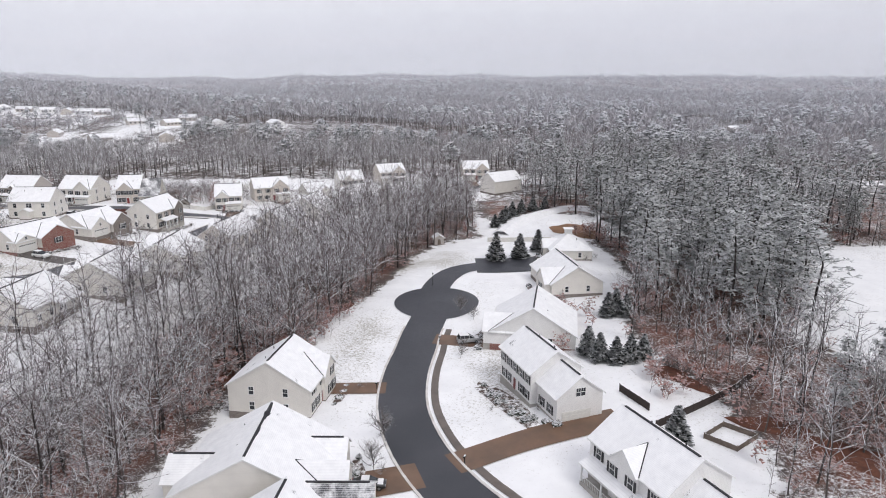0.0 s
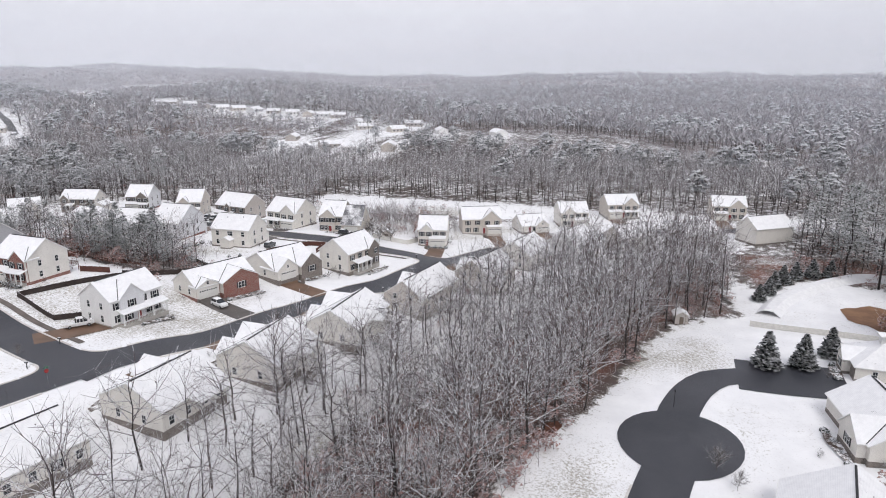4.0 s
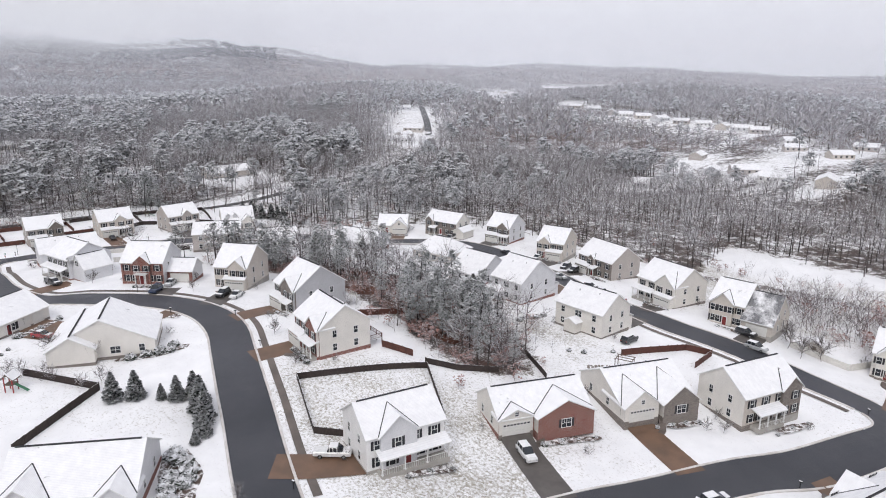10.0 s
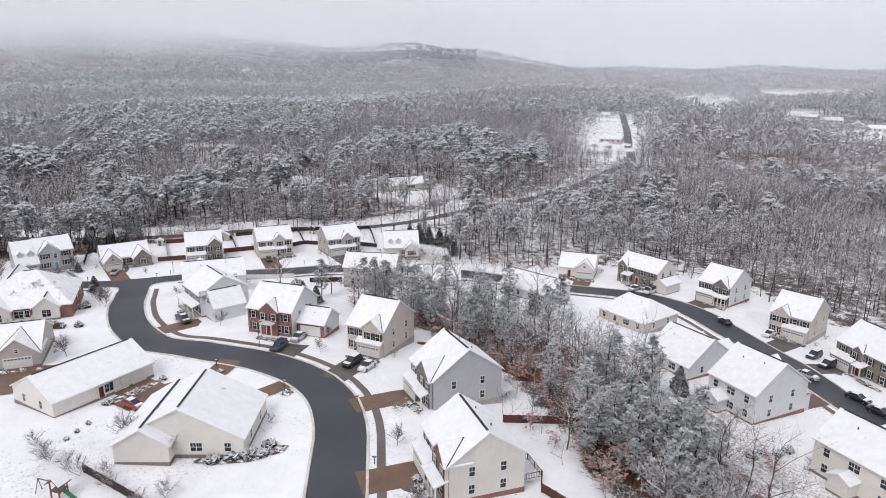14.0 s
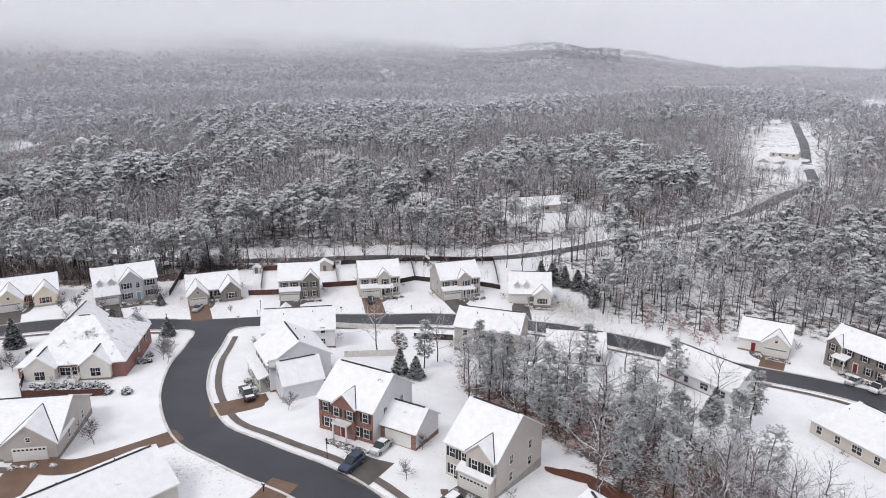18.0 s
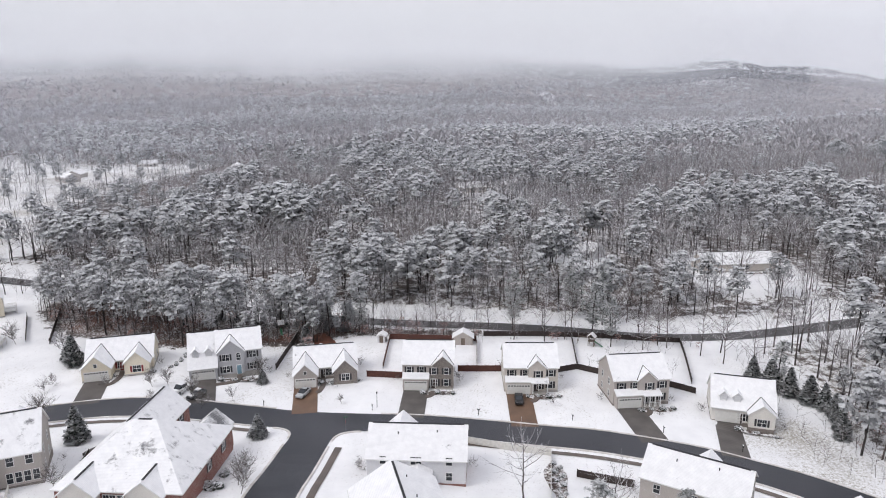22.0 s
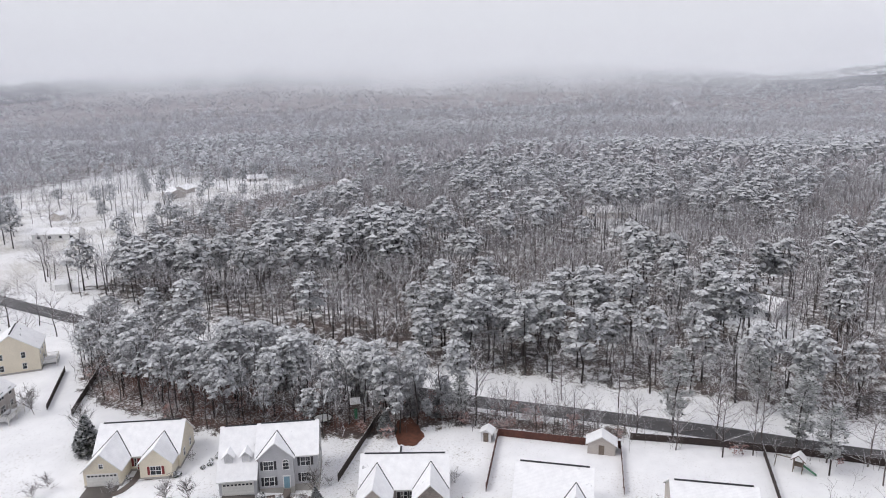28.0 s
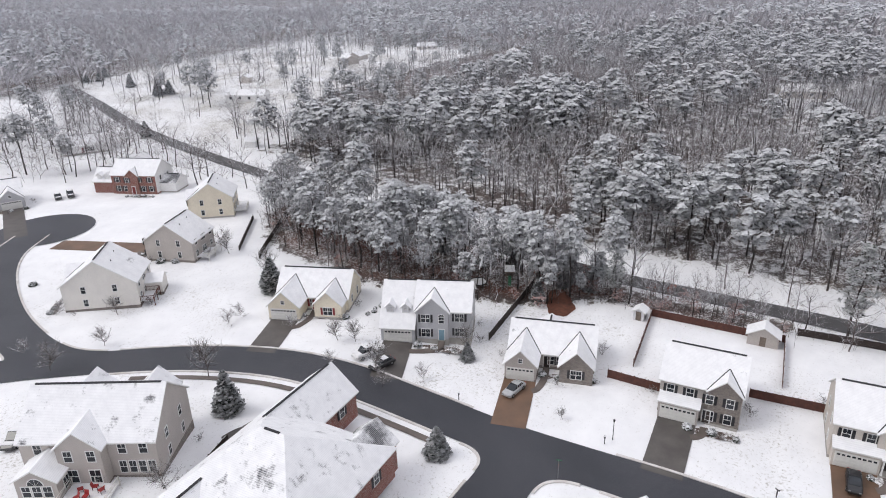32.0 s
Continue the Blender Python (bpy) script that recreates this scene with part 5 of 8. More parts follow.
# inside of the loop
two_storey("taupe two-storey house seen with its sunroom at the back", (-259.1, 183.7), (-266.3, 170.4), 9, "taupe", None, None, ((.3, .6),), None, low_back=(.5, .72, 2.2))
ranch("white one-storey house with a low snowy roof", (-252.3, 199.4), (-256.2, 187.4), 9, "white", None, "L", ((0, .5, 1.5),), drive=B)
ranch("pale one-storey house behind the wood", (-228.5, 223.4), (-243.6, 216.2), 10, "bluegrey", None, "R", ((.5, 1, 1.5),), drive=B)
two_storey("pale grey house with a walled back garden", (-272, 139.2), (-272, 123), 10, "bluegrey", None, None, ((.5, .9),), None, eave=4.6, low_back=(.35, .6, 2.0))
h, w = place_house("large brick and cream house with a steep hipped roof", (-270, 97.6), (-270, 78), 20)
rec = HOUSES[-1]
add_block(h, 0, w, 0, 20, 3.2, 0.62, "u", "brick", "brick", 0.8, "roof_thin")
add_block(h, 11.5, 19.6, -8.5, 6, 3.0, 0.85, "v", "brick", "brick", roof="roof_thin")
add_block(h, 2.5, 8.0, 14.0, 21.2, 3.2, 0.8, "v", "cream", None, roof="roof")
add_block(h, 12.5, 18.0, 14.0, 21.6, 3.2, 0.8, "v", "cream", None, roof="roof")
add_block(h, 0.5, 6.0, -1.5, 6, 3.2, 0.85, "v", "brick", "brick", roof="roof_bare", vent=False)
for u, ww in ((5.2, 1.8), (15.2, 1.8)):
    add_window(h, u, 21.2 + (0.415 if u > 9 else 0.015), 0.8, math.pi, ww, 1.7)
for u in (9.4, 10.6, 11.6):
    add_window(h, u, 20.015, 0.8, math.pi, 0.9, 1.6)
add_window(h, -0.015, 4.0, 0.8, -math.pi / 2, 1.0, 1.5, "shutter"), add_window(h, -0.015, 10.0, 0.8, -math.pi / 2, 1.0, 1.5, "shutter")
add_window(h, 11.48, -5.0, 0.8, -math.pi / 2, 1.0, 1.5, "shutter"), add_window(h, 3.2, -1.52, 0.8, 0, 1.7, 1.5)
deck(h, 8.2, 12.2, 20.0, 23.5, 0.6)
driveway(rec, 22.3, 4.6, 5.0, G, "wet grey concrete driveway", 16)
h, w = place_house("tall taupe house with a sunroom and a snowy deck", (-265.2, 67.6), (-257.4, 52.7), 11)
add_block(h, 0, w, 0, 11, 5.6, 0.82, "u", "taupe", None, 0.0, "roof_thin")
add_block(h, 6.0, 11.4, 5, 12.6, 5.7, 0.85, "v", "taupe", None, roof="roof", vent=False)
add_block(h, 10.6, 15.6, 11, 15.0, 3.0, 0.6, "v", "taupe", None, roof="roof", vent=False)
add_block(h, 1.5, 6.5, -1.5, 6, 5.6, 0.95, "v", "taupe", None, roof="roof_thin", vent=False)
add_block(h, 10.0, 15.0, -1.5, 6, 5.6, 0.95, "v", "taupe", None, roof="roof_thin", vent=False)
for u in (11.8, 13.1, 14.4):
    add_window(h, u, 15.015, 0.7, math.pi, 1.0, 1.5)
arch_window(h, 13.1, 15.02, 2.4, math.pi, 0.95)
add_window(h, 15.62, 13.0, 0.7, math.pi / 2, 1.0, 1.5), add_window(h, 10.58, 13.2, 0.7, -math.pi / 2, 1.0, 1.5)
for u in (1.6, 4.2, 14.6):
    add_window(h, u, 11.015, 3.7, math.pi)
for u in (7.2, 10.0):
    add_window(h, u, 12.615, 3.8, math.pi), add_window(h, u, 12.615, 0.7, math.pi, 1.3, 1.8)
for u in (0.9, 2.1, 3.3, 4.5):
    add_window(h, u, 11.015, 0.8, math.pi, 0.85, 1.7)
side_windows(h, w, 11, 5.6, (0.9, 3.6))
deck(h, 4.6, 10.3, 12.6, 16.6, 0.5)
PATIO.append((h, ((6.0, 14.2), (7.4, 15.2), (7.0, 13.6), (8.6, 14.0), (8.4, 15.4))))
h, w = two_storey("pale grey two-storey house with a porch and a garage wing", (-248, 123.3), (-237.2, 126.8), 12, "bluegrey", None, None, (), (0.0, .95), "shutter", "door_dark", eave=5.6, pitch=0.6)
add_block(h, w - 0.6, w + 6.0, 1.0, 8.6, 3.9, 0.95, "v", "bluegrey", None)
add_window(h, w + 2.7, 0.98, 4.2, 0, 1.5, 1.4)
for v in (2.6, 6.2):
    dormer(h, w + 0.4, v * 0 + 0.1, 4.6, 1.2, "bluegrey")
driveway(HOUSES[-1], w + 2.6, 5.2, -1.0, B, "wet brown concrete driveway", 30, -0.6)
h, w = two_storey("red brick two-storey house with white balcony and garage wing", (-219.2, 136.2), (-212.4, 144.6), 11.5, "bluegrey", "brick", None, ((.32, .70),), None, "shutter", "door_red", gable_wall="brick", up=4)
part("balcony", Shape().box(w * .38, -2.1, 2.9, w * .66, -0.5, 3.1), "trim", h)
bal = Shape()
for a in np.linspace(w * .38, w * .66, 12):
    bal.box(a - 0.025, -2.1, 3.1, a + 0.025, -2.05, 3.9)
bal.box(w * .38, -2.13, 3.86, w * .66, -2.03, 3.95)
part("railing", bal, "trim", h)
for a in (w * .40, w * .64):
    part("column", Shape().tube([(a, -1.9, 0), (a, -1.9, 2.9)], [0.16, 0.14], 10), "trim", h)
add_block(h, w, w + 6.6, 2.0, 9.0, 3.0, 0.7, "u", "bluegrey", "brick")
f, p = garage_door_mesh(4.6)
put("garage_door", f, h, (w + 3.3, 1.97, 0.05))
driveway(HOUSES[-1], w + 3.0, 5.4, -2.0, G, "wet grey concrete driveway", 30)
two_storey("tan two-storey house with a garage under a gable", (-203.3, 154.6), (-196.8, 160.6), 12.5, "tan", None, "R", ((.45, .95),), None, "shutter", "door_dark", drive=G, bump_out=1.2)
two_storey("grey two-storey house with a deck behind", (-181.2, 161.2), (-171.2, 161.8), 13, "grey", "stone", "L", ((.40, .95),), (.5, .9), "shutter", "door_dark", drive=B, deck_at=(.55, .98, 3.2))
two_storey("cream two-storey house with a brick front and red deck", (-158.6, 155.6), (-147.2, 155.2), 11, "cream", "brick", "L", ((.58, .98),), (.5, .98), "shutter", "door_red", drive=B, deck_at=(.55, .95, 3.0, True))
# corner and straight street
two_storey("white two-storey house with black shutters and a full porch", (-112.8, 144.8), (-110.9, 157.3), 9.5, "white", None, None, ((.16, .62),), (.12, 1.0), "shutter", "door_red", gable_wall="bluegrey")
strip([(-122.5, 134.6), (-118.8, 139.8), (-115.4, 146.5)], 6.2, B, "wet brown concrete driveway beside the white house")
ranch("cream one-storey house with brick gables and garage", (-111, 168.6), (-105.4, 184.3), 10, "cream", "brick", "L", ((0, .36, 0.3), (.38, 1.0, 1.6)), "shutter", "door_dark", wall_gable="brick", drive=G, eave=3.0, pitch=.66, gpitch=0.5)
ranch("cream one-storey house with stone gable and white garage", (-103.5, 190.2), (-98.6, 204), 14, "cream", "stone", "L", ((0, .46, 1.5), (.5, .99, 2.2)), "shutter", "door_dark", wall_gable="stone", drive=B, pitch=.5)
two_storey("cream two-storey corner house with a small porch", (-90.6, 207.4), (-87.6, 221), 10.5, "cream", "tan", None, ((.64, .98),), (.15, .6), "shutter", "door_dark", gable_wall="stone")
ranch("pale grey one-storey house with brick base and two gables", (-130.5, 101.5), (-122.6, 116.2), 12.5, "bluegrey", None, "L", ((0, .38, 1.6), (.72, 1.0, 1.8)), "shutter", "door_dark", drive=B, pitch=.62)
for q in (("white house with a broad snowy roof among pines", (-181, 135.5), (-187.5, 118), 13.5, "cream", "v"), ):
    h, w = ranch(q[0], q[1], q[2], q[3], q[4], None, None, (), axis_=q[5], pitch=.5, eave=3.0)
    add_block(h, w * .55, w * .98, -1.0, 15.5, 3.0, .6, "v", "cream", None)
h, w = ranch("long cream one-storey house with two garage doors", (-190.6, 102.6), (-202.2, 117.4), 12, "cream", None, None, (), drive=B, pitch=.52)
for u in (w - 3.0, w - 6.6):
    f, p = garage_door_mesh(2.6)
    put("garage_door", f, h, (u, -0.02, 0.05))
driveway(HOUSES[-1], w - 4.6, 7.0, 0, B, "wet brown concrete driveway", 24)
h, w = ranch("taupe house with a wide white garage door", (-219.6, 81), (-219.6, 96), 15, "taupe", None, "R", ((.48, 1.0, 0.6),), drive=B, pitch=.5, reach=16)
# south side of the curving street
ranch("tan one-storey house with a wide hipped roof", (-203.8, 240), (-217.4, 236.4), 13.5, "tan", None, None, (), hip=0.55, pitch=.55)
ranch("white one-storey house with crossing snowy roofs", (-175, 230.4), (-186.2, 228.8), 13.5, "bluegrey", None, "L", ((0, .5, 1.2), (.6, .98, 0.6)), drive=B)
two_storey("pale grey two-storey house with a sunroom", (-156, 229.2), (-166.4, 228.4), 13.5, "bluegrey", None, "L", ((.5, .95),), None, low_back=(.55, .9, 2.6), drive=B)
two_storey("cream two-storey house with a small back wing", (-128.6, 225), (-141.8, 224.2), 10.5, "cream", None, "L", ((.5, .85),), None, low_back=(.42, .66, 2.4), drive=G)
# north side
ranch("white and stone house at the bend of the street", (-254.4, 235.2), (-247.2, 243.6), 10, "cream", None, "R", ((.48, 1, 1.0),), eave=3.2, drive=B)
two_storey("cream two-storey house with attached garage gable", (-243.8, 250.2), (-230, 254.2), 9, "cream", "stone", None, ((0.02, .26),), (.2, .4), low_wing=("R", 4.5, -2, 5, 3.0), eave=5.2)
two_storey("two-storey house with dark stone front", (-219.6, 260.4), (-210.6, 263.2), 11.5, "bluegrey", "stone", "L", ((.5, .95),), (.6, 1), drive=G)
two_storey("tan two-storey house with a white garage", (-195, 261.6), (-186, 265), 12, "tan", None, "R", ((.1, .5),), None, drive=G)
two_storey("taupe two-storey house with black shutters", (-173.4, 258.2), (-159, 256.4), 11.5, "taupe", "stone", "L", ((.36, .5),), (.45, .6), drive=G)
two_storey("cream house with a long porch and side gable", (-145.6, 250.8), (-132.6, 249.2), 12, "cream", None, "R", ((.5, .98),), (0, .5), drive=G)
h, w = two_storey("tan house with a steep half-bare roof over its garage wing", (-122.4, 248), (-114.2, 249.3), 12, "tan", None, None, ((.1, .7),), None)
add_block(h, w + .02, w + 7.0, -1.2, 10.6, 3.1, .95, "u", "tan", None, roof="roof_bare")
f, p = garage_door_mesh(4.6)
put("garage_door", f, h, (w + 3.5, -1.24, .05))
driveway(HOUSES[-1], w + 3.5, 5.2, 1.2, G, "wet grey concrete driveway")
for v in (2.6, 6.6):
    add_window(h, w + 7.02, v, 3.7, math.pi / 2, .8, 1.3), add_window(h, w + 7.02, v, .9, math.pi / 2, .8, 1.3)
two_storey("cream two-storey house with a garage at the corner", (-88.6, 256.6), (-79, 259), 11, "cream", None, "R", ((.1, .5),), None, drive=B)
two_storey("tan two-storey house on the far street", (-80, 281), (-66.5, 287.5), 10.5, "tan", None, "R", ((.5, .95),), None, detail=False)
ranch("cream one-storey house on the far street", (-60, 294), (-51, 300.5), 10, "cream", None, "R", ((.5, 1, 1),), detail=False)
two_storey("cream two-storey house by the north wood", (-47.6, 309), (-37.2, 314), 10, "cream", None, "R", ((.1, .5),), None, detail=False)
two_storey("tan two-storey house at the end of the street", (-31, 327), (-19, 333), 10, "tan", None, "L", ((.5, .95),), (.5, 1), detail=False)
two_storey("tan house with snowy roof at the edge of the wood", (10, 336), (23, 338), 10, "tan", None, "L", ((.5, .95),), None, detail=False)
# row with its backs to the middle wood
ranch("cream house with a long roof and gabled garage at the corner", (-92.8, 111), (-95.5, 98.5), 12, "cream", None, "R", ((.5, 1, 1.2),), drive=B, pitch=.55, eave=3.4)
h, w = ranch("cream one-storey house with a covered back porch", (-88, 132), (-89.2, 118.4), 13.2, "cream", None, "L", ((.0, .42, 1.5), (.55, .9, 1.0)), drive=B, pitch=.5, eave=3.7)
for u in (2.0, 5.0, 8.0):
    part("post", Shape().box(u - .1, 15.4, -2.4, u + .1, 15.6, 3.2), "trim", h)
part("porch_roof", Shape().slab([(1.5, 13.2, 3.8), (8.5, 13.2, 3.8), (8.5, 15.9, 3.3), (1.5, 15.9, 3.3)], .2), ["roof", "trim"], h)
ranch("cream house with gabled front and sunroom", (-82.4, 152.4), (-82.4, 138.4), 13, "cream", None, "L", ((.0, .42, 1.5), (.55, .9, 1.0)), drive=B, pitch=.55, eave=4.0, back_wing=(.2, .5, 2.6))
ranch("pale cream house with a back wing and wide roof", (-77.6, 178.4), (-77.6, 162), 12, "cream", None, "L", ((.0, .42, 1.5), (.55, .9, 1.0)), drive=B, pitch=.55, eave=4.0, back_wing=(.3, .6, 2.8))
two_storey("tan house with a melted patch on its roof", (-69.2, 209), (-72, 190), 11, "tan", None, "L", ((.3, .6),), None, eave=4.4, roof="roof", deck_at=(.1, .35, 3.2), drive=B)
two_storey("tan house above the wooded gully", (-58.6, 233), (-62.4, 218), 11, "tan", None, "L", ((.5, .9),), None, eave=4.6, low_back=(.5, .8, 2.4), drive=B)
two_storey("cream house with a steep gable end", (-53.4, 257), (-56.4, 242), 11, "cream", None, "R", ((.1, .5),), None, eave=4.8, low_back=(.1, .4, 2.4), drive=B)
two_storey("white two-storey house with many back windows", (-40, 278.4), (-44.8, 263.2), 11, "white", None, "R", ((.1, .5),), None, low_back=(.2, .5, 2.4))
two_storey("tan two-storey house on the slope", (-17.4, 295), (-28, 284), 10, "tan", None, "L", ((.5, .9),), None, eave=5.0, detail=False)
two_storey("taupe two-storey house above the wood", (5, 303), (-7.4, 292), 10, "taupe", None, "L", ((.5, .9),), None, eave=5.0, detail=False)
two_storey("cream house among bare trees", (30, 316), (17, 306), 10, "cream", None, None, ((.5, .9),), None, detail=False)
# east court
h, w = two_storey("white colonial house with black shutters and a garage wing", (10.4, 110.6), (14.3, 99.2), 9.0, "white", None, None, (), None, "shutter", "door_red", up=5)
add_block(h, w - 0.3, w + 6.6, 1.2, 9.2, 4.3, 0.75, "u", "white", None)
for u in (w + 1.6, w + 4.4):
    add_window(h, u, 1.18, 0.8, 0, 0.95, 1.5, "shutter")
add_window(h, w + 6.62, 5.2, 4.2, math.pi / 2, 1.6, 1.3)
f, p = garage_door_mesh(4.8)
put("garage_door", f, h, (w + 6.64, 4.6, -0.4), "", math.pi / 2)
h, w = ranch("white house with a broad side gable", (12.4, 142), (9.6, 127), 17, "white", "brick", "R", ((.55, 1.0, 1.4),), eave=3.0, pitch=.62, drive=B, roof="roof")
ranch("cream house with crossing roofs on the court", (23.6, 172.6), (26.4, 154.8), 13, "cream", None, None, ((.55, .95, 1.5),), eave=3.0, pitch=.62)
h, w = ranch("cream clubhouse with a hipped roof and cupola", (31, 199), (31, 187), 12, "cream", "stone", None, ((.3, .7, 1.5),), eave=3.0, pitch=.62, hip=0.9)
part("cupola", Shape().box(w * .42, 5, 5.5, w * .58, 7, 8.0), "trim", h)
part("cupola_roof", Shape().slab([(w * .38, 4.6, 8.2), (w * .62, 4.6, 8.2), (w * .62, 7.4, 8.2), (w * .38, 7.4, 8.2)], 0.25), ["roof", "trim"], h)
h, w = two_storey("white two-storey house with a porch and a front dormer gable", (19.6, 79.4), (25.4, 66.4), 10, "white", None, None, ((.34, .68),), (.05, .95), "shutter", "door_red")
add_block(h, w, w + 6.5, 1, 9, 3.6, 0.8, "u", "white", None)
dormer(h, w + 3, 1.4, 4.0, 1.6, "white")
two_storey("cream two-storey house with a roof seam on its ridge", (-21.4, 98.6), (-19.6, 110.6), 14, "cream", None, None, ((.5, .95),), None, eave=5.0, pitch=.62, up=3)
h, w = ranch("cream house with crossing roofs and a bare patch", (-14.5, 71.8), (-14.5, 86.4), 19, "cream", None, None, ((.1, .5, 2.5),), eave=3.4, pitch=.55)
add_block(h, -1.5, 4.0, -6, 4, 3.0, .6, "v", "cream", None, roof="roof_bare")
add_block(h, 8.6, 13.2, -1.4, 6.0, 3.4, .8, "v", "cream", None)
add_block(h, 3.0, 9.6, 12.0, 21.0, 3.4, .62, "v", "cream", None)
for a_, b_, g_ in ((9.6, 14.2, .34), (4.6, 8.4, .22), (10.6, 11.8, .5)):
    part("melted_ridge", Shape().tube([(a_, 9.5, 8.66), ((a_ + b_) / 2, 9.42, 8.7), (b_, 9.5, 8.66)], [g_ * .6, g_, g_ * .5], 6), "ridge", h, "dark shingles bare of snow along the ridge")
ranch("cream house below the court", (-12, 56), (-11, 68), 14, "cream", None, "R", ((.5, 1, 1.5),), eave=3.4)
# west end
two_storey("cream two-storey house with a red deck at the back", (-289.2, 10.4), (-281, 16.4), 13.8, "cream", None, None, ((.1, .5),), None, low_back=(.1, .5, 3.2), deck_at=(.5, .95, 2.6, True), eave=5.2)
two_storey("taupe house with a roofed deck", (-314.6, 7.4), (-305.2, 10.6), 11.5, "taupe", None, "L", ((.5, .9),), None, deck_at=(.3, .9, 3.0), eave=4.6)
two_storey("pale yellow two-storey house with a chimney", (-337, -7), (-329, -1), 11, "yellow", None, None, ((.5, .9),), None, deck_at=(.3, .8, 3.0), eave=5.4)
h, w = two_storey("red brick two-storey house with an arched window gable", (-336.6, -41), (-341.4, -28), 10, "white", "brick", None, ((.36, .62),), None, "shutter", "door_red", gable_wall="brick")
add_block(h, -6.5, 0, 0.8, 8, 3.4, 0.9, "u", "brick", "brick")
dormer(h, -4.6, 1.2, 3.8, 1.2, "white"), dormer(h, -2.2, 1.2, 3.8, 1.2, "white")
add_block(h, w, w + 5, 2, 9, 2.8, .5, "u", "white", None, roof="roof_bare")
ranch("grey brick one-storey house with garage", (-307, -61), (-318, -54.6), 12, "grey", "stone", "R", ((.5, 1, 1),), drive=G)
ranch("white cottage with a long low roof under bare trees", (-357, -96), (-371, -86), 9, "white", None, None, ())
ranch("low house with a long snowy roof by the woods", (-395, 218), (-399, 244), 9, "tan", None, None, ())
strip([(1.5, 84.5), (9, 88), (18, 91.2), (28, 95)], 5.6, B, "wide wet brown driveway to the garage wing")
strip([(-10, 109.2), (-20.5, 109)], 4.4, B, "wet brown concrete driveway")
strip([(-3, 82), (-13, 79)], 6.4, B, "wet grey-brown concrete driveway")
strip([(-218, 92.5), (-216.4, 100), (-224, 113)], 4.6, B, "curved wet brown driveway")
strip([(-190.5, 140.5), (-188, 135), (-186.8, 128), (-181.5, 121.5)], 3.6, B, "curved wet brown driveway")
strip([(-204.5, 131.5), (-198.3, 127), (-195, 118), (-191, 112.4)], 4.6, B, "wet brown driveway beside the long house")


# ---- trees ----
rng = random.Random(11)


def ribbon_branch(shape, pts, w0, w1, up):
    """A flat thin branch; up turns its flat side to the sky, where snow lies on it."""
    k = len(shape.v)
    n = len(pts)
    for i, p in enumerate(pts):
        d = (pts[min(i + 1, n - 1)] - pts[max(i - 1, 0)])
        s = d.cross(Vector((0, 0, 1)))
        s = s.normalized() if s.length > 1e-4 else Vector((1, 0, 0))
        if not up:
            s = d.cross(s).normalized() if d.length > 1e-4 else s
        w = w0 + (w1 - w0) * i / (n - 1)
        shape.v.extend([tuple(p - s * w), tuple(p + s * w)])
    for i in range(n - 1):
        shape.f.append((k + 2 * i, k + 2 * i + 1, k + 2 * i + 3, k + 2 * i + 2))
        shape.m.append(0)


def grow_bare(seed, height=17.0, limbs=14, twigs=60, sides=4, spread=0.45, low=0.35, trunk_r=0.2, fine=0.035, tubes=True, bend=2, rise0=.5):
    """A leafless tree: a trunk that forks, rising limbs, and a haze of twigs; trunk shape and branch shape."""
    r = random.Random(seed)
    trunk, crown = Shape(), Shape()
    n = 4
    path, x, y = [], 0.0, 0.0
    for i in range(n + 1):
        path.append(Vector((x, y, height * 0.72 * i / n - (0.4 if i == 0 else 0))))
        x += r.uniform(-.35, .35)
        y += r.uniform(-.35, .35)
    trunk.tube(path, [trunk_r * (1 - 0.7 * i / n) for i in range(n + 1)], sides, cap=False)
    ends = []

    def at(t):
        k = min(int(t * n), n - 1)
        return path[k].lerp(path[k + 1], t * n - k)

    for i in range(limbs):
        t = low + (1.0 - low) * ((i + r.random()) / limbs) ** .8
        p = at(min(t, .999))
        a = i * 2.4 + r.uniform(-.5, .5)
        ln = height * spread * (1.25 - .7 * t) * r.uniform(.65, 1.2)
        rise = r.uniform(rise0, rise0 + 1.0) if t < .85 else r.uniform(1.2, 3.0)
        d = Vector((math.cos(a), math.sin(a), rise)).normalized()
        q = p + d * ln * .5 + Vector((r.uniform(-.4, .4), r.uniform(-.4, .4), r.uniform(-.3, .3)))
        e = q + (d + Vector((r.uniform(-.4, .4), r.uniform(-.4, .4), r.uniform(-.25, .45)))).normalized() * ln * .55
        e.z = min(e.z, height)
        r0 = trunk_r * .38 * (1.2 - .6 * t)
        if tubes:
            crown.tube([p, q, e], [r0 + .02, r0 * .55 + .02, .02], 3, cap=False)
        else:
            ribbon_branch(crown, [p, q, e], r0 * .75 + .02, .025, i % 2)
        ends.append((p, q, e, ln))
    for i in range(twigs):
        p, q, e, ln = ends[i % len(ends)]
        s = r.uniform(.15, 1)
        o = p.lerp(q, s * 2) if s < .5 else q.lerp(e, s * 2 - 1)
        d = ((e - p).normalized() * .55 + Vector((r.uniform(-1, 1), r.uniform(-1, 1), r.uniform(-.5, .75)))).normalized()
        tl = ln * r.uniform(.2, .52) + .3
        pts = [o]
        for j in range(bend):
            d = (d + Vector((r.uniform(-.35, .35), r.uniform(-.35, .35), r.uniform(-.25, .35)))).normalized()
            pts.append(pts[-1] + d * tl / bend)
        ribbon_branch(crown, pts, fine, fine * .35, i % 3 > 0)
    return trunk, crown


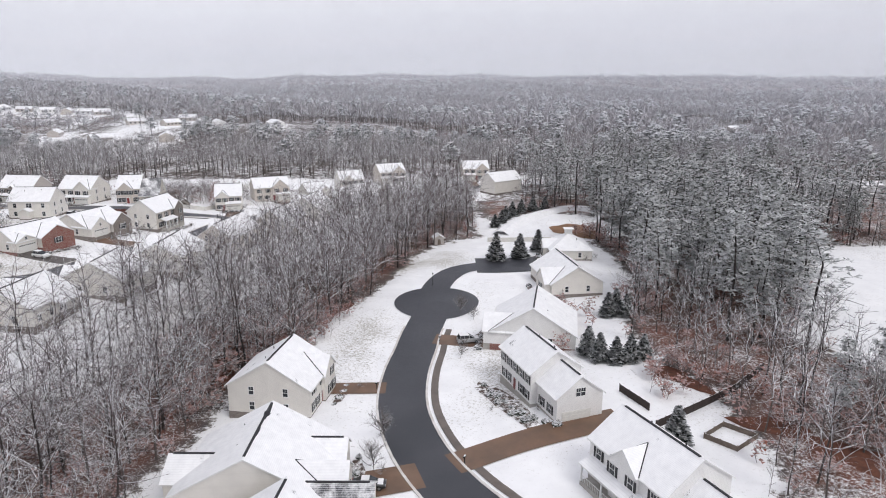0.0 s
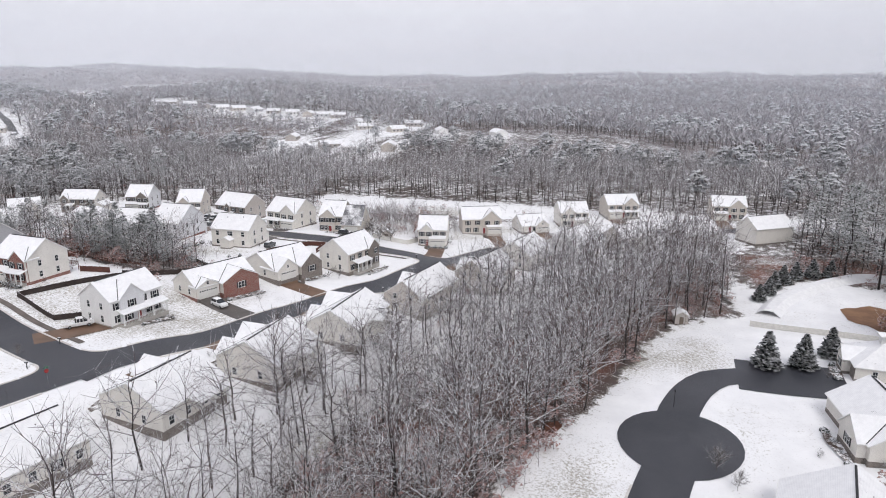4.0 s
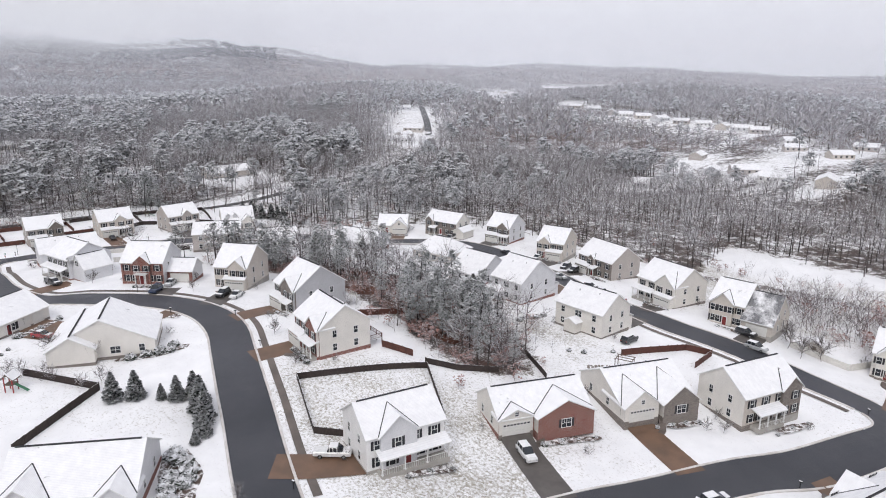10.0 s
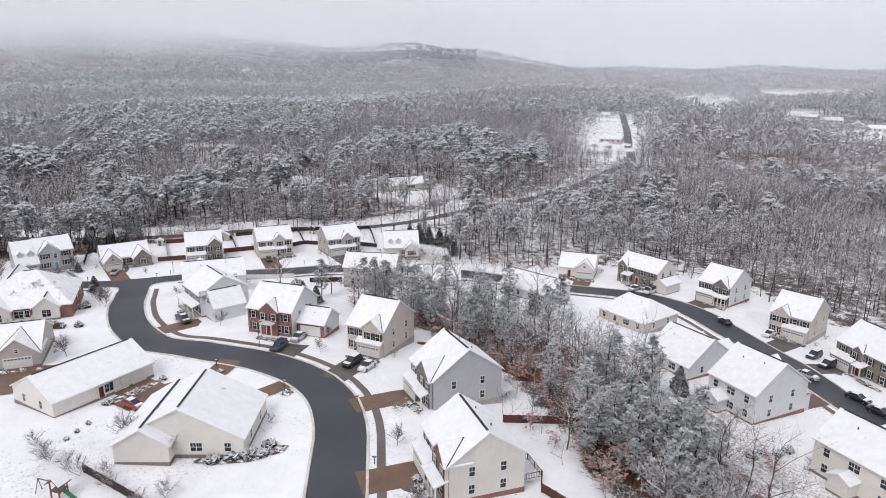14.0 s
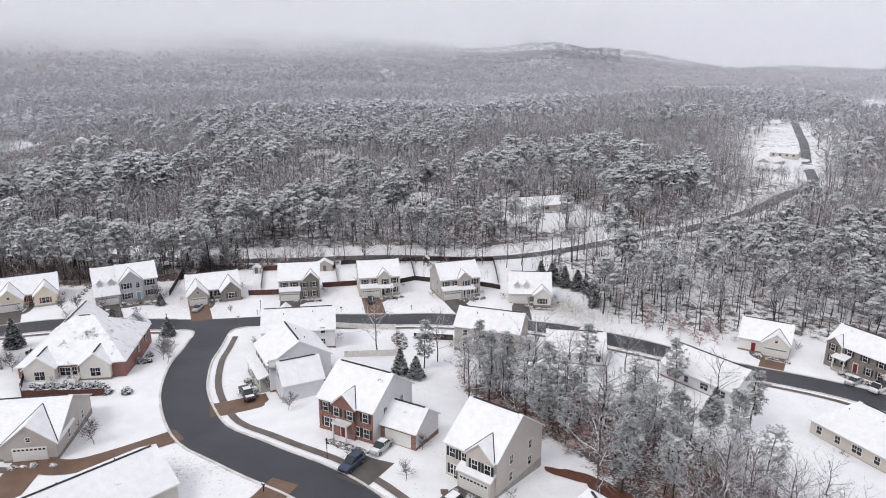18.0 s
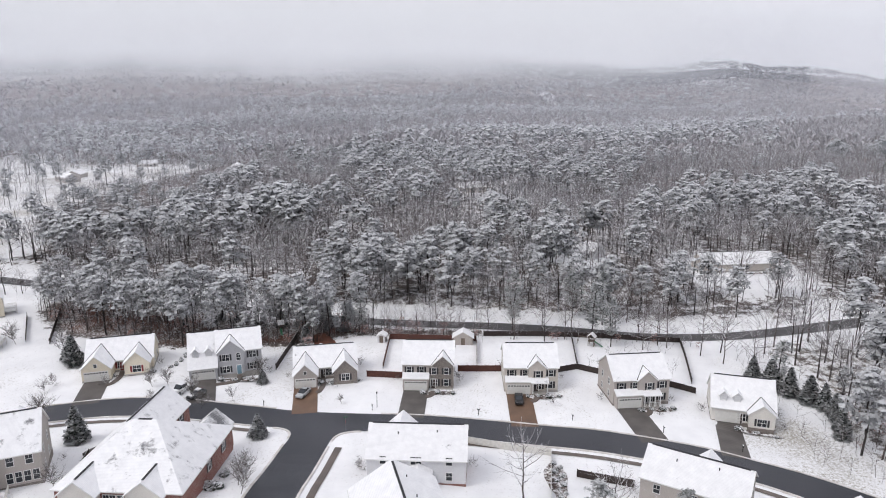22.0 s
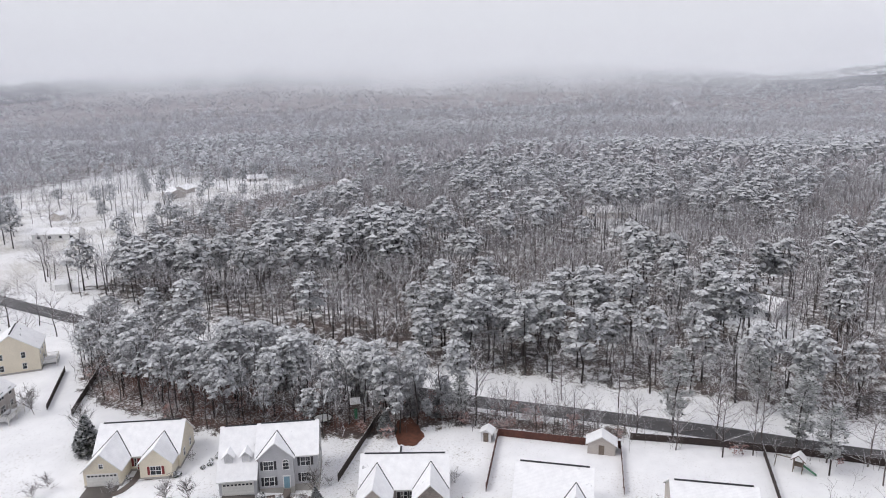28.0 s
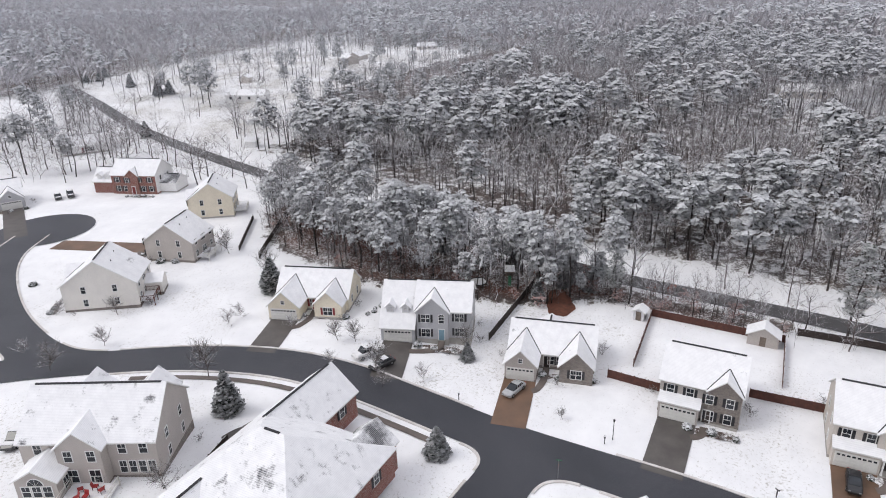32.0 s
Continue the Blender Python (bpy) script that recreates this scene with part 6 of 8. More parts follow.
def tuft(shape, c, size, r, n=9, flat=0.6, broad=1.0):
    """A ragged clump of foliage: pointed blades leaning out round a centre."""
    c = Vector(c)
    for i in range(n):
        a, b = r.uniform(0, 6.28), r.uniform(-.45, 1.1)
        d = Vector((math.cos(a) * math.cos(b), math.sin(a) * math.cos(b), math.sin(b) * flat))
        s = d.cross(Vector((r.uniform(-.5, .5), r.uniform(-.5, .5), 1)))
        s = s.normalized() * size * r.uniform(.11, .27) * broad
        e = c + d * size * r.uniform(.8, 1.25)
        o = c - d * size * .1
        k = len(shape.v)
        shape.v.extend([tuple(o), tuple(e - s), tuple(e + s)])
        shape.f.append((k, k + 1, k + 2))
        shape.m.append(0)


def pad(shape, c, size, r, n=6, skirt=4):
    """A clump of needles as a low ragged dome, with a fringe hanging under its rim."""
    c = Vector(c)
    top = c + Vector((0, 0, size * .38))
    a0 = r.uniform(0, 6.28)
    for i in range(n + skirt):
        low = i >= n
        a = a0 + 6.28 * (i % n if not low else (i - n) * n / max(skirt, 1) + .5) / n + r.uniform(-.3, .3)
        w = 3.3 / n * r.uniform(.7, 1.1) * (.6 if low else 1)
        q = size * r.uniform(.7, 1.3) * (.95 if low else 1)
        dz = size * (r.uniform(-.95, -.5) if low else r.uniform(-.32, .05))
        o = c + Vector((math.cos(a), math.sin(a), 0)) * size * .45 if low else top
        k = len(shape.v)
        shape.v.extend([tuple(o), tuple(c + Vector((math.cos(a - w) * q, math.sin(a - w) * q, dz))), tuple(c + Vector((math.cos(a + w) * q * .9, math.sin(a + w) * q * .9, dz + size * r.uniform(-.2, .2))))])
        shape.f.append((k, k + 1, k + 2))
        shape.m.append(0)


def grow_pine(seed, height=20.0, clumps=46, blades=8, sides=4, bare=0.5, width=2.6, size=1.0, pads=0):
    """A tall pine: long bare trunk, limbs and ragged clumps of needles near the top; pads: how many of every four clumps are domes."""
    r = random.Random(seed)
    trunk, crown = Shape(), Shape()
    path = [Vector((r.uniform(-.25, .25) * i, r.uniform(-.25, .25) * i, height * i / 4 - (.4 if i == 0 else 0))) for i in range(5)]
    trunk.tube(path, [.22, .19, .15, .1, .03], sides)
    for i in range(clumps):
        t = bare + (1 - bare) * (i + r.random()) / clumps
        k = min(int(t * 4), 3)
        p = path[k].lerp(path[k + 1], t * 4 - k)
        a = i * 2.4 + r.uniform(-.6, .6)
        u = (t - bare) / (1 - bare)
        ln = width * (0.55 + 1.1 * u * (1 - u) * 2) * r.uniform(.35, 1.1) * (1.0 if u < .8 else .6)
        e = p + Vector((math.cos(a) * ln, math.sin(a) * ln, r.uniform(.0, .9)))
        if i % 3 == 0:
            trunk.tube([p, e], [.05, .02], 3, cap=False)
        if i % 4 < pads:
            pad(crown, e, r.uniform(.75, 1.35) * size, r)
        else:
            tuft(crown, e, r.uniform(.75, 1.3) * size, r, blades)
    return trunk, crown


def grow_cedar(seed, height=6.0, radius=1.6, clumps=90, blades=6):
    """A dense evergreen cone, ragged at its edge."""
    r = random.Random(seed)
    trunk, crown = Shape(), Shape()
    trunk.tube([(0, 0, -.3), (0, 0, height * .9)], [.12, .03], 5)
    for i in range(clumps):
        t = ((i + r.random()) / clumps) ** 1.25
        a = i * 2.4
        rad = radius * (1 - t) ** .85 * r.uniform(.55, 1.0)
        tuft(crown, (math.cos(a) * rad, math.sin(a) * rad, .35 + t * (height - .6)), radius * (.42 - .2 * t), r, blades, .9, 2.2)
    return trunk, crown


def grow_shrub(seed, radius=.7, rows=5, cols=11, blades=5):
    """A rounded evergreen: a lumpy dome of leaf clusters with short sprigs standing out of it."""
    r = random.Random(seed)
    crown = Shape()
    ph = [r.uniform(0, 6.28) for _ in range(3)]
    grid = []
    for i in range(rows + 1):
        b = -.35 + (math.pi / 2 + .35) * i / rows
        ring = []
        for j in range(cols):
            a = 2 * math.pi * (j + .5 * (i % 2)) / cols
            q = radius * (1 + .13 * math.sin(2 * a + ph[0]) + .1 * math.sin(5 * a + 3 * b + ph[1])) * r.uniform(.86, 1.1)
            ring.append((q * math.cos(b) * math.cos(a), q * math.cos(b) * math.sin(a), radius * .3 + q * math.sin(b) * .85))
        grid.append(ring)
    for i in range(rows):
        for j in range(cols):
            k = (j + 1) % cols
            crown.face([grid[i][j], grid[i][k], grid[i + 1][k]])
            crown.face([grid[i][j], grid[i + 1][k], grid[i + 1][j]])
    for i in range(rows):
        for j in range(0, cols, 2):
            tuft(crown, grid[i][j], radius * .24, r, blades, .8, 1.7)
    return crown


class Forest:
    """Many trees joined into one mesh: copies of a few shapes, turned and scaled."""

    def __init__(self):
        self.v, self.f3, self.f4, self.m3, self.m4, self.n = [], [], [], [], [], 0

    def add(self, proto, x, y, z, s, a, sz):
        v, f3, m3, f4, m4 = proto
        c, d = math.cos(a) * s, math.sin(a) * s
        w = np.empty_like(v)
        w[:, 0], w[:, 1], w[:, 2] = x + c * v[:, 0] - d * v[:, 1], y + d * v[:, 0] + c * v[:, 1], z + sz * v[:, 2]
        self.v.append(w)
        self.f3.append(f3 + self.n), self.m3.append(m3), self.f4.append(f4 + self.n), self.m4.append(m4)
        self.n += len(v)

    def build(self, name, mats, label, category):
        if not self.v:
            return
        v = np.concatenate(self.v)
        f3, f4 = np.concatenate(self.f3), np.concatenate(self.f4)
        loops = np.concatenate([f3.ravel(), f4.ravel()]).astype(np.int32)
        starts = np.concatenate([np.arange(len(f3)) * 3, len(f3) * 3 + np.arange(len(f4)) * 4]).astype(np.int32)
        me = bpy.data.meshes.new(name)
        me.vertices.add(len(v))
        me.vertices.foreach_set("co", v.astype(np.float32).ravel())
        me.loops.add(len(loops))
        me.loops.foreach_set("vertex_index", loops)
        me.polygons.add(len(starts))
        me.polygons.foreach_set("loop_start", starts)
        me.polygons.foreach_set("material_index", np.concatenate([np.concatenate(self.m3), np.concatenate(self.m4)]).astype(np.int32))
        for mt in mats:
            me.materials.append(M[mt])
        me.update(calc_edges=True)
        me.validate()
        tagged(put(name, me), label, category, kind="stuff")


def proto(shapes):
    """Shapes with a material slot each, as arrays."""
    v, f3, m3, f4, m4, n = [], [], [], [], [], 0
    for sh, mi in shapes:
        v += sh.v
        for f in sh.f:
            if len(f) == 3:
                f3.append([i + n for i in f]), m3.append(mi)
            elif len(f) == 4:
                f4.append([i + n for i in f]), m4.append(mi)
            else:
                for j in range(1, len(f) - 1):
                    f3.append([f[0] + n, f[j] + n, f[j + 1] + n]), m3.append(mi)
        n = len(v)
    return (np.array(v, float), np.array(f3, int).reshape(-1, 3), np.array(m3, int), np.array(f4, int).reshape(-1, 4), np.array(m4, int))


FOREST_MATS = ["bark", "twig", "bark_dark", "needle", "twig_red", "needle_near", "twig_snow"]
BARE_MID = []
for s_ in range(7):
    t_, c_ = grow_bare(100 + s_, 15.0 + s_ % 3 * 1.7, 10, 64, 3, .42, .40, .17, .042, s_ % 2 == 0, 1 + (s_ % 3 == 0))
    BARE_MID.append(proto([(t_, 2 if s_ % 3 else 0), (c_, 1)]))
BARE_NEAR = []
for s_ in range(6):
    t_, c_ = grow_bare(150 + s_, 15.0 + s_ % 3 * 1.9, 13, 190, 4, .52, .30, .18, .025, True, 2, .28)
    BARE_NEAR.append(proto([(t_, 2 if s_ % 3 else 0), (c_, 6)]))
BARE_LOW = []
for s_ in range(6):
    t_, c_ = grow_bare(200 + s_, 14.5 + s_ % 3 * 1.7, 8, 40, 3, .44, .42, .19, .06, False, 1)
    BARE_LOW.append(proto([(t_, 2 if s_ % 3 else 0), (c_, 1)]))
PINE_MID = []
for s_ in range(5):
    t_, c_ = grow_pine(300 + s_, 17 + s_ % 3 * 1.5, 54, 9, 3, .40 + .09 * (s_ % 3), 2.9, .98, 3)
    PINE_MID.append(proto([(t_, 2), (c_, 3)]))
PINE_EAST = []
for s_ in range(5):
    t_, c_ = grow_pine(340 + s_, 18 + s_ % 3 * 1.5, 84, 9, 4, .24 + .06 * (s_ % 3), 3.0, .85, 0)
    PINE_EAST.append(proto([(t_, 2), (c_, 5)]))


def far_pine(seed):
    r_ = random.Random(seed)
    t2, c2 = Shape(), Shape()
    t2.tube([(0, 0, -.3), (0, 0, 15)], [.22, .08], 3, cap=False)
    for i in range(9):
        a_, u_ = i * 2.4, (i + .5) / 9
        q_ = 2.9 * (1.05 - u_) * r_.uniform(.6, 1.1)
        pad(c2, (math.cos(a_) * q_, math.sin(a_) * q_, 8.5 + u_ * 8), 1.9 * r_.uniform(.8, 1.2), r_, 4, 2)
    return t2, c2


def far_bare(seed, sprays=16, thin=1.0):
    """A leafless tree seen from far off: a trunk under a round haze of thin upright sprays of twigs."""
    r_ = random.Random(seed)
    t2, c2 = Shape(), Shape()
    t2.tube([(0, 0, -.3), (r_.uniform(-.6, .6), r_.uniform(-.6, .6), 9)], [.22, .1], 3, cap=False)
    for i in range(sprays):
        a_, z_ = i * 2.4 + r_.uniform(-.3, .3), r_.uniform(3.5, 9.5)
        out = r_.uniform(.15, 1.0)
        ln = r_.uniform(3.2, 5.4) * (1.15 if z_ < 7 else .9)
        d = Vector((math.cos(a_) * out, math.sin(a_) * out, r_.uniform(.45, 1.2))).normalized()
        o = Vector((math.cos(a_) * out * 1.2, math.sin(a_) * out * 1.2, z_))
        e = o + d * ln
        sd = d.cross(Vector((r_.uniform(-1, 1), r_.uniform(-1, 1), r_.uniform(-.3, .3)))).normalized() * ln * r_.uniform(.06, .13) * (18 / sprays) ** .5 * thin
        k_ = len(c2.v)
        c2.v.extend([tuple(o), tuple(e - sd), tuple(e + sd + d * r_.uniform(-.9, .9))])
        c2.f.append((k_, k_ + 1, k_ + 2))
        c2.m.append(0)
    return t2, c2


PINE_LOW, PINE_FAR, BARE_FAR = [], [], []
for s_ in range(4):
    t_, c_ = grow_pine(400 + s_, 17 + s_ % 2 * 2, 24, 10, 3, .46, 3.0, 1.45, 4)
    PINE_LOW.append(proto([(t_, 2), (c_, 3)]))
    t_, c_ = far_pine(s_)
    PINE_FAR.append(proto([(t_, 2), (c_, 3)]))
    t_, c_ = far_bare(40 + s_)
    BARE_FAR.append(proto([(t_, 2), (c_, 1)]))
BARE_HAZE = []
for s_ in range(6):
    t_, c_ = far_bare(80 + s_, 60, .2)
    BARE_HAZE.append(proto([(t_, 2 if s_ % 2 else 0), (c_, 1)]))
BARE_DIM = [proto([(far_bare(60 + s_, 9)[1], 1)]) for s_ in range(4)]
PINE_DIM = [(v_[6:], f3_ - 6, m3_, f4_[:0], m4_[:0]) for v_, f3_, m3_, f4_, m4_ in PINE_FAR]
RUSSET = []
for s_ in range(3):
    r_ = random.Random(50 + s_)
    t_, c_ = grow_bare(250 + s_, 4.5, 5, 14, 3, .5, .25, .05, .02, False, 1)
    l_ = Shape()
    for i in range(22):
        a_ = r_.uniform(0, 6.28)
        q_ = r_.uniform(.2, 1.6)
        tuft(l_, (math.cos(a_) * q_, math.sin(a_) * q_, r_.uniform(.6, 3.6)), .5, r_, 3, .6, 2.4)
    RUSSET.append(proto([(t_, 0), (c_, 1), (l_, 4)]))
UNDER = []
for s_ in range(3):
    t_, c_ = grow_bare(270 + s_, 6.5, 7, 26, 3, .55, .15, .05, .018, False, 2)
    UNDER.append(proto([(t_, 0), (c_, 6)]))

HXY = np.array([(x + math.cos(rz) * w / 2 - math.sin(rz) * d / 2, y + math.sin(rz) * w / 2 + math.cos(rz) * d / 2) for x, y, rz, w, d, z in HOUSES])


def clear_of_houses(x, y, gap=11.0):
    return np.min(np.hypot(HXY[:, 0] - x, HXY[:, 1] - y)) > gap


def scatter(x0, x1, y0, y1, step, seed):
    r = np.random.RandomState(seed)
    xs, ys = np.meshgrid(np.arange(x0, x1, step), np.arange(y0, y1, step))
    xs = xs + r.uniform(-.48, .48, xs.shape) * step
    ys = ys + r.uniform(-.48, .48, ys.shape) * step
    ok = wooded(xs, ys)
    return np.stack([xs[ok], ys[ok]], 1), r


GROVE_EAST = [(50, 195), (47, 160), (50, 136), (57, 122), (69, 118), (84, 141), (92, 168), (104, 186), (112, 215), (90, 245), (60, 238), (48, 215)]


def pine_share(x, y):
    """Pines keep together: the hillside in the west, a grove in the east, another inside the loop."""
    x, y = np.asarray(x, float), np.asarray(y, float)
    p = 0.012 + 0.0 * x
    n = np.sin(x / 38 + 1.0) * np.cos(y / 47) + .6 * np.sin(x / 17 + y / 23)
    p = np.where((x < -352) & (y < 330), .1 + .3 * np.clip(n, -.3, 1), p)
    p = np.where((x < -352) & (x > -470) & (y > 40) & (y < 200), .15 + .36 * np.clip(n, -.3, 1), p)
    p = np.where((x < -600) & (y > -300) & (y < 700), .3 + .42 * np.clip(np.sin(x / 90 + 1) * np.cos(y / 70) + .7 * np.sin(x / 47 + y / 61), -1, 1), p)
    p = np.where((x > -600) & (y > 420), .1 + .3 * np.clip(np.sin(x / 60 + 2) * np.cos(y / 50) + .5 * np.sin(x / 23 + y / 31) - .4, 0, 1), p)
    p = np.where((x > 40) & (y > 180) & (y < 330), np.maximum(p, .5), p)
    p = np.where(inside(x, y, GROVE_EAST), .93, p)
    p = np.where(np.hypot((x + 150) / 1.2, y - 192) < 20, .72, p)
    p = np.where((x > -242) & (x < -192) & (y > 160) & (y < 206), .6, p)
    p = np.where((x > -330) & (x < -250) & (y > 205) & (y < 330), .3, p)
    p = np.where(inside(x, y, WOODS_ROADSIDE), .5, p)
    return p


YOUNG_WEST = [(-422, -48), (-440, -80), (-520, -92), (-640, -74), (-700, -112), (-690, -15), (-560, 0), (-440, 8), (-408, 4)]


def stunted(x, y):
    """Young growth on the slopes below the far houses: how tall the trees are there."""
    k = np.ones(np.shape(x))
    k = np.where(inside(np.asarray(x, float), np.asarray(y, float), YOUNG_WEST), .62, k)
    for fx_, fy_ in FAR_SPOTS:
        far = math.hypot(-60 - fx_, 90 - fy_)
        if far < 380 or fx_ < -350 and fy_ < 300:
            continue
        ux, uy = (-60 - fx_) / far, (90 - fy_) / far
        along, across = (x - fx_) * ux + (y - fy_) * uy, (x - fx_) * uy - (y - fy_) * ux
        k = np.where((along > 0) & (along < .26 * far) & (np.abs(across) < 20), np.minimum(k, (.36 if fy_ > 600 else .6) + (.55 if fy_ > 600 else .3) * np.clip(along / (.26 * far), 0, 1)), k)
    return k


def seen(x, y):
    """Ground that the flight looks over."""
    az = np.degrees(np.arctan2(-(x + 60), y - 70))
    return (az > -48) | (az < -178) | (np.hypot(x + 60, y - 70) < 60)


near_wood, mid_wood, far_wood = Forest(), Forest(), Forest()
SINGLE = []
counts = [0, 0, 0]
# middle and centre woods stand near the flight: fuller trees
for (x0, x1, y0, y1, step, seed) in ((-112, 14, -35, 285, 4.7, 1), (-246, -122, 160, 216, 4.4, 2), (38, 150, 20, 330, 6.3, 3), (-360, -318, 10, 115, 3.9, 4), (-346, -333, 96, 205, 4.0, 8), (-300, -150, 210, 340, 5.6, 5)):
    pts, r = scatter(x0, x1, y0, y1, step, seed)
    ps = pine_share(pts[:, 0], pts[:, 1]) * (seed != 1)
    for (x, y), p in zip(pts, ps):
        if near_road(x, y) < (4.2 if seed == 8 else 6.5) or not clear_of_houses(x, y, 10.5):
            continue
        z, s, a = ground(x, y), r.uniform(.6, 1.2) * (.62 if seed == 8 else 1.14 if seed == 1 else .74 if seed == 2 else 1), r.uniform(0, 6.28)
        if seed in (1, 2) and r.rand() < (.26 if seed == 1 else .45) and len(SINGLE) < 300:
            SINGLE.append((x, y, z, s, a, r.rand() < (p if seed == 2 else 0)))
        elif r.rand() < p:
            near_wood.add((PINE_EAST if seed in (2, 3) else PINE_MID)[r.randint(len(PINE_MID))], x, y, z, s * (1.3 if seed == 3 else .95), a, s * (1.12 if seed == 3 else .8))
        else:
            kind = BARE_NEAR if seed == 1 and y > 60 or seed == 2 else BARE_MID
            near_wood.add(kind[r.randint(len(kind))], x, y, z, s, a, s)
        for _ in range(2 if seed in (1, 2, 3) else 2 if seed == 4 else 1):
            dx, dy = r.uniform(-3, 3, 2)
            kind = RUSSET if (r.rand() < (.45 if seed == 3 else .08 if seed in (4, 5, 8) else .44)) else UNDER
            near_wood.add(kind[r.randint(len(kind))], x + dx, y + dy, ground(x + dx, y + dy), r.uniform(.6, 1.1), a, r.uniform(.6, 1.1))
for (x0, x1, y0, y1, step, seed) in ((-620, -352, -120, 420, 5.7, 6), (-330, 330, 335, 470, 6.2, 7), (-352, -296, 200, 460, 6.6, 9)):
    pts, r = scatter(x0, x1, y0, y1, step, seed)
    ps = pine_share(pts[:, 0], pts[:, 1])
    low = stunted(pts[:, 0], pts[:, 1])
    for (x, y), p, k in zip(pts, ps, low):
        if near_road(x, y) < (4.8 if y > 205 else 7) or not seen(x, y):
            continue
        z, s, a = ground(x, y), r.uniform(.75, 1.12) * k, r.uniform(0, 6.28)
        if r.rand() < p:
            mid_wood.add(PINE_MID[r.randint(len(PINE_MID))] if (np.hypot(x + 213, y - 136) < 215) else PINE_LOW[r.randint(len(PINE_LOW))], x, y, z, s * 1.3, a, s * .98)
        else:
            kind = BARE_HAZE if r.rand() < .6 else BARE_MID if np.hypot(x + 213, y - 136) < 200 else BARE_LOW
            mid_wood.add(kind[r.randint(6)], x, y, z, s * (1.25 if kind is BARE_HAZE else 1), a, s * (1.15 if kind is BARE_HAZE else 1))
for (r0, r1, step, seed, grow) in ((430, 950, 10.3, 21, 1.25), (950, 1700, 16.5, 22, 1.6), (1700, 3400, 40.0, 23, 2.7), (3400, 4100, 44.0, 24, 2.8)):
    pts, r = scatter(-130 - r1, -130 + r1, 140 - r1, 140 + r1, step, seed)
    d = np.hypot(pts[:, 0] + 130, pts[:, 1] - 140)
    done = ((pts[:, 0] > -620) & (pts[:, 0] < -330) & (pts[:, 1] > -120) & (pts[:, 1] < 420)) | ((pts[:, 1] > 335) & (pts[:, 1] < 470) & (np.abs(pts[:, 0]) < 330)) | ((pts[:, 0] > -352) & (pts[:, 0] < -296) & (pts[:, 1] < 460))
    keep = (d >= r0) & (d < r1) & seen(pts[:, 0], pts[:, 1]) & ~done
    pts = pts[keep]
    ps = pine_share(pts[:, 0], pts[:, 1])
    zs = land(pts[:, 0], pts[:, 1])
    bares, pines = (BARE_FAR, PINE_FAR) if r1 < 1800 else (BARE_DIM, PINE_DIM)
    low = stunted(pts[:, 0], pts[:, 1])
    for (x, y), p, z, k in zip(pts, ps, zs, low):
        s, a = r.uniform(.75, 1.2) * grow * k, r.uniform(0, 6.28)
        if r.rand() < p:
            far_wood.add(pines[r.randint(4)], x, y, z, s * 1.15, a, s * 1.0 / grow ** .6)
        else:
            far_wood.add(bares[r.randint(4)], x, y, z, s * 1.15, a, s * 1.1 / grow ** .6)
# loose tall trees between the back gardens and the middle wood
r = np.random.RandomState(61)
for y in np.arange(98, 262, 5.4):
    for x in np.arange(-72, -16, 6.0):
        px, py = x + r.uniform(-2.8, 2.8), y + r.uniform(-2.6, 2.6)
        edge = np.interp(py, (104, 134, 160, 190, 212, 236, 252), (-62, -55, -50, -43, -35, -29, -22))
        if not edge - 15 < px < edge or r.rand() < .3 or not clear_of_houses(px, py, 10.2):
            continue
        s = r.uniform(.75, 1.25)
        near_wood.add(BARE_NEAR[r.randint(6)], px, py, ground(px, py), s * 1.1, r.uniform(0, 6), s)
near_wood.build("woodland", FOREST_MATS, "bare winter trees and brush with snow on the branches", "woods")
r = np.random.RandomState(31)
for poly, step in (([(-326, -62), (-345, -140), (-425, -175), (-400, -108), (-381, -45), (-366, 10), (-352, 8), (-350, -16), (-356, -40), (-345, -60)], 7.0), (WEST_CLEARINGS[0], 12.5), (WEST_CLEARINGS[1], 13.0), (NORTH_CLEARINGS[0], 15.0)):
    xs_, ys_ = [q[0] for q in poly], [q[1] for q in poly]
    for x in np.arange(min(xs_), max(xs_), step):
        for y in np.arange(min(ys_), max(ys_), step):
            px, py = x + r.uniform(-.5, .5) * step, y + r.uniform(-.5, .5) * step
            if r.rand() > .75 or not inside(np.array(px), np.array(py), poly) or near_road(px, py) < 7 or not clear_of_houses(px, py, 10) or min(np.hypot(px - q[0], py - q[1]) for q in FAR_SPOTS + WEST_SPOTS) < 16:
                continue
            s = r.uniform(.75, 1.25)
            if r.rand() < .3:
                for _ in range(3):
                    mid_wood.add(UNDER[r.randint(3)], px + r.uniform(-3, 3), py + r.uniform(-3, 3), ground(px, py), s * 1.2, r.uniform(0, 6), s)
            else:
                mid_wood.add((BARE_NEAR if px > -420 else BARE_MID if px > -640 else BARE_LOW)[r.randint(6)] if r.rand() < .86 else PINE_MID[r.randint(5)], px, py, ground(px, py), s * 1.1, r.uniform(0, 6), s * .8)
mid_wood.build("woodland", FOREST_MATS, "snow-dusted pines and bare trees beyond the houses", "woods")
# the far twigs and needles have distance haze in their base colour
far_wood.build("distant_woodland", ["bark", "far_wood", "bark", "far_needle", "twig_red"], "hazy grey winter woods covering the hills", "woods")

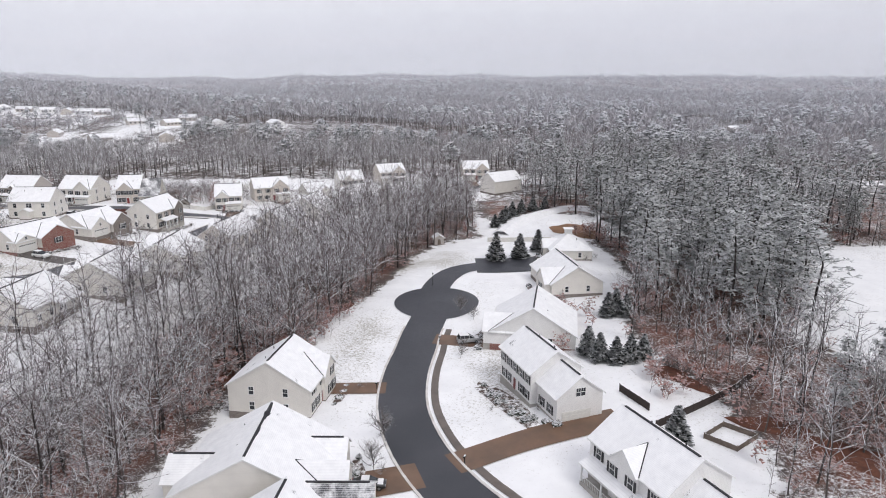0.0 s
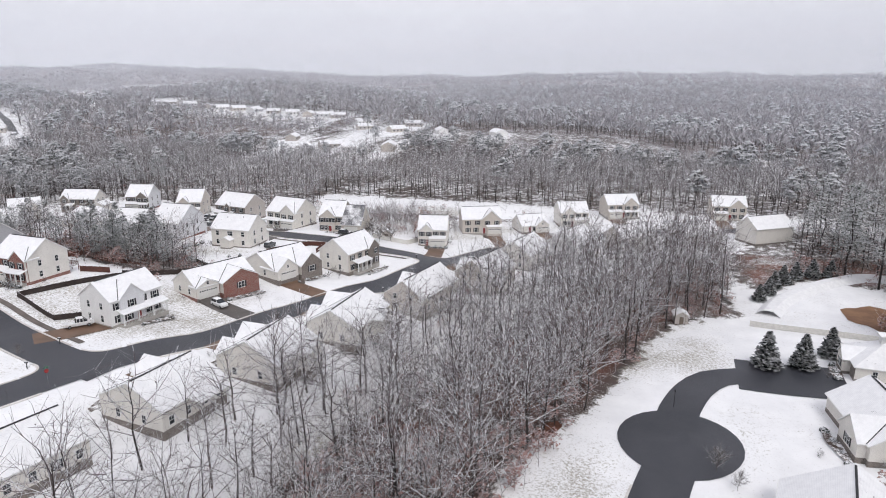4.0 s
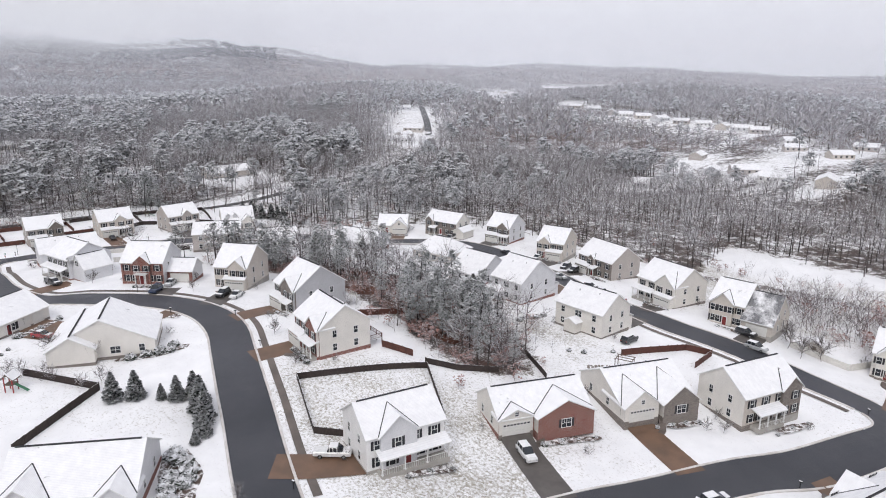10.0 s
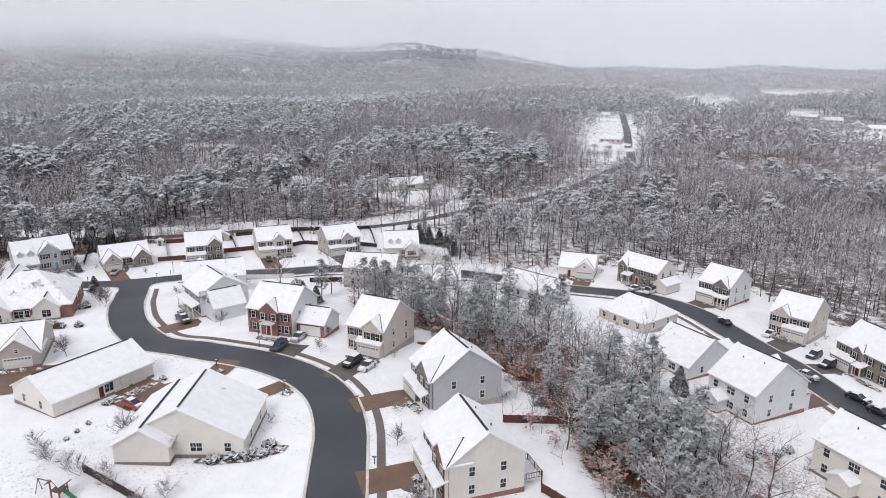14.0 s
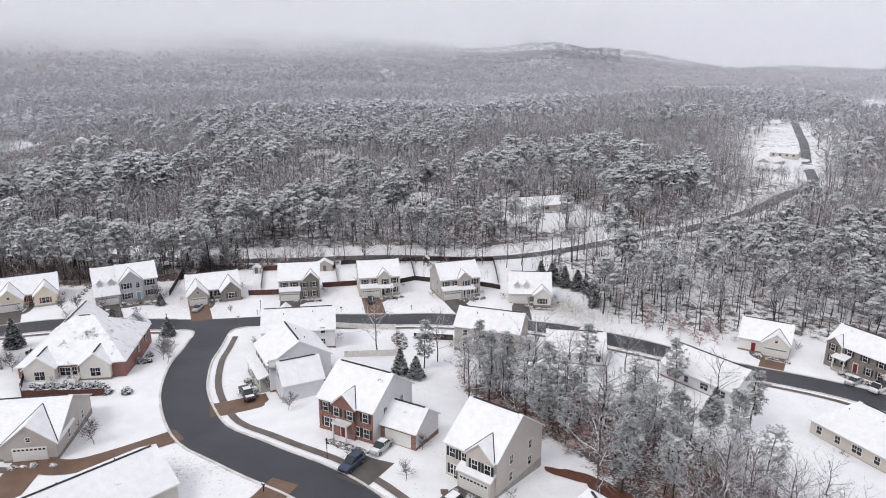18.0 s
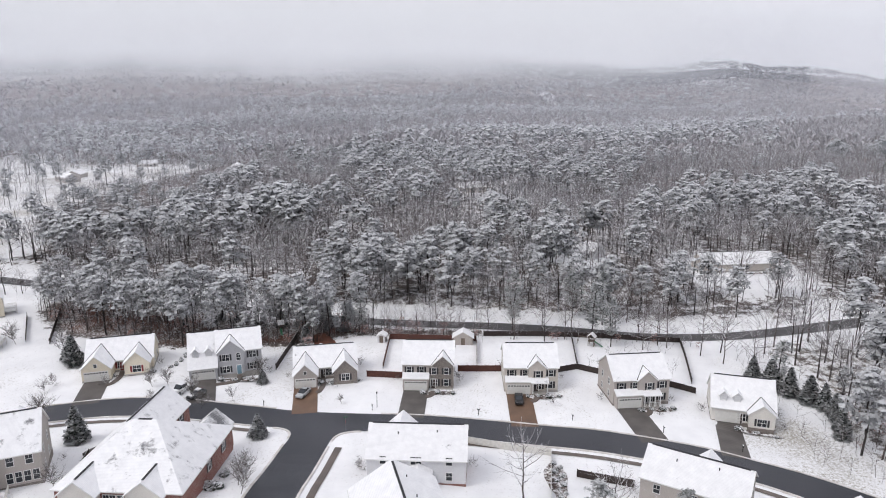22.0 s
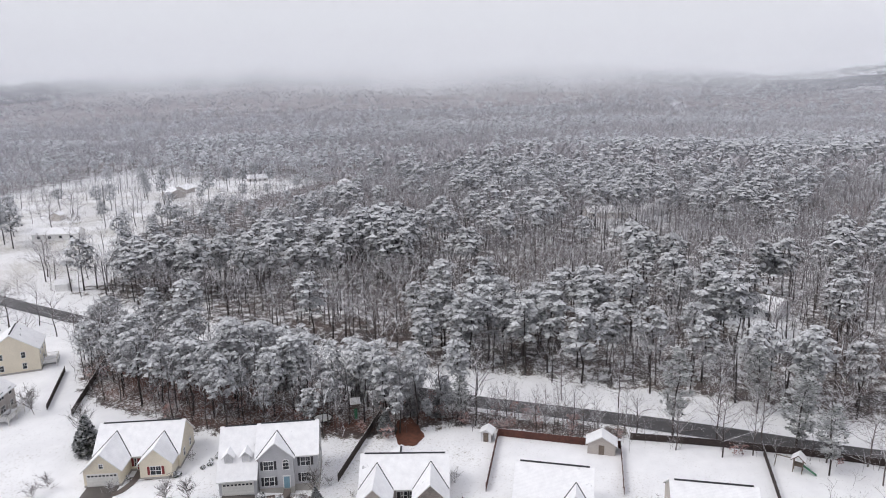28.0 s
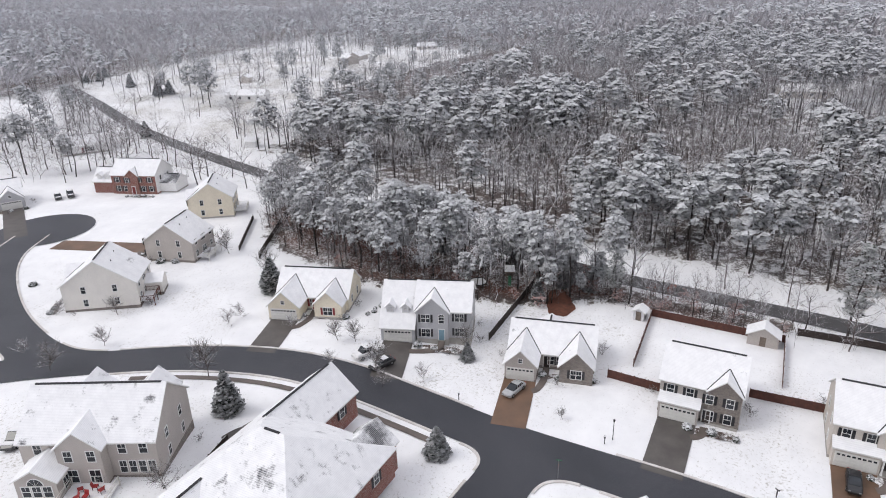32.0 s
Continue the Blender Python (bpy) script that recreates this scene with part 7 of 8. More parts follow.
BARE_HI = []
for s_ in range(5):
    t_, c_ = grow_bare(500 + s_, 15 + s_ % 3 * 1.8, 17, 230, 6, .52, .28, .2, .024, rise0=.25)
    BARE_HI.append((t_.mesh("trunk", ["bark_dark" if s_ % 2 else "bark"]), c_.mesh("crown", ["twig_snow"])))
PINE_HI = []
for s_ in range(4):
    t_, c_ = grow_pine(600 + s_, 15 + s_ % 2 * 2, 120, 18, 6, .24, 2.7, .72)
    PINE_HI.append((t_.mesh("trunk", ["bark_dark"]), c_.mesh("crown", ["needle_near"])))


def tree(x, y, s, a, pine=False, k=0, name="tree", label=None):
    t_, c_ = (PINE_HI if pine else BARE_HI)[k % (4 if pine else 5)]
    e = empty("pine_tree" if pine else "bare_tree", x, y, ground(x, y), a)
    e.scale = (s, s, s)
    tagged(e, label or ("tall pine with clumps of snow on its needles" if pine else "leafless tree with snow along its branches"), "tree", "trees of the wood")
    put("trunk", t_, e), put("crown", c_, e)


for i, (x, y, z, s, a, p) in enumerate(SINGLE):
    tree(x, y, s, a, p, i)


# ---- evergreens, shrubs and young trees in the gardens ----
CEDARS = []
for s_ in range(3):
    t_, c_ = grow_cedar(700 + s_, 6.0, 1.7, 150, 9)
    CEDARS.append((t_.mesh("trunk", ["bark_dark"]), c_.mesh("crown", ["cedar"])))


def cedar(x, y, h, k=0, fat=1.0, label="dense dark conical evergreen dusted with snow"):
    e = empty("conifer", x, y, ground(x, y) - .05, k * 1.3)
    h *= 1.15
    e.scale = (h / 6 * fat, h / 6 * fat, h / 6)
    tagged(e, label, "conifer", "garden conifers")
    t_, c_ = CEDARS[k % 3]
    put("trunk", t_, e), put("crown", c_, e)


for i, (x, y, h) in enumerate([(-154.6, 120.1, 4.6), (-153, 123.4, 4.6), (-150.1, 126.8, 2.6), (-148.4, 128.9, 4.0), (-147.4, 131.4, 4.4), (-144.6, 131.6, 4.8), (-142.6, 130.6, 5.0), (-140.4, 130.8, 4.8),
                               (-138.4, 130.0, 4.6), (-136.2, 129.4, 3.4), (-134.8, 127.4, 2.2)]):
    cedar(x, y, h, i)
for i, (x, y, h) in enumerate([(15.5, 190.4, 7.2), (22.8, 192.3, 6.6), (29.2, 200, 6.0), (37.2, 142.7, 5), (39.5, 145, 5), (41, 142, 4.6), (29.6, 117.5, 5), (32.4, 116.2, 4.6), (35.2, 116.7, 4.8), (37.9, 117.7, 4.4), (28.2, 121, 5.2), (33.7, 86.7, 5.6)]):
    cedar(x, y, h, i, 1.15)
for i, (x, y, h) in enumerate([(-271, 68.4, 6.2), (-278, 99.4, 4.2), (-306, 46.2, 6.5), (-308.5, 44.0, 5.5), (-328.8, 95.2, 4.5), (-302.4, 92.2, 3.0), (-243, 152, 5.0), (-241, 155, 4.2), (-220, 208, 5), (-218, 206, 4.6), (-312.6, 204, 6), (-310, 207, 6.4), (-307, 210, 6), (-304, 213, 5.6), (-301, 214.6, 5.2), (-298, 215.4, 4.6), (-295, 214.6, 5.0), (-291.5, 213.6, 4.2), (-288, 212, 4.4)]):
    cedar(x, y, h, i, 1.0 + .2 * (i % 2))
for i, (x, y, h) in enumerate([(-476.7, -245.9, 8), (-482, -240, 7), (-500, -259.7, 9), (-494, -255, 8), (-465, -191, 8), (-447.5, -149, 9), (-452, -146, 8), (-389.5, -89.5, 7), (-556, -371, 12), (-552, -360, 10)]):
    cedar(x, y, h * .8, i, 1.2)
for i, (x, y, h) in enumerate([(24, 252, 4.6), (27, 257, 5.0), (31, 262, 4.8), (22, 246, 4.4), (36, 265, 5.2), (19, 240, 4.2), (41, 266, 5.0)]):
    cedar(x, y, h, i, 1.3)
SHRUBS = [grow_shrub(800 + s_).mesh("shrub", ["shrub"]) for s_ in range(4)]
SHRUB_COUNT = [0]


def shrub(x, y, s, z=None, label="rounded evergreen shrub capped with snow"):
    if SHRUB_COUNT[0] >= 345:
        return
    SHRUB_COUNT[0] += 1
    ob = put("shrub", SHRUBS[SHRUB_COUNT[0] % 4])
    ob.location = (x, y, (ground(x, y) if z is None else z) - .05)
    ob.rotation_euler = (0, 0, SHRUB_COUNT[0] * 1.7)
    ob.scale = (s, s, s * .9)
    tagged(ob, label, "shrub", "shrubs along the houses")


def patch(x, y, rx, ry, mat, name, label, cat, turn=0.0, lift=0.06, seed=0):
    """An uneven bed of mulch or leaves lying on the snow."""
    r = random.Random(seed + int(x * 7))
    s = Shape()
    n = 26
    ph = [r.uniform(0, 6.28) for _ in range(3)]
    ring = []
    for i in range(n):
        a = 2 * math.pi * i / n
        k = 1 + .16 * math.sin(2 * a + ph[0]) + .12 * math.sin(3 * a + ph[1]) + .07 * math.sin(7 * a + ph[2])
        u, v = rx * k * math.cos(a), ry * k * math.sin(a)
        ring.append((x + u * math.cos(turn) - v * math.sin(turn), y + u * math.sin(turn) + v * math.cos(turn)))
    for f0, f1 in ((0, .35), (.35, .7), (.7, 1)):
        for i in range(n):
            q = []
            for (px, py), f in ((ring[i], f0), (ring[i], f1), (ring[(i + 1) % n], f1), (ring[(i + 1) % n], f0)):
                gx_, gy_ = x + (px - x) * f, y + (py - y) * f
                q.append((gx_, gy_, ground(gx_, gy_) + lift))
            s.face(q)
    tagged(put(name, s.mesh(name, [mat])), label, cat, kind="structure")


hr = random.Random(5)
patch(-267, 154.5, 6.8, 1.7, "mulch", "mulch_bed", "curved dark planting bed inside the cream fence", "garden bed", -.05, .07, 50)
for k_ in range(9):
    shrub(-273 + k_ * 1.5, 154.6 + (k_ % 2) * .9, hr.uniform(.5, .9))
for x, y, s_ in ((-182.3, 105.5, .7), (-184.4, 106.7, .7), (-186.6, 108.1, .7), (-197.7, 125.2, .8), (-198.2, 127.4, .7), (-199.8, 129.2, .9), (-193, 121.2, .8), (-193.3, 124.5, .7), (-193.5, 110.2, 1.2), (-192.9, 104.4, 1.0),
                 (-169, 126.3, 1.6), (-168.9, 129.2, 1.7), (-168.7, 131.6, 1.9), (-170.1, 134.6, 1.6), (-168, 133.4, 1.5), (-127.8, 203.9, .9), (-125.3, 205.7, 1.0), (-121.8, 211, .9), (-303.1, 11.8, 1.3), (-305.7, 14.1, 1.4), (-307.3, 17.2, 1.3), (-285.7, -1.2, 1.2),
                 (-245.1, 92.1, 1.4), (-242.3, 96.2, 1.5), (-241.9, 99.8, 1.6), (-262.5, 98.9, 1.4)):
    shrub(x, y, s_)
patch(-187.7, 139.3, 2.6, 1.1, "mulch", "mulch_bed", "small stone-edged island bed at the driveway", "garden bed", .5, .12, 60)
patch(-46.5, 113.5, 8.5, 4.5, "litter", "leaf_litter", "dark wet leaf litter at the edge of the wood", "leaf litter", .9, .09, 61)
# planted island by the corner house, and the bed round the white colonial
patch(-126.5, 122.3, 8.4, 3.2, "mulch", "mulch_bed", "oval mulch bed with dark snowy bushes", "garden bed", radians(165))
for k_ in range(16):
    a = k_ * 2.4
    q = 1.0 - (k_ % 4) * .22
    u, v = 7.2 * q * math.cos(a), 2.6 * q * math.sin(a)
    x, y = -126.5 + u * math.cos(radians(165)) - v * math.sin(radians(165)), 122.3 + u * math.sin(radians(165)) + v * math.cos(radians(165))
    shrub(x, y, hr.uniform(1.3, 2.2), label="dark bushy shrub with snow on top")
for (x, y) in ((7.4, 109.6), (8.4, 107), (9.6, 104.4), (10.4, 102), (11.4, 99.6), (12.4, 97.4), (14.2, 95.4), (16, 94), (17.6, 92.8), (8.2, 105.4), (9.4, 102.4), (11.2, 97.6), (13, 95)):
    shrub(x, y, hr.uniform(.8, 1.2))
patch(10.8, 101.2, 10.5, 2.0, "mulch", "mulch_bed", "curved brown mulch bed with snowy shrubs", "garden bed", radians(-64))
patch(-169, 130.6, 6.0, 1.9, "mulch", "mulch_bed", "mulch bed with shrubs beside the white house", "garden bed", radians(86))
for k_ in range(7):
    shrub(-258 + k_ * 1.5 - (k_ % 2), 99.6 - k_ * 2.0 + (k_ % 2), hr.uniform(1.1, 1.7))
for k_ in range(10):
    shrub(-246 + k_ % 2, 82 + k_ * 1.4, hr.uniform(1.0, 1.6))
for k_ in range(9):
    shrub(-306.5 - k_ * 1.3, 69.2 + (k_ % 2) * .6, hr.uniform(.6, .9))
for (x, y) in ((-147.2, 207.9), (-147.4, 210.5), (-146.2, 212.4), (-146.3, 215)):
    shrub(x, y, 1.3, label="small round evergreen on the lawn")
for i, (x1, y1, rz, w, d, z) in enumerate(HOUSES):
    cx_, cy_ = x1 + math.cos(rz) * w / 2, y1 + math.sin(rz) * w / 2
    if cy_ > 275 or cx_ < -345 and cy_ < 0:
        continue
    ux, uy = math.cos(rz), math.sin(rz)
    n = 4 if i % 3 else 3
    for k_ in range(n):
        u = w * (.42 + .58 * k_ / (n - 1))
        v = -2.4 - hr.uniform(0, .5)
        x, y = x1 + ux * u - uy * v, y1 + uy * u + ux * v
        if near_road(x, y) > 6:
            shrub(x, y, hr.uniform(.65, 1.15), z - .1 if abs(ground(x, y) - z) < .5 else None)
    patch(x1 + ux * w * .72 + uy * 2.6, y1 + uy * w * .72 - ux * 2.6, w * .3, 1.0, "mulch", "mulch_bed", "dark mulch bed with snow-capped shrubs", "garden bed", rz, max(.05, min(.3, z - ground(cx_, cy_))), i)
for i, (x, y, rx, ry, tn) in enumerate([(40.5, 111, 4.2, 2.2, 2.2), (43.5, 106, 3.5, 1.8, 2.0), (50, 92, 6, 2.4, 2.6), (58, 84, 8, 2.6, 2.5), (62, 78, 6, 2.4, 2.6), (-330, 99.5, 5.5, 3, .3), (-196, 178, 6, 2.2, .4), (-202, 174.5, 4.5, 1.6, .9), (-183, 185, 6, 3, .3), (-150, 184, 7, 3, .2), (-34, 114, 5, 2, 1.3), (-31, 122, 4, 2, 1.3), (-24, 150, 5, 1.6, 1.2)]):
    patch(x, y, rx, ry, "litter", "leaf_litter", "red-brown fallen leaves free of snow", "leaf litter", tn, .07, i)
patch(47, 229, 8.5, 11.5, "clay", "clay_bed", "bare red clay floor of the drainage basin", "basin", .35, .08, 40)
berm = Shape()
line = curve_through([(20, 228), (24, 239), (31, 250), (41, 261), (52, 268), (61, 262), (61, 246)], 1.5)
for a, b, ha, hb in ((-3.2, -1.2, 0, 1.3), (-1.2, 1.2, 1.3, 1.3), (1.2, 3.2, 1.3, 0)):
    l_, r_ = offset_line(line, b), offset_line(line, a)
    for i in range(len(line) - 1):
        berm.face([(q[0], q[1], ground(q[0], q[1]) + h_) for q, h_ in ((r_[i], ha), (r_[i + 1], ha), (l_[i + 1], hb), (l_[i], hb))])
tagged(put("berm", berm.mesh("berm", ["snowcap"])), "low curved bank under snow round the drainage basin", "bank", kind="structure")
# dark strip laid where the wood's edge is in shade
strip([(-152, 289), (-138, 297), (-123, 301.5), (-103, 303), (-81, 305.5), (-66, 313)], 4.2, "mulch", "dark brown strip for the shading of the wood's edge along the foot of the bank", "track")
for i, (x, y, h) in enumerate([(-170.2, 212.4, 4.6), (-168.2, 211.2, 4.0)]):
    cedar(x, y, h, i, 1.1)
for i, (x, y, h) in enumerate([(-337, 74, 3.4), (-340, 79, 4.2), (-341, 85, 3.6), (-340.5, 91, 4.4), (-338, 97.5, 3.2), (-339, 103, 3.8), (-341.5, 67, 4.0), (-342, 98, 4.6)]):
    cedar(x, y, h, i, 1.5, "dark low evergreen under the pines behind the gardens")
BUSHES = []
for s_ in range(4):
    t_, c_ = grow_bare(950 + s_, 1.7, 12, 110, 4, .62, .05, .03, .013)
    BUSHES.append(c_.mesh("bush", ["twig_garden"]))
br_ = random.Random(77)
bushes = 0
for i, (x1, y1, rz, w, d, z) in enumerate(HOUSES):
    if y1 > 262 or x1 < -330:
        continue
    ux, uy = math.cos(rz), math.sin(rz)
    for u, v in ((-1.6, d * br_.uniform(.2, .8)), (w + 1.6, d * br_.uniform(.1, .5)), (w + 1.4, d * br_.uniform(.5, .9)), (w * br_.uniform(.6, 1.0), -br_.uniform(3.5, 6.5)), (w * br_.uniform(.0, 1.0), d + 1.6)):
        x, y = x1 + ux * u - uy * v, y1 + uy * u + ux * v
        if near_road(x, y) < 7 or br_.random() < .2:
            continue
        ob = put("bush", BUSHES[bushes % 4])
        bushes += 1
        s_ = br_.uniform(.6, 1.25)
        ob.location, ob.rotation_euler, ob.scale = (x, y, ground(x, y) - .05), (0, 0, br_.uniform(0, 6)), (s_, s_, s_)
        tagged(ob, "leafless garden bush with frosted twigs beside a house", "bush", "garden bushes")
FROSTED = []
for s_ in range(3):
    t_, c_ = grow_bare(980 + s_, 2.6, 14, 230, 4, .6, .05, .04, .017)
    FROSTED.append(c_.mesh("bush", ["twig_snow"]))
for i, (x, y, s_) in enumerate([(-180.5, 101.4, 1.1), (-177.6, 103.2, 1.2), (-175.3, 104.7, 1.25), (-173.2, 106.8, 1.2), (-171.2, 109, 1.3), (-168.9, 111.4, 1.15), (-166.6, 113.4, 1.0), (-162.2, 119.6, 1.2), (-162.3, 116.8, 1.1), (-280, 15.5, 1.0), (-268.1, 24.4, 1.0),
                                (-291.3, 48.3, 1.1), (-294.9, 48.4, 1.2), (-305.7, 46.1, 1.0), (-296.4, 58.6, .9), (-293, 88.5, 1.1), (-289.6, 72.6, 1.0)]):
    ob = put("bush", FROSTED[i % 3])
    ob.location, ob.rotation_euler, ob.scale = (x, y, ground(x, y) - .05), (0, 0, i * 1.3), (s_, s_, s_)
    tagged(ob, "large bare bush white with frost", "bush", "garden bushes")
YOUNG = []
for s_ in range(3):
    t_, c_ = grow_bare(900 + s_, 4.4, 22, 420, 5, .52, .2, .06, .017)
    YOUNG.append((t_.mesh("trunk", ["bark"]), c_.mesh("crown", ["twig_garden"])))


def young_tree(x, y, s, k=0, label="small bare garden tree with frosted twigs"):
    e = empty("garden_tree", x, y, ground(x, y), k)
    e.scale = (s, s, s)
    tagged(e, label, "tree", "garden trees")
    t_, c_ = YOUNG[k % 3]
    put("trunk", t_, e), put("crown", c_, e)


for i, (x, y, s) in enumerate([(-148.8, 150.9, .7), (-163, 153, .8), (-228, 130.5, .8), (-202, 148.5, .7), (-210, 152, .6), (-84.1, 162.1, 1.1), (3.5, 123, .7), (4, 147, 1.0), (7, 143, .7), (-8.5, 91, 1.2), (-9.5, 83, 1.1), (29, 68, 1.3),
                               (-296, 70, 1.0), (-297, 73, 1.0), (-288, 84, .9), (-291, 80.5, 1.2), (-305, 90.5, 1.1), (-312, 40, 1.3), (-316, 25, 1.4), (-285, 26, .9), (-276, 34, .9), (-256, 104, 1.2), (-259, 102.5, 1.1), (-262, 103, 1.0),
                               (-118, 128, .6), (-94, 212, .6), (-92, 204, .6), (-266, 34, 1.2), (-276, -18, 1.6), (-290, -34, 1.6), (-294, 112, .5), (-262, 66, 1.0), (-254, 75, 1.0), (-175, 118, 1.2), (-178, 114, 1.2), (-172, 121, 1.1), (-223, 100, 1.1),
                               (-277, 58, 1.5), (-244, 131, .9), (-104, 251, 1.3), (-100, 249, 1.2), (-97, 253, 1.4), (-106, 255, 1.2)]):
    young_tree(x, y, s, i)
for i, (x, y, s, p) in enumerate([(-197, 175.2, 1.05, False), (-227.4, 163, .9, False), (-232.7, 177, .95, False), (-216.4, 184, 1.15, False), (-64.5, 113, .95, False), (-68, 121, 1.0, False), (-62, 127, 1.0, False), (-66.5, 133, 1.05, False),
                                  (-62.5, 142, .95, False), (-58, 150, 1.0, False), (-57, 163, 1.05, False), (-61, 172, .9, False), (-52, 182, 1.0, False), (-54, 195, 1.0, False), (-48, 205, .95, False), (-258.5, 148.5, .85, False), (56, 96, 1.0, False), (60, 92, .8, True), (70, 97, 1.0, True), (76, 104, .9, True), (66, 88, .9, False),
                                  (-364, -78, 1.2, False), (-350, -70, 1.2, False), (-440, -140, 1.2, False), (-470, -170, 1.2, False), (-500, -130, 1.1, False), (-455, -100, 1.1, False), (-520, -190, 1.2, False), (-395, -135, 1.0, False),
                                  (-340, 150, 1.0, True), (-337, 171, 1.0, True), (-336, 124, .6, False), (-338, 128, .6, False), (-337, 143, .7, False), (-336, 176, .8, False), (-337, 183, .8, False), (-335, 188, .8, False), (-350, 176, .9, True), (-354, 168, .9, True)]):
    tree(x, y, s, i * 1.1, p, i)
for i, (x, y, s) in enumerate([(-334, 150, .75), (-333, 158, .8), (-335, 163.5, .7), (-331, 175, .75), (-330, 183, .7), (-333, 190, .85), (-328, 197, .8), (-323, 201, .8), (-331, 203, .9), (-318, 206, .8), (-310, 208.5, .75), (-339.5, 158, .85),
                               (-340, 166, .8), (-341, 178, .85), (-341, 190, .8), (-336, 133, .6), (-337, 118, .65), (-336, 109, .6), (-352, 150, .8), (-351, 140, .75), (-353, 128, .8), (-353, 160, .8), (-355, 184, .85)]):
    tree(x, y, s, i * 2.1, i % 7 == 3, i)
for i, (x, y, s, p) in enumerate([(-247, 157.5, .7, True), (-251, 161, .75, False), (-245, 169, .7, True), (-241, 180, .7, False), (-239, 190, .75, True), (-241, 200, .7, False), (-231, 206, .7, True), (-222, 209.5, .7, False), (-215, 212, .7, True),
                                  (-190, 207, .6, False), (-170, 207.5, .6, False), (-236, 171, .75, False), (-233, 184, .8, False), (-226, 199, .75, False), (-210, 206, .65, True), (-155, 178, .7, False), (-147, 190, .75, False), (-170, 190, .8, False)]):
    tree(x, y, s, i * 1.7, p, i)


# ---- fences ----
def brush(poly, n, seed, s0, s1, red=.2):
    """Loose bushes and saplings in an open corner."""
    r = np.random.RandomState(seed)
    xs, ys = [q[0] for q in poly], [q[1] for q in poly]
    f = Forest()
    while n > 0:
        x, y = r.uniform(min(xs), max(xs)), r.uniform(min(ys), max(ys))
        if not inside(np.array(x), np.array(y), poly) or not clear_of_houses(x, y, 9.5) or near_road(x, y) < 6:
            n -= .05
            continue
        n -= 1
        k = RUSSET if r.rand() < red else UNDER
        s = r.uniform(s0, s1)
        f.add(k[r.randint(len(k))], x, y, ground(x, y), s, r.uniform(0, 6), s)
    f.build("brush", FOREST_MATS, "bare saplings and frosted brush", "brush")


brush(BASIN_BRUSH, 230, 1, .6, 1.15, .12)
brush([(-118, 262), (-96, 262), (-88, 284), (-104, 300), (-122, 292)], 70, 13, 1.0, 1.6, .08)
brush([(-160, 298), (-128, 306), (-95, 314), (-60, 322), (-60, 328), (-96, 321), (-128, 314), (-160, 304)], 90, 12, .4, .8, .3)
brush([(-60, 112), (-64, 200), (-54, 240), (-46, 236), (-48, 190), (-50, 112)], 80, 2, .5, 1.0, .2)
brush([(34, 100), (48, 92), (70, 76), (84, 70), (80, 84), (60, 100), (44, 112), (38, 124)], 130, 3, .5, 1.1, .55)
brush([(-36, 112), (-30, 116), (-22, 160), (-17, 200), (-22, 200), (-30, 160), (-38, 124)], 110, 4, .6, 1.2, .5)
brush([(40, 150), (48, 172), (50, 205), (40, 226), (56, 226), (58, 170), (48, 140)], 80, 5, .7, 1.3, .7)
brush([(-160, 172), (-124, 172), (-122, 200), (-140, 208), (-200, 208), (-196, 176)], 100, 6, .5, 1.0, .35)
brush([(-262, 216), (-256, 214), (-250, 232), (-258, 244), (-300, 216), (-298, 208)], 60, 7, .5, 1.0, .5)
brush([(-346, 96), (-334, 96), (-334, 200), (-341, 200)], 150, 8, .4, .9, .15)
brush([(-330, 204), (-300, 203), (-272, 200), (-268, 210), (-296, 216), (-330, 218)], 40, 9, .5, 1.0, .04)
brush([(-40, 96), (-28, 112), (-20, 150), (-16, 190), (-24, 190), (-34, 140), (-52, 110)], 90, 10, .6, 1.2, .75)
brush([(-163.5, 184.5), (-158, 184.5), (-158, 190), (-163.5, 190)], 6, 20, 1.2, 1.6, 1.0)
brush([(-151, 177), (-143, 176), (-144, 185), (-151, 185)], 9, 21, .7, 1.2, 1.0)
brush([(-56, 107), (-46, 103), (-40, 112), (-35, 122), (-34, 134), (-48, 134), (-57, 120)], 75, 22, .9, 1.7, .72)
brush([(20, 118), (34, 118), (36, 150), (28, 150)], 10, 23, .7, 1.2, 1.0)
brush([(-325, 165), (-312, 166), (-312, 188), (-334, 190)], 25, 11, .4, .7, .1)


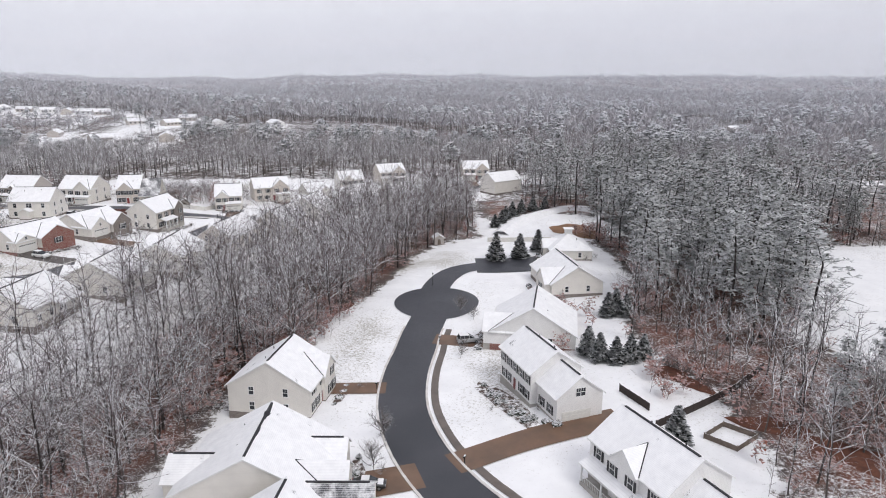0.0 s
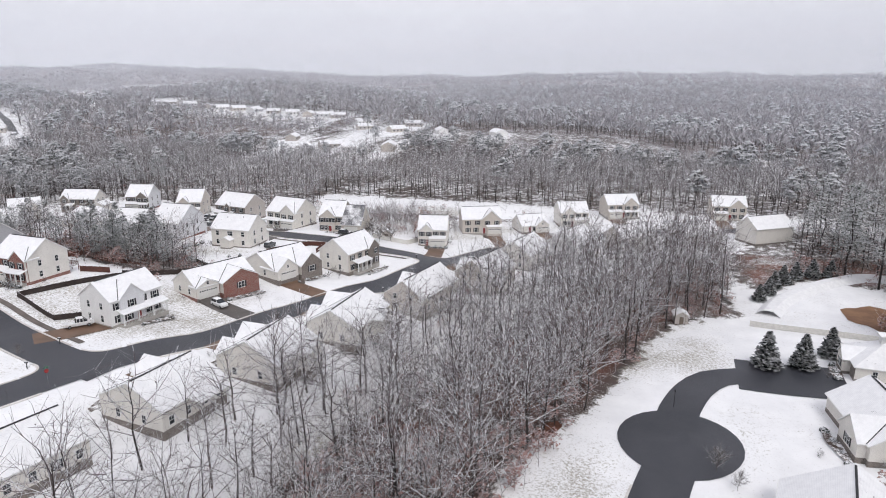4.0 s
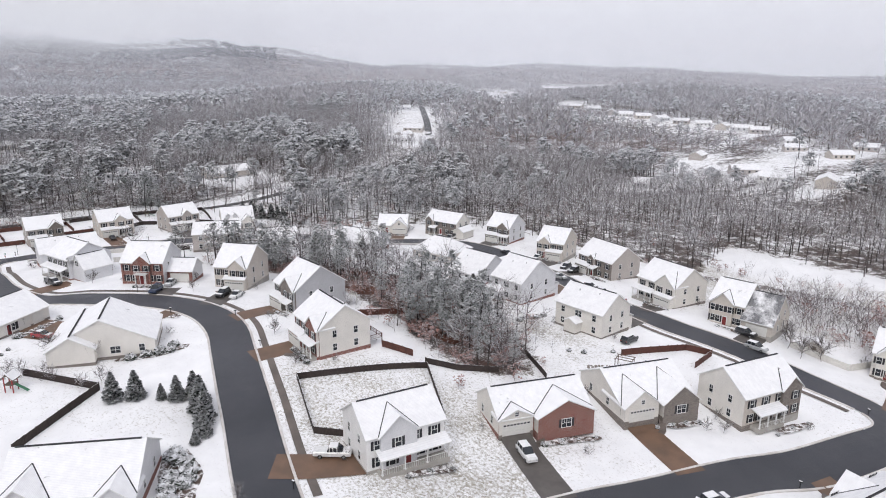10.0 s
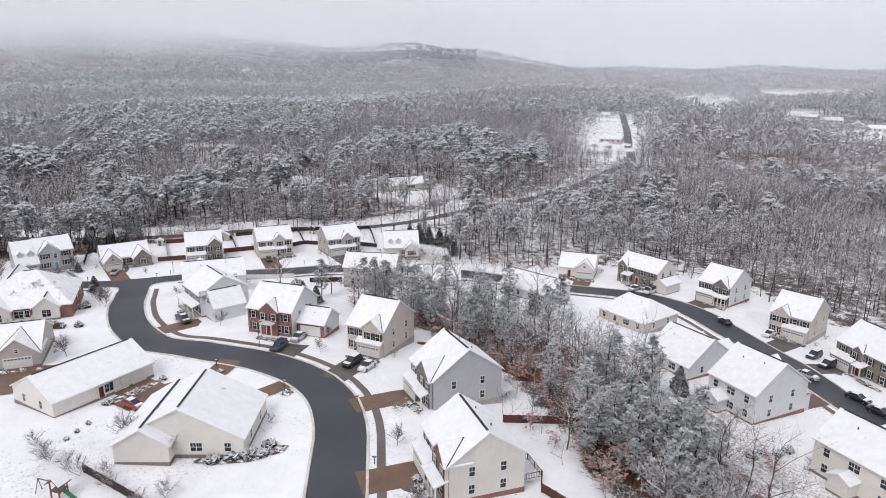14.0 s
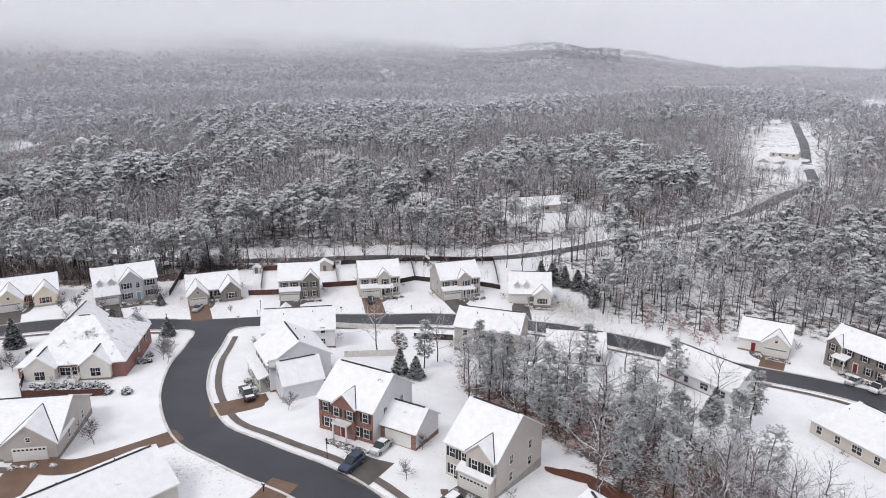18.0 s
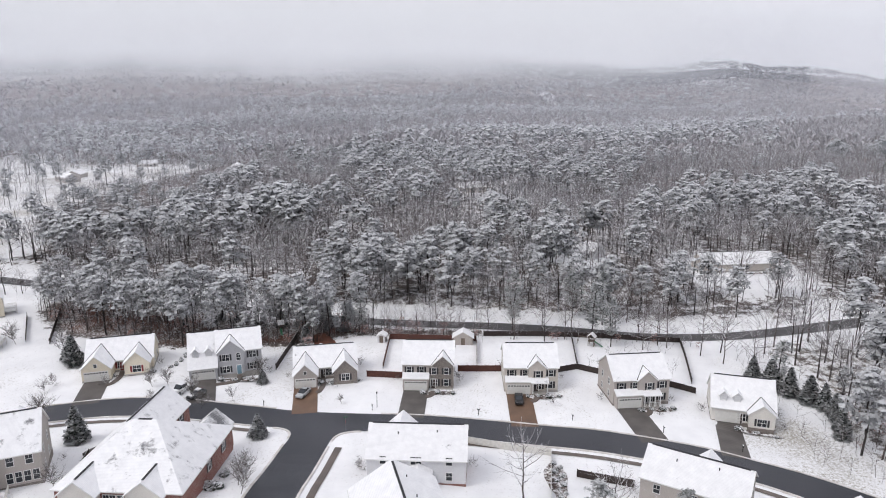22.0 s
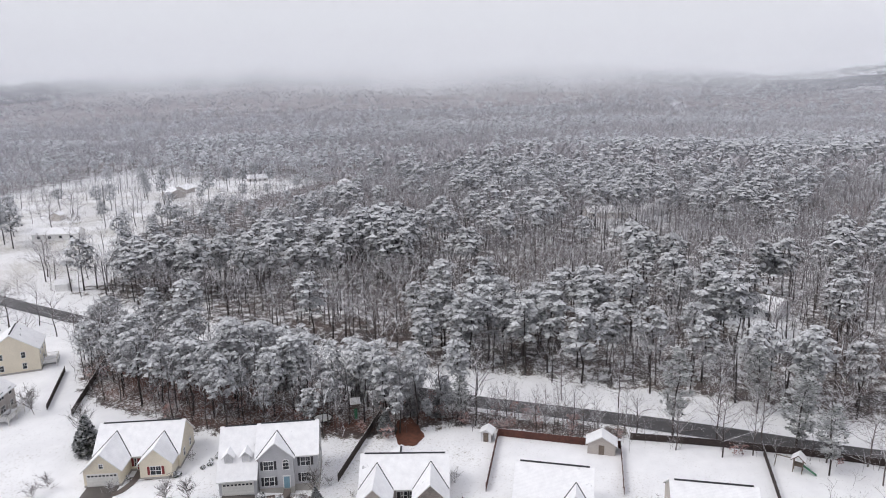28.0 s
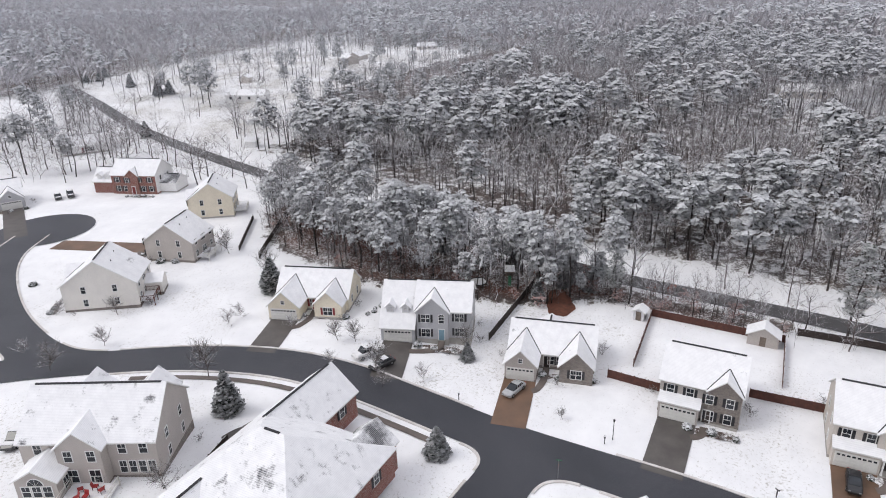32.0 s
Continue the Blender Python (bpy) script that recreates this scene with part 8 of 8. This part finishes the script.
def fence(pts, height, mat, label):
    """Board fence along the ground: a post every 2.4 m, a panel of boards between."""
    e = empty("fence", pts[0][0], pts[0][1], ground(*pts[0]))
    tagged(e, label, "fence", "garden fences")
    ox, oy, oz = e.location
    for (xa, ya), (xb, yb) in zip(pts, pts[1:]):
        n = max(1, round(math.hypot(xb - xa, yb - ya) / 2.4))
        for i in range(n):
            x0, y0, x1, y1 = xa + (xb - xa) * i / n, ya + (yb - ya) * i / n, xa + (xb - xa) * (i + 1) / n, ya + (yb - ya) * (i + 1) / n
            z0, z1 = ground(x0, y0) - oz, ground(x1, y1) - oz
            dx, dy = x1 - x0, y1 - y0
            l = math.hypot(dx, dy)
            nx_, ny_ = -dy / l * .03, dx / l * .03
            s = Shape()
            nb = 9
            cols = []
            for b in range(nb):
                f0, f1, k = (b + .08) / nb, (b + .92) / nb, .02 * math.sin(b * 5.1 + i)
                cols += [(f0, .3, k - .03), (f0, 1.0, k), (f1, 1.0, k), (f1, .3, k - .03)]
            for f, o, k in cols:
                bx, by, bz = x0 - ox + dx * f, y0 - oy + dy * f, z0 + (z1 - z0) * f
                s.v.extend([(bx + sx * o * nx_, by + sx * o * ny_, bz + hz) for sx, hz in ((-1, .05), (-1, height + k), (1, height + k), (1, .05))])
            for c in range(len(cols) - 1):
                a, b = 4 * c, 4 * c + 4
                for j in range(4):
                    s.f.append((a + j, b + j, b + (j + 1) % 4, a + (j + 1) % 4))
                    s.m.append(1 if j == 1 else 0)
            for a in (0, 4 * (len(cols) - 1)):
                s.f.append((a, a + 1, a + 2, a + 3)), s.m.append(0)
            part("panel", s, [mat, "snowcap"], e)
            px, py = x0 - ox, y0 - oy
            part("post", Shape().box(px - .06, py - .06, z0 - .2, px + .06, py + .06, z0 + height + .08), mat, e)


DK, RD, WH = "fence_dark", "fence_red", "fence_white"
fence([(-122.4, 148), (-127, 143.6), (-142.6, 148.2), (-134.3, 171.2), (-119.4, 164), (-120, 157.6)], 1.3, DK, "dark board fence round the corner garden")
fence([(-164.5, 171.6), (-161.2, 189)], 1.5, RD, "red-brown board fence behind the gardens")
fence([(-119.6, 211), (-114, 226), (-109.5, 228.6), (-108, 220)], 1.5, RD, "red-brown board fence by the corner house")
fence([(-172, 109), (-159.4, 119), (-147.2, 104.7)], 1.5, DK, "dark board fence behind the one-storey house")
fence([(32.3, 91.5), (49.2, 103.3), (58, 112)], 1.4, DK, "dark board fence along the court gardens")
fence([(15, 219), (30, 215.5), (45, 212)], 1.5, WH, "pale board fence behind the car park")
fence([(30, 104), (33, 97)], 1.4, DK, "dark board fence by the garage drive")
fence([(38.6, 88.8), (42.8, 92.2), (46.4, 88.6), (42, 85.2), (38.6, 88.8)], .9, "wood", "low wooden fence round a vegetable plot")
fence([(-310, 92.9), (-335.7, 91.9)], 1.6, DK, "dark fence between two back gardens")
fence([(-308, 115), (-307.5, 123.6)], 1.6, RD, "red-brown fence across the side garden")
fence([(-313, 118), (-332.3, 117), (-332.4, 140.1), (-316.6, 140.4)], 1.6, RD, "tall red-brown board fence round a back garden")
fence([(-312, 136), (-312.6, 147)], 1.6, RD, "red-brown fence beside the house")
fence([(-312.6, 159), (-315, 164.2), (-312.3, 169)], 1.5, DK, "dark fence between the houses")
fence([(-316, 164.4), (-336, 165.5)], 1.5, DK, "dark fence running back to the road")
fence([(-336.5, 142), (-337, 167), (-339, 195), (-310, 189.6)], 1.5, DK, "dark fence along the old road")
fence([(-308, 181.5), (-305, 189)], 1.5, DK, "dark fence beside the cape house")
fence([(-317, 33), (-342, 20)], 1.5, DK, "dark fence below the yellow house")
fence([(-336, 14), (-318, 26)], 1.3, DK, "dark fence behind the taupe house")
fence([(-241.4, 81.9), (-241.4, 96.2)], 1.5, RD, "red-brown fence behind the brick house")
fence([(-264.9, 74.3), (-244.3, 80.5), (-241.4, 82)], 1.5, DK, "dark fence between two gardens")
fence([(-279.3, 137.7), (-276, 154.4), (-255.6, 152.4), (-253.8, 141)], 1.5, WH, "cream vinyl fence round a garden")
fence([(-268.7, 158.1), (-265.8, 167.2)], 1.5, DK, "dark fence by the street")
fence([(-104, 252.4), (-92, 254.6), (-90, 262)], 1.6, WH, "cream vinyl fence of the corner garden")
fence([(-136, 172), (-131.5, 176.5), (-128, 184)], 1.3, DK, "dark fence below the pines")
fence([(-146, 168.5), (-139.5, 171.5)], 1.5, RD, "red-brown fence behind the cream house")


fence([(-132, 195), (-126.5, 192.7), (-121.5, 190.6)], 1.3, DK, "dark fence at the foot of the terraced garden")


def pergola(x, y, rz):
    e = empty("pergola", x, y, ground(x, y), rz)
    tagged(e, "open wooden pergola frame standing in the snowy garden", "pergola")
    for u in (-1.6, 1.6):
        for v in (-1.2, 1.2):
            part("post", Shape().box(u - .07, v - .07, -.3, u + .07, v + .07, 2.3), "wood", e)
        part("beam", Shape().box(u - .06, -1.5, 2.3, u + .06, 1.5, 2.46), ["wood"], e)
    for v in (-1.2, 0, 1.2):
        part("rafter", Shape().box(-1.9, v - .05, 2.46, 1.9, v + .05, 2.58), ["wood"], e)


def stone_bank(x, y, rz):
    """A bank of flat stones stepping down a garden terrace."""
    e = empty("stone_bank", x, y, ground(x, y), rz)
    tagged(e, "bank of flat grey stones between snowy garden terraces", "stones")
    r_ = random.Random(3)
    for i in range(7):
        for j in range(3):
            u, v, q = (i - 3) * .75 + r_.uniform(-.15, .15), (j - 1) * .6 + r_.uniform(-.12, .12), r_.uniform(.22, .34)
            st = Shape()
            ring = [(u + q * math.cos(k * 1.05) * r_.uniform(.8, 1.15), v + q * .8 * math.sin(k * 1.05) * r_.uniform(.8, 1.15)) for k in range(6)]
            st.face([(a, b, .22) for a, b in ring])
            for k in range(6):
                (a, b), (c, d) = ring[k], ring[(k + 1) % 6]
                st.face([(a * 1.0, b, -.1), (c, d, -.1), (c, d, .22), (a, b, .22)])
            part("stone", st, "stone", e)


pergola(-115.3, 206.4, .4)
stone_bank(-118.6, 203.0, .9)


# ---- cars ----
def paint(name, col):
    m, nt, b = shader(name, 0.3)
    c = mix(nt, noise_fac(nt, 2.0, 4, 0.6, 0.4, 0.7, False), col, tuple(v * .8 for v in col))
    nt.links.new(c, b.inputs["Base Color"])
    b.inputs["Coat Weight"].default_value = 0.5
    return m


PAINT = {"white": paint("white_car_paint", (.72, .72, .72)), "black": paint("black_car_paint", (.015, .015, .018)), "blue": paint("dark_blue_car_paint", (.02, .035, .08)), "red": paint("red_car_paint", (.3, .015, .02)), "silver": paint("silver_car_paint", (.42, .43, .44))}
WHEEL = Shape().tube([(0, -.11, 0), (0, .11, 0)], [.34, .34], 16).mesh("tyre", ["rubber"])
RIM = Shape().tube([(0, -.12, 0), (0, .12, 0)], [.2, .2], 12).mesh("rim", ["steel"])


def lofted(secs, mi=None):
    """A body from cross sections (x, half width, z low, z high), rounded at the top edge."""
    s = Shape()
    rings = []
    for x, hw, z0, z1 in secs:
        k = min(.12, (z1 - z0) * .3)
        rings.append([(x, -hw, z0), (x, -hw, z1 - k), (x, -hw + k, z1), (x, hw - k, z1), (x, hw, z1 - k), (x, hw, z0)])
    for a, b in zip(rings, rings[1:]):
        for i in range(6):
            j = (i + 1) % 6
            s.face((a[i], a[j], b[j], b[i]))
    s.face(rings[0][::-1])
    s.face(rings[-1])
    return s


CAR_KINDS = {"car": (4.6, .9, [(-2.3, .78, .35, .75), (-2.1, .86, .25, .92), (-.9, .9, .25, .95), (.9, .9, .25, .92), (2.0, .85, .25, .8), (2.3, .74, .35, .66)], [(-1.75, .7, .9, .95), (-1.1, .74, .9, 1.38), (.2, .74, .9, 1.42), (1.15, .68, .9, .93)]),
             "suv": (4.8, .95, [(-2.4, .86, .4, 1.0), (-2.3, .93, .32, 1.08), (.7, .95, .32, 1.08), (2.1, .9, .32, 1.0), (2.4, .8, .4, .8)], [(-2.28, .8, 1.05, 1.2), (-2.0, .8, 1.05, 1.72), (.1, .8, 1.05, 1.75), (1.1, .74, 1.05, 1.1)]),
             "pickup": (5.7, 1.0, [(-2.85, .92, .45, 1.05), (-.5, .96, .4, 1.08), (1.2, .98, .4, 1.1), (2.6, .94, .4, 1.05), (2.85, .84, .45, .85)], [(-.7, .82, 1.05, 1.2), (-.5, .84, 1.05, 1.8), (.9, .84, 1.05, 1.82), (1.6, .76, 1.05, 1.12)]),
             "van": (5.0, 1.0, [(-2.5, .95, .35, 1.1), (1.4, .98, .32, 1.12), (2.2, .92, .32, 1.0), (2.5, .82, .4, .8)], [(-2.45, .9, 1.08, 1.95), (.9, .9, 1.08, 2.0), (1.8, .78, 1.08, 1.15)])}
BUILT = {}


def vehicle(kind, colour, x, y, heading, snow=True, label=None):
    z = ground(x, y) + .14
    key = (kind, colour, snow)
    m = Matrix.Translation((x, y, z)) @ Matrix.Rotation(radians(heading), 4, "Z")
    if key in BUILT:
        return copy_thing(BUILT[key], m)
    ln, hw, body, cabin = CAR_KINDS[kind]
    names = {"car": "car", "suv": "suv", "pickup": "pickup_truck", "van": "van"}
    e = empty(names[kind], 0, 0, 0)
    e.matrix_basis = m
    tagged(e, label or "%s %s parked with snow on its roof" % (colour, {"car": "saloon car", "suv": "sport utility car", "pickup": "pickup truck", "van": "van"}[kind]), names[kind].replace("_", " "), "parked vehicles")
    b = lofted(body)
    part("body", b, [PAINT[colour]], e)
    cb = lofted(cabin)
    part("cabin_glass", cb, "glass", e)
    x0, x1 = cabin[1][0] + .05, cabin[-2][0] - .05
    zt = cabin[1][3]
    part("car_roof", Shape().box(x0, -cabin[1][1] + .1, zt - .05, x1, cabin[1][1] - .1, zt + .03), [PAINT[colour]], e)
    for xx in (x0 + .1, (x0 + x1) / 2, x1 - .05):
        for sy in (-1, 1):
            part("pillar", Shape().box(xx - .05, sy * cabin[1][1] - .02, cabin[1][2], xx + .05, sy * cabin[1][1] + .02, zt - .05), [PAINT[colour]], e)
    if snow:
        part("snow_cover", Shape().box(x0 + .05, -cabin[1][1] + .14, zt + .02, x1 - .05, cabin[1][1] - .14, zt + .09), "snowcap", e)
        part("snow_cover", Shape().box(body[-2][0] - .8, -hw + .25, body[-2][3] + .0, body[-2][0] - .05, hw - .25, body[-2][3] + .13), "snowcap", e)
    for xx in (-ln * .31, ln * .31):
        for sy in (-1, 1):
            wl_ = put("wheel", WHEEL, e, (xx, sy * (hw - .1), .34))
            put("rim", RIM, wl_)
    for sy in (-1, 1):
        part("headlight", Shape().box(ln / 2 - .12, sy * hw * .66 - .16, .6, ln / 2 - .0, sy * hw * .66 + .16, .74), "steel", e)
        part("tail_light", Shape().box(-ln / 2 - .0, sy * hw * .7 - .12, .68, -ln / 2 + .12, sy * hw * .7 + .12, .86), "plastic_red", e)
    BUILT[key] = e
    return e


for kind, colour, x, y, hd, snow in (("pickup", "white", -119.7, 143.0, 52, True), ("suv", "white", -105.2, 169.4, -20, True), ("car", "blue", -83.6, 178.4, 74, False), ("suv", "blue", -81.6, 184.2, 74, True), ("car", "red", -190.5, 114.5, 40, True),
                                     ("suv", "blue", -206.6, 141.0, -38, False), ("car", "silver", -210.6, 145.6, -38, True), ("suv", "black", -194.6, 153.4, -48, True), ("car", "white", -192.2, 155.8, -48, True), ("pickup", "black", -236.2, 122.6, 20, True),
                                     ("car", "black", -201.6, 253.4, 174, True), ("suv", "black", -177.8, 257.4, -75, True), ("suv", "black", -171.6, 254.0, -80, True), ("car", "silver", -167.6, 243.4, 14, True), ("car", "black", -157.5, 245.4, 8, True), ("car", "black", -152.2, 244.6, 8, True),
                                     ("car", "red", -146.2, 243.6, 8, True), ("suv", "black", -123.4, 218.6, 95, True), ("suv", "black", -111.8, 246.8, 0, True), ("suv", "silver", -106.4, 241.6, 0, True), ("car", "white", -191.6, 258.4, -75, True), ("van", "white", -228.4, 250.6, -70, True), ("car", "silver", -232.6, 248.4, -70, True),
                                     ("pickup", "white", -294.6, 77.2, -20, True), ("car", "black", -293.0, 81.0, -20, True), ("car", "silver", -297.4, 102.8, -12, False), ("car", "black", -297.4, 149.6, 0, False), ("suv", "silver", 5.4, 130.8, 10, True), ("car", "black", -9.8, 79.2, 0, True), ("suv", "black", -329.2, -50.6, 60, True),
                                     ("car", "black", -326.4, -52.4, 60, True), ("car", "black", -65.2, 243.6, 70, True), ("suv", "black", -251.5, 49.2, 30, True)):
    vehicle(kind, colour, x, y, hd, snow)


# ---- mailboxes, signs, lamps ----
def mailbox(x, y, rz):
    e = empty("mailbox", x, y, ground(x, y) + .1, rz)
    tagged(e, "black mailbox on a post with a cap of snow", "mailbox", "kerbside mailboxes")
    part("post", Shape().box(-.06, -.06, -.2, .06, .06, 1.05), "dark_metal", e)
    part("box", Shape().tube([(-.28, 0, 1.16), (.28, 0, 1.16)], [.14, .14], 10), "dark_metal", e)
    part("snow_cap", Shape().box(-.24, -.1, 1.27, .24, .1, 1.34), "snowcap", e)


def along(line, side, dist, x, y):
    """Where the road's edge is nearest to a spot."""
    k = int(np.argmin(np.hypot(line[:, 0] - x, line[:, 1] - y)))
    p = offset_line(line, side * dist)[k]
    return float(p[0]), float(p[1])


for x, y in ((-159.7, 148.4), (-115.8, 134.8), (-77.2, 201), (-71.5, 220.3), (-83.3, 172), (-80, 233), (-111.9, 124.4), (-11.6, 108.8), (-.6, 131), (3.2, 84.4), (-291.2, 119), (-202.6, 128.6), (-189.3, 139.6), (-291, 141), (-290, 160), (-285.6, 177), (-280, 190), (-291.5, 96), (-178.6, 150.5), (-208, 142), (-89.6, 154)):
    mailbox(x, y, hr.uniform(0, 3))


def street_lamp(x, y):
    e = empty("street_lamp", x, y, ground(x, y))
    tagged(e, "slim black post lamp beside the street", "lamp", "street lamps")
    part("post", Shape().tube([(0, 0, -.2), (0, 0, 3.1)], [.07, .05], 8), "dark_metal", e)
    part("lantern", Shape().tube([(0, 0, 3.1), (0, 0, 3.45), (0, 0, 3.6)], [.12, .17, .03], 8), "dark_metal", e)


for x, y in ((-292.6, 119.8), (-84.6, 171), (-209.4, 137.4), (-2.6, 165.4)):
    street_lamp(x, y)


def street_sign(x, y, rz):
    e = empty("street_sign", x, y, ground(x, y), rz)
    tagged(e, "red stop sign with street name plates above", "street sign")
    part("post", Shape().tube([(0, 0, -.2), (0, 0, 3.0)], [.04, .04], 8), "steel", e)
    oc = Shape()
    oc.tube([(0, -.05, 2.2), (0, -.03, 2.2)], [.38, .38], 8)
    part("stop_plate", oc, "plastic_red", e)
    part("name_plate", Shape().box(-.4, -.015, 2.75, .4, .015, 2.93), "plastic_green", e)
    part("name_plate", Shape().box(-.015, -.4, 2.96, .015, .4, 3.12), "plastic_green", e)


street_sign(-281, 115.6, .3)
street_sign(-103.8, 121.6, 1.2)


# ---- sheds, play things ----
def shed(x, y, rz, w, d, h, wall, label):
    e = empty("shed", x, y, ground(x, y), rz)
    tagged(e, label, "shed")
    s = Shape()
    s.box(-w / 2, -d / 2, -.2, w / 2, d / 2, h)
    for v in (-d / 2, d / 2):
        s.face([(-w / 2, v, h), (w / 2, v, h), (0, v, h + w * .3)])
    part("wall", s, wall, e)
    r = Shape()
    roof_top(r, (-w / 2, w / 2, -d / 2, d / 2, h, .6, "v", 0))
    part("roof", r, ["roof", "trim"], e)
    part("door", Shape().box(-.5, -d / 2 - .04, .05, .5, -d / 2 - .005, 1.9), "wood", e)


shed(-330.4, 115.2, 1.5, 2.0, 2.2, 1.9, "bluegrey", "small grey garden shed with a snowy roof")
shed(-330.8, 136.6, 1.57, 5.0, 3.0, 2.1, "taupe", "long taupe garden shed by the fence")
shed(-1.6, 217, .2, 3.2, 3.4, 2.3, "taupe", "brown shed at the edge of the wood")
shed(-100.3, 256.6, .2, 3.4, 3.0, 2.2, "tan", "tan shed behind a vinyl fence")
shed(-396, -41, .4, 4, 4, 2.4, "white", "white shed in the open field")


def trampoline(x, y):
    e = empty("trampoline", x, y, ground(x, y))
    tagged(e, "round trampoline with a snowy mat", "trampoline")
    ring = [(1.9 * math.cos(a), 1.9 * math.sin(a), .85) for a in np.linspace(0, 2 * math.pi, 25)]
    part("rim", Shape().tube(ring, [.09] * 25, 6, cap=False), "dark_metal", e)
    mt = Shape()
    mt.face([(1.75 * math.cos(a), 1.75 * math.sin(a), .82) for a in np.linspace(0, 2 * math.pi, 24, endpoint=False)])
    part("mat", mt, "snowcap", e)
    for a in np.linspace(0, 2 * math.pi, 6, endpoint=False):
        part("leg", Shape().box(1.85 * math.cos(a) - .04, 1.85 * math.sin(a) - .04, -.1, 1.85 * math.cos(a) + .04, 1.85 * math.sin(a) + .04, .82), "dark_metal", e)


trampoline(-329.6, 81.6)


def playset(x, y, rz, red=False):
    e = empty("playset", x, y, ground(x, y), rz)
    tagged(e, "wooden climbing tower with a snowy roof and slide", "playset")
    for a in (-.7, .7):
        for b in (-.7, .7):
            part("post", Shape().box(a - .07, b - .07, -.2, a + .07, b + .07, 2.7), "plastic_red" if red else "wood", e)
    part("platform", Shape().box(-.8, -.8, 1.3, .8, .8, 1.42), "wood", e)
    r = Shape()
    roof_top(r, (-.8, .8, -.8, .8, 2.6, .9, "v", 0))
    part("roof", r, ["snowcap", "wood"], e)
    part("slide", Shape().slab([(.8, -.3, 1.4), (2.9, -.3, .2), (2.9, .3, .2), (.8, .3, 1.4)], .08), ["plastic_green", "plastic_green"], e)
    part("swing_beam", Shape().box(-3.6, -.06, 2.15, -.8, .06, 2.27), "wood", e)
    for b in (-.6, .6):
        part("swing_leg", Shape().tube([(-3.5, 0, 2.2), (-3.7, b, -.1)], [.06, .06], 5), "wood", e)


playset(-335.4, 86.4, .4)
playset(-166.8, 106.8, .9, True)
playset(-331, 170, 1.2)


# ---- houses and landmarks far off ----
def cottage(x, y, rz, w, d, wall, label, h=2.8):
    e = empty("distant_house", x, y, ground(x, y), rz)
    tagged(e, label, "house", "houses among the far woods")
    s = Shape()
    c = [(-w / 2, -d / 2), (w / 2, -d / 2), (w / 2, d / 2), (-w / 2, d / 2)]
    for i in range(4):
        (xa, ya), (xb, yb) = c[i], c[(i + 1) % 4]
        if i in (1, 3):
            s.face([(xa, ya, -1), (xb, yb, -1), (xb, yb, h), ((xa + xb) / 2, (ya + yb) / 2, h + d / 2 * .5), (xa, ya, h)])
        else:
            s.face([(xa, ya, -1), (xb, yb, -1), (xb, yb, h), (xa, ya, h)])
    part("wall", s, wall, e)
    r = Shape()
    roof_top(r, (-w / 2, w / 2, -d / 2, d / 2, h, .5, "u", 0))
    part("roof", r, ["roof", "trim"], e)
    for i in range(4 if x < -150 and y < 800 else 0):
        for sy in (-1,):
            part("window", Shape().box(-w * .36 + i * w * .24 - .6, sy * d / 2 - .04, .9, -w * .36 + i * w * .24 + .6, sy * d / 2 + .04, 2.1), "glass", e)


fr = random.Random(9)
for i, (x, y) in enumerate(FAR_SPOTS + WEST_SPOTS):
    cottage(x, y, fr.uniform(-.4, .4) + (.6 if i % 3 else 1.9), fr.uniform(13, 19), fr.uniform(8, 10), ("taupe", "white", "tan", "bluegrey")[i % 4], "low house with a snowy roof among the far woods")
for i in range(34):
    a = radians(-7 + 14 * fr.random())
    q = fr.uniform(1050, 1500)
    cottage(q * math.sin(a) + 60, q * math.cos(a), fr.uniform(0, 3), fr.uniform(14, 30), fr.uniform(9, 14), ("white", "tan", "brick")[i % 3], "snow-roofed house of a distant village", 3.5)
mast = empty("radio_mast", -465, 2964, ground(-465, 2964))
tagged(mast, "thin tall radio mast on the horizon", "mast")
part("lattice", Shape().tube([(0, 0, -2), (0, 0, 92)], [1.3, .7], 4), "steel", mast)


# ---- garden furniture ----
def patio_chair(house, u, v, turn):
    """A deck chair with a red cushion, standing on the boards."""
    at_ = house.matrix_basis @ Vector((u, v, .52))
    e = empty("deck_chair", at_.x, at_.y, at_.z, turn)
    tagged(e, "dark deck chair with red cushions and a little snow", "chair", "chairs on the deck")
    part("seat", Shape().box(-.3, -.3, .38, .3, .3, .46), "plastic_red", e)
    part("backrest", Shape().slab([(-.3, .26, .46), (.3, .26, .46), (.3, .42, 1.0), (-.3, .42, 1.0)], .06), ["plastic_red", "plastic_red"], e)
    for a in (-.27, .27):
        for b in (-.27, .27):
            part("leg", Shape().box(a - .03, b - .03, 0, a + .03, b + .03, .4), "dark_metal", e)


for hh, spots in PATIO:
    for i, (u, v) in enumerate(spots):
        patio_chair(hh, u, v, i * 1.9)

cottage(-491, -131, .4, 7, 5, "tan", "small low shed with a snowy roof on the far field")
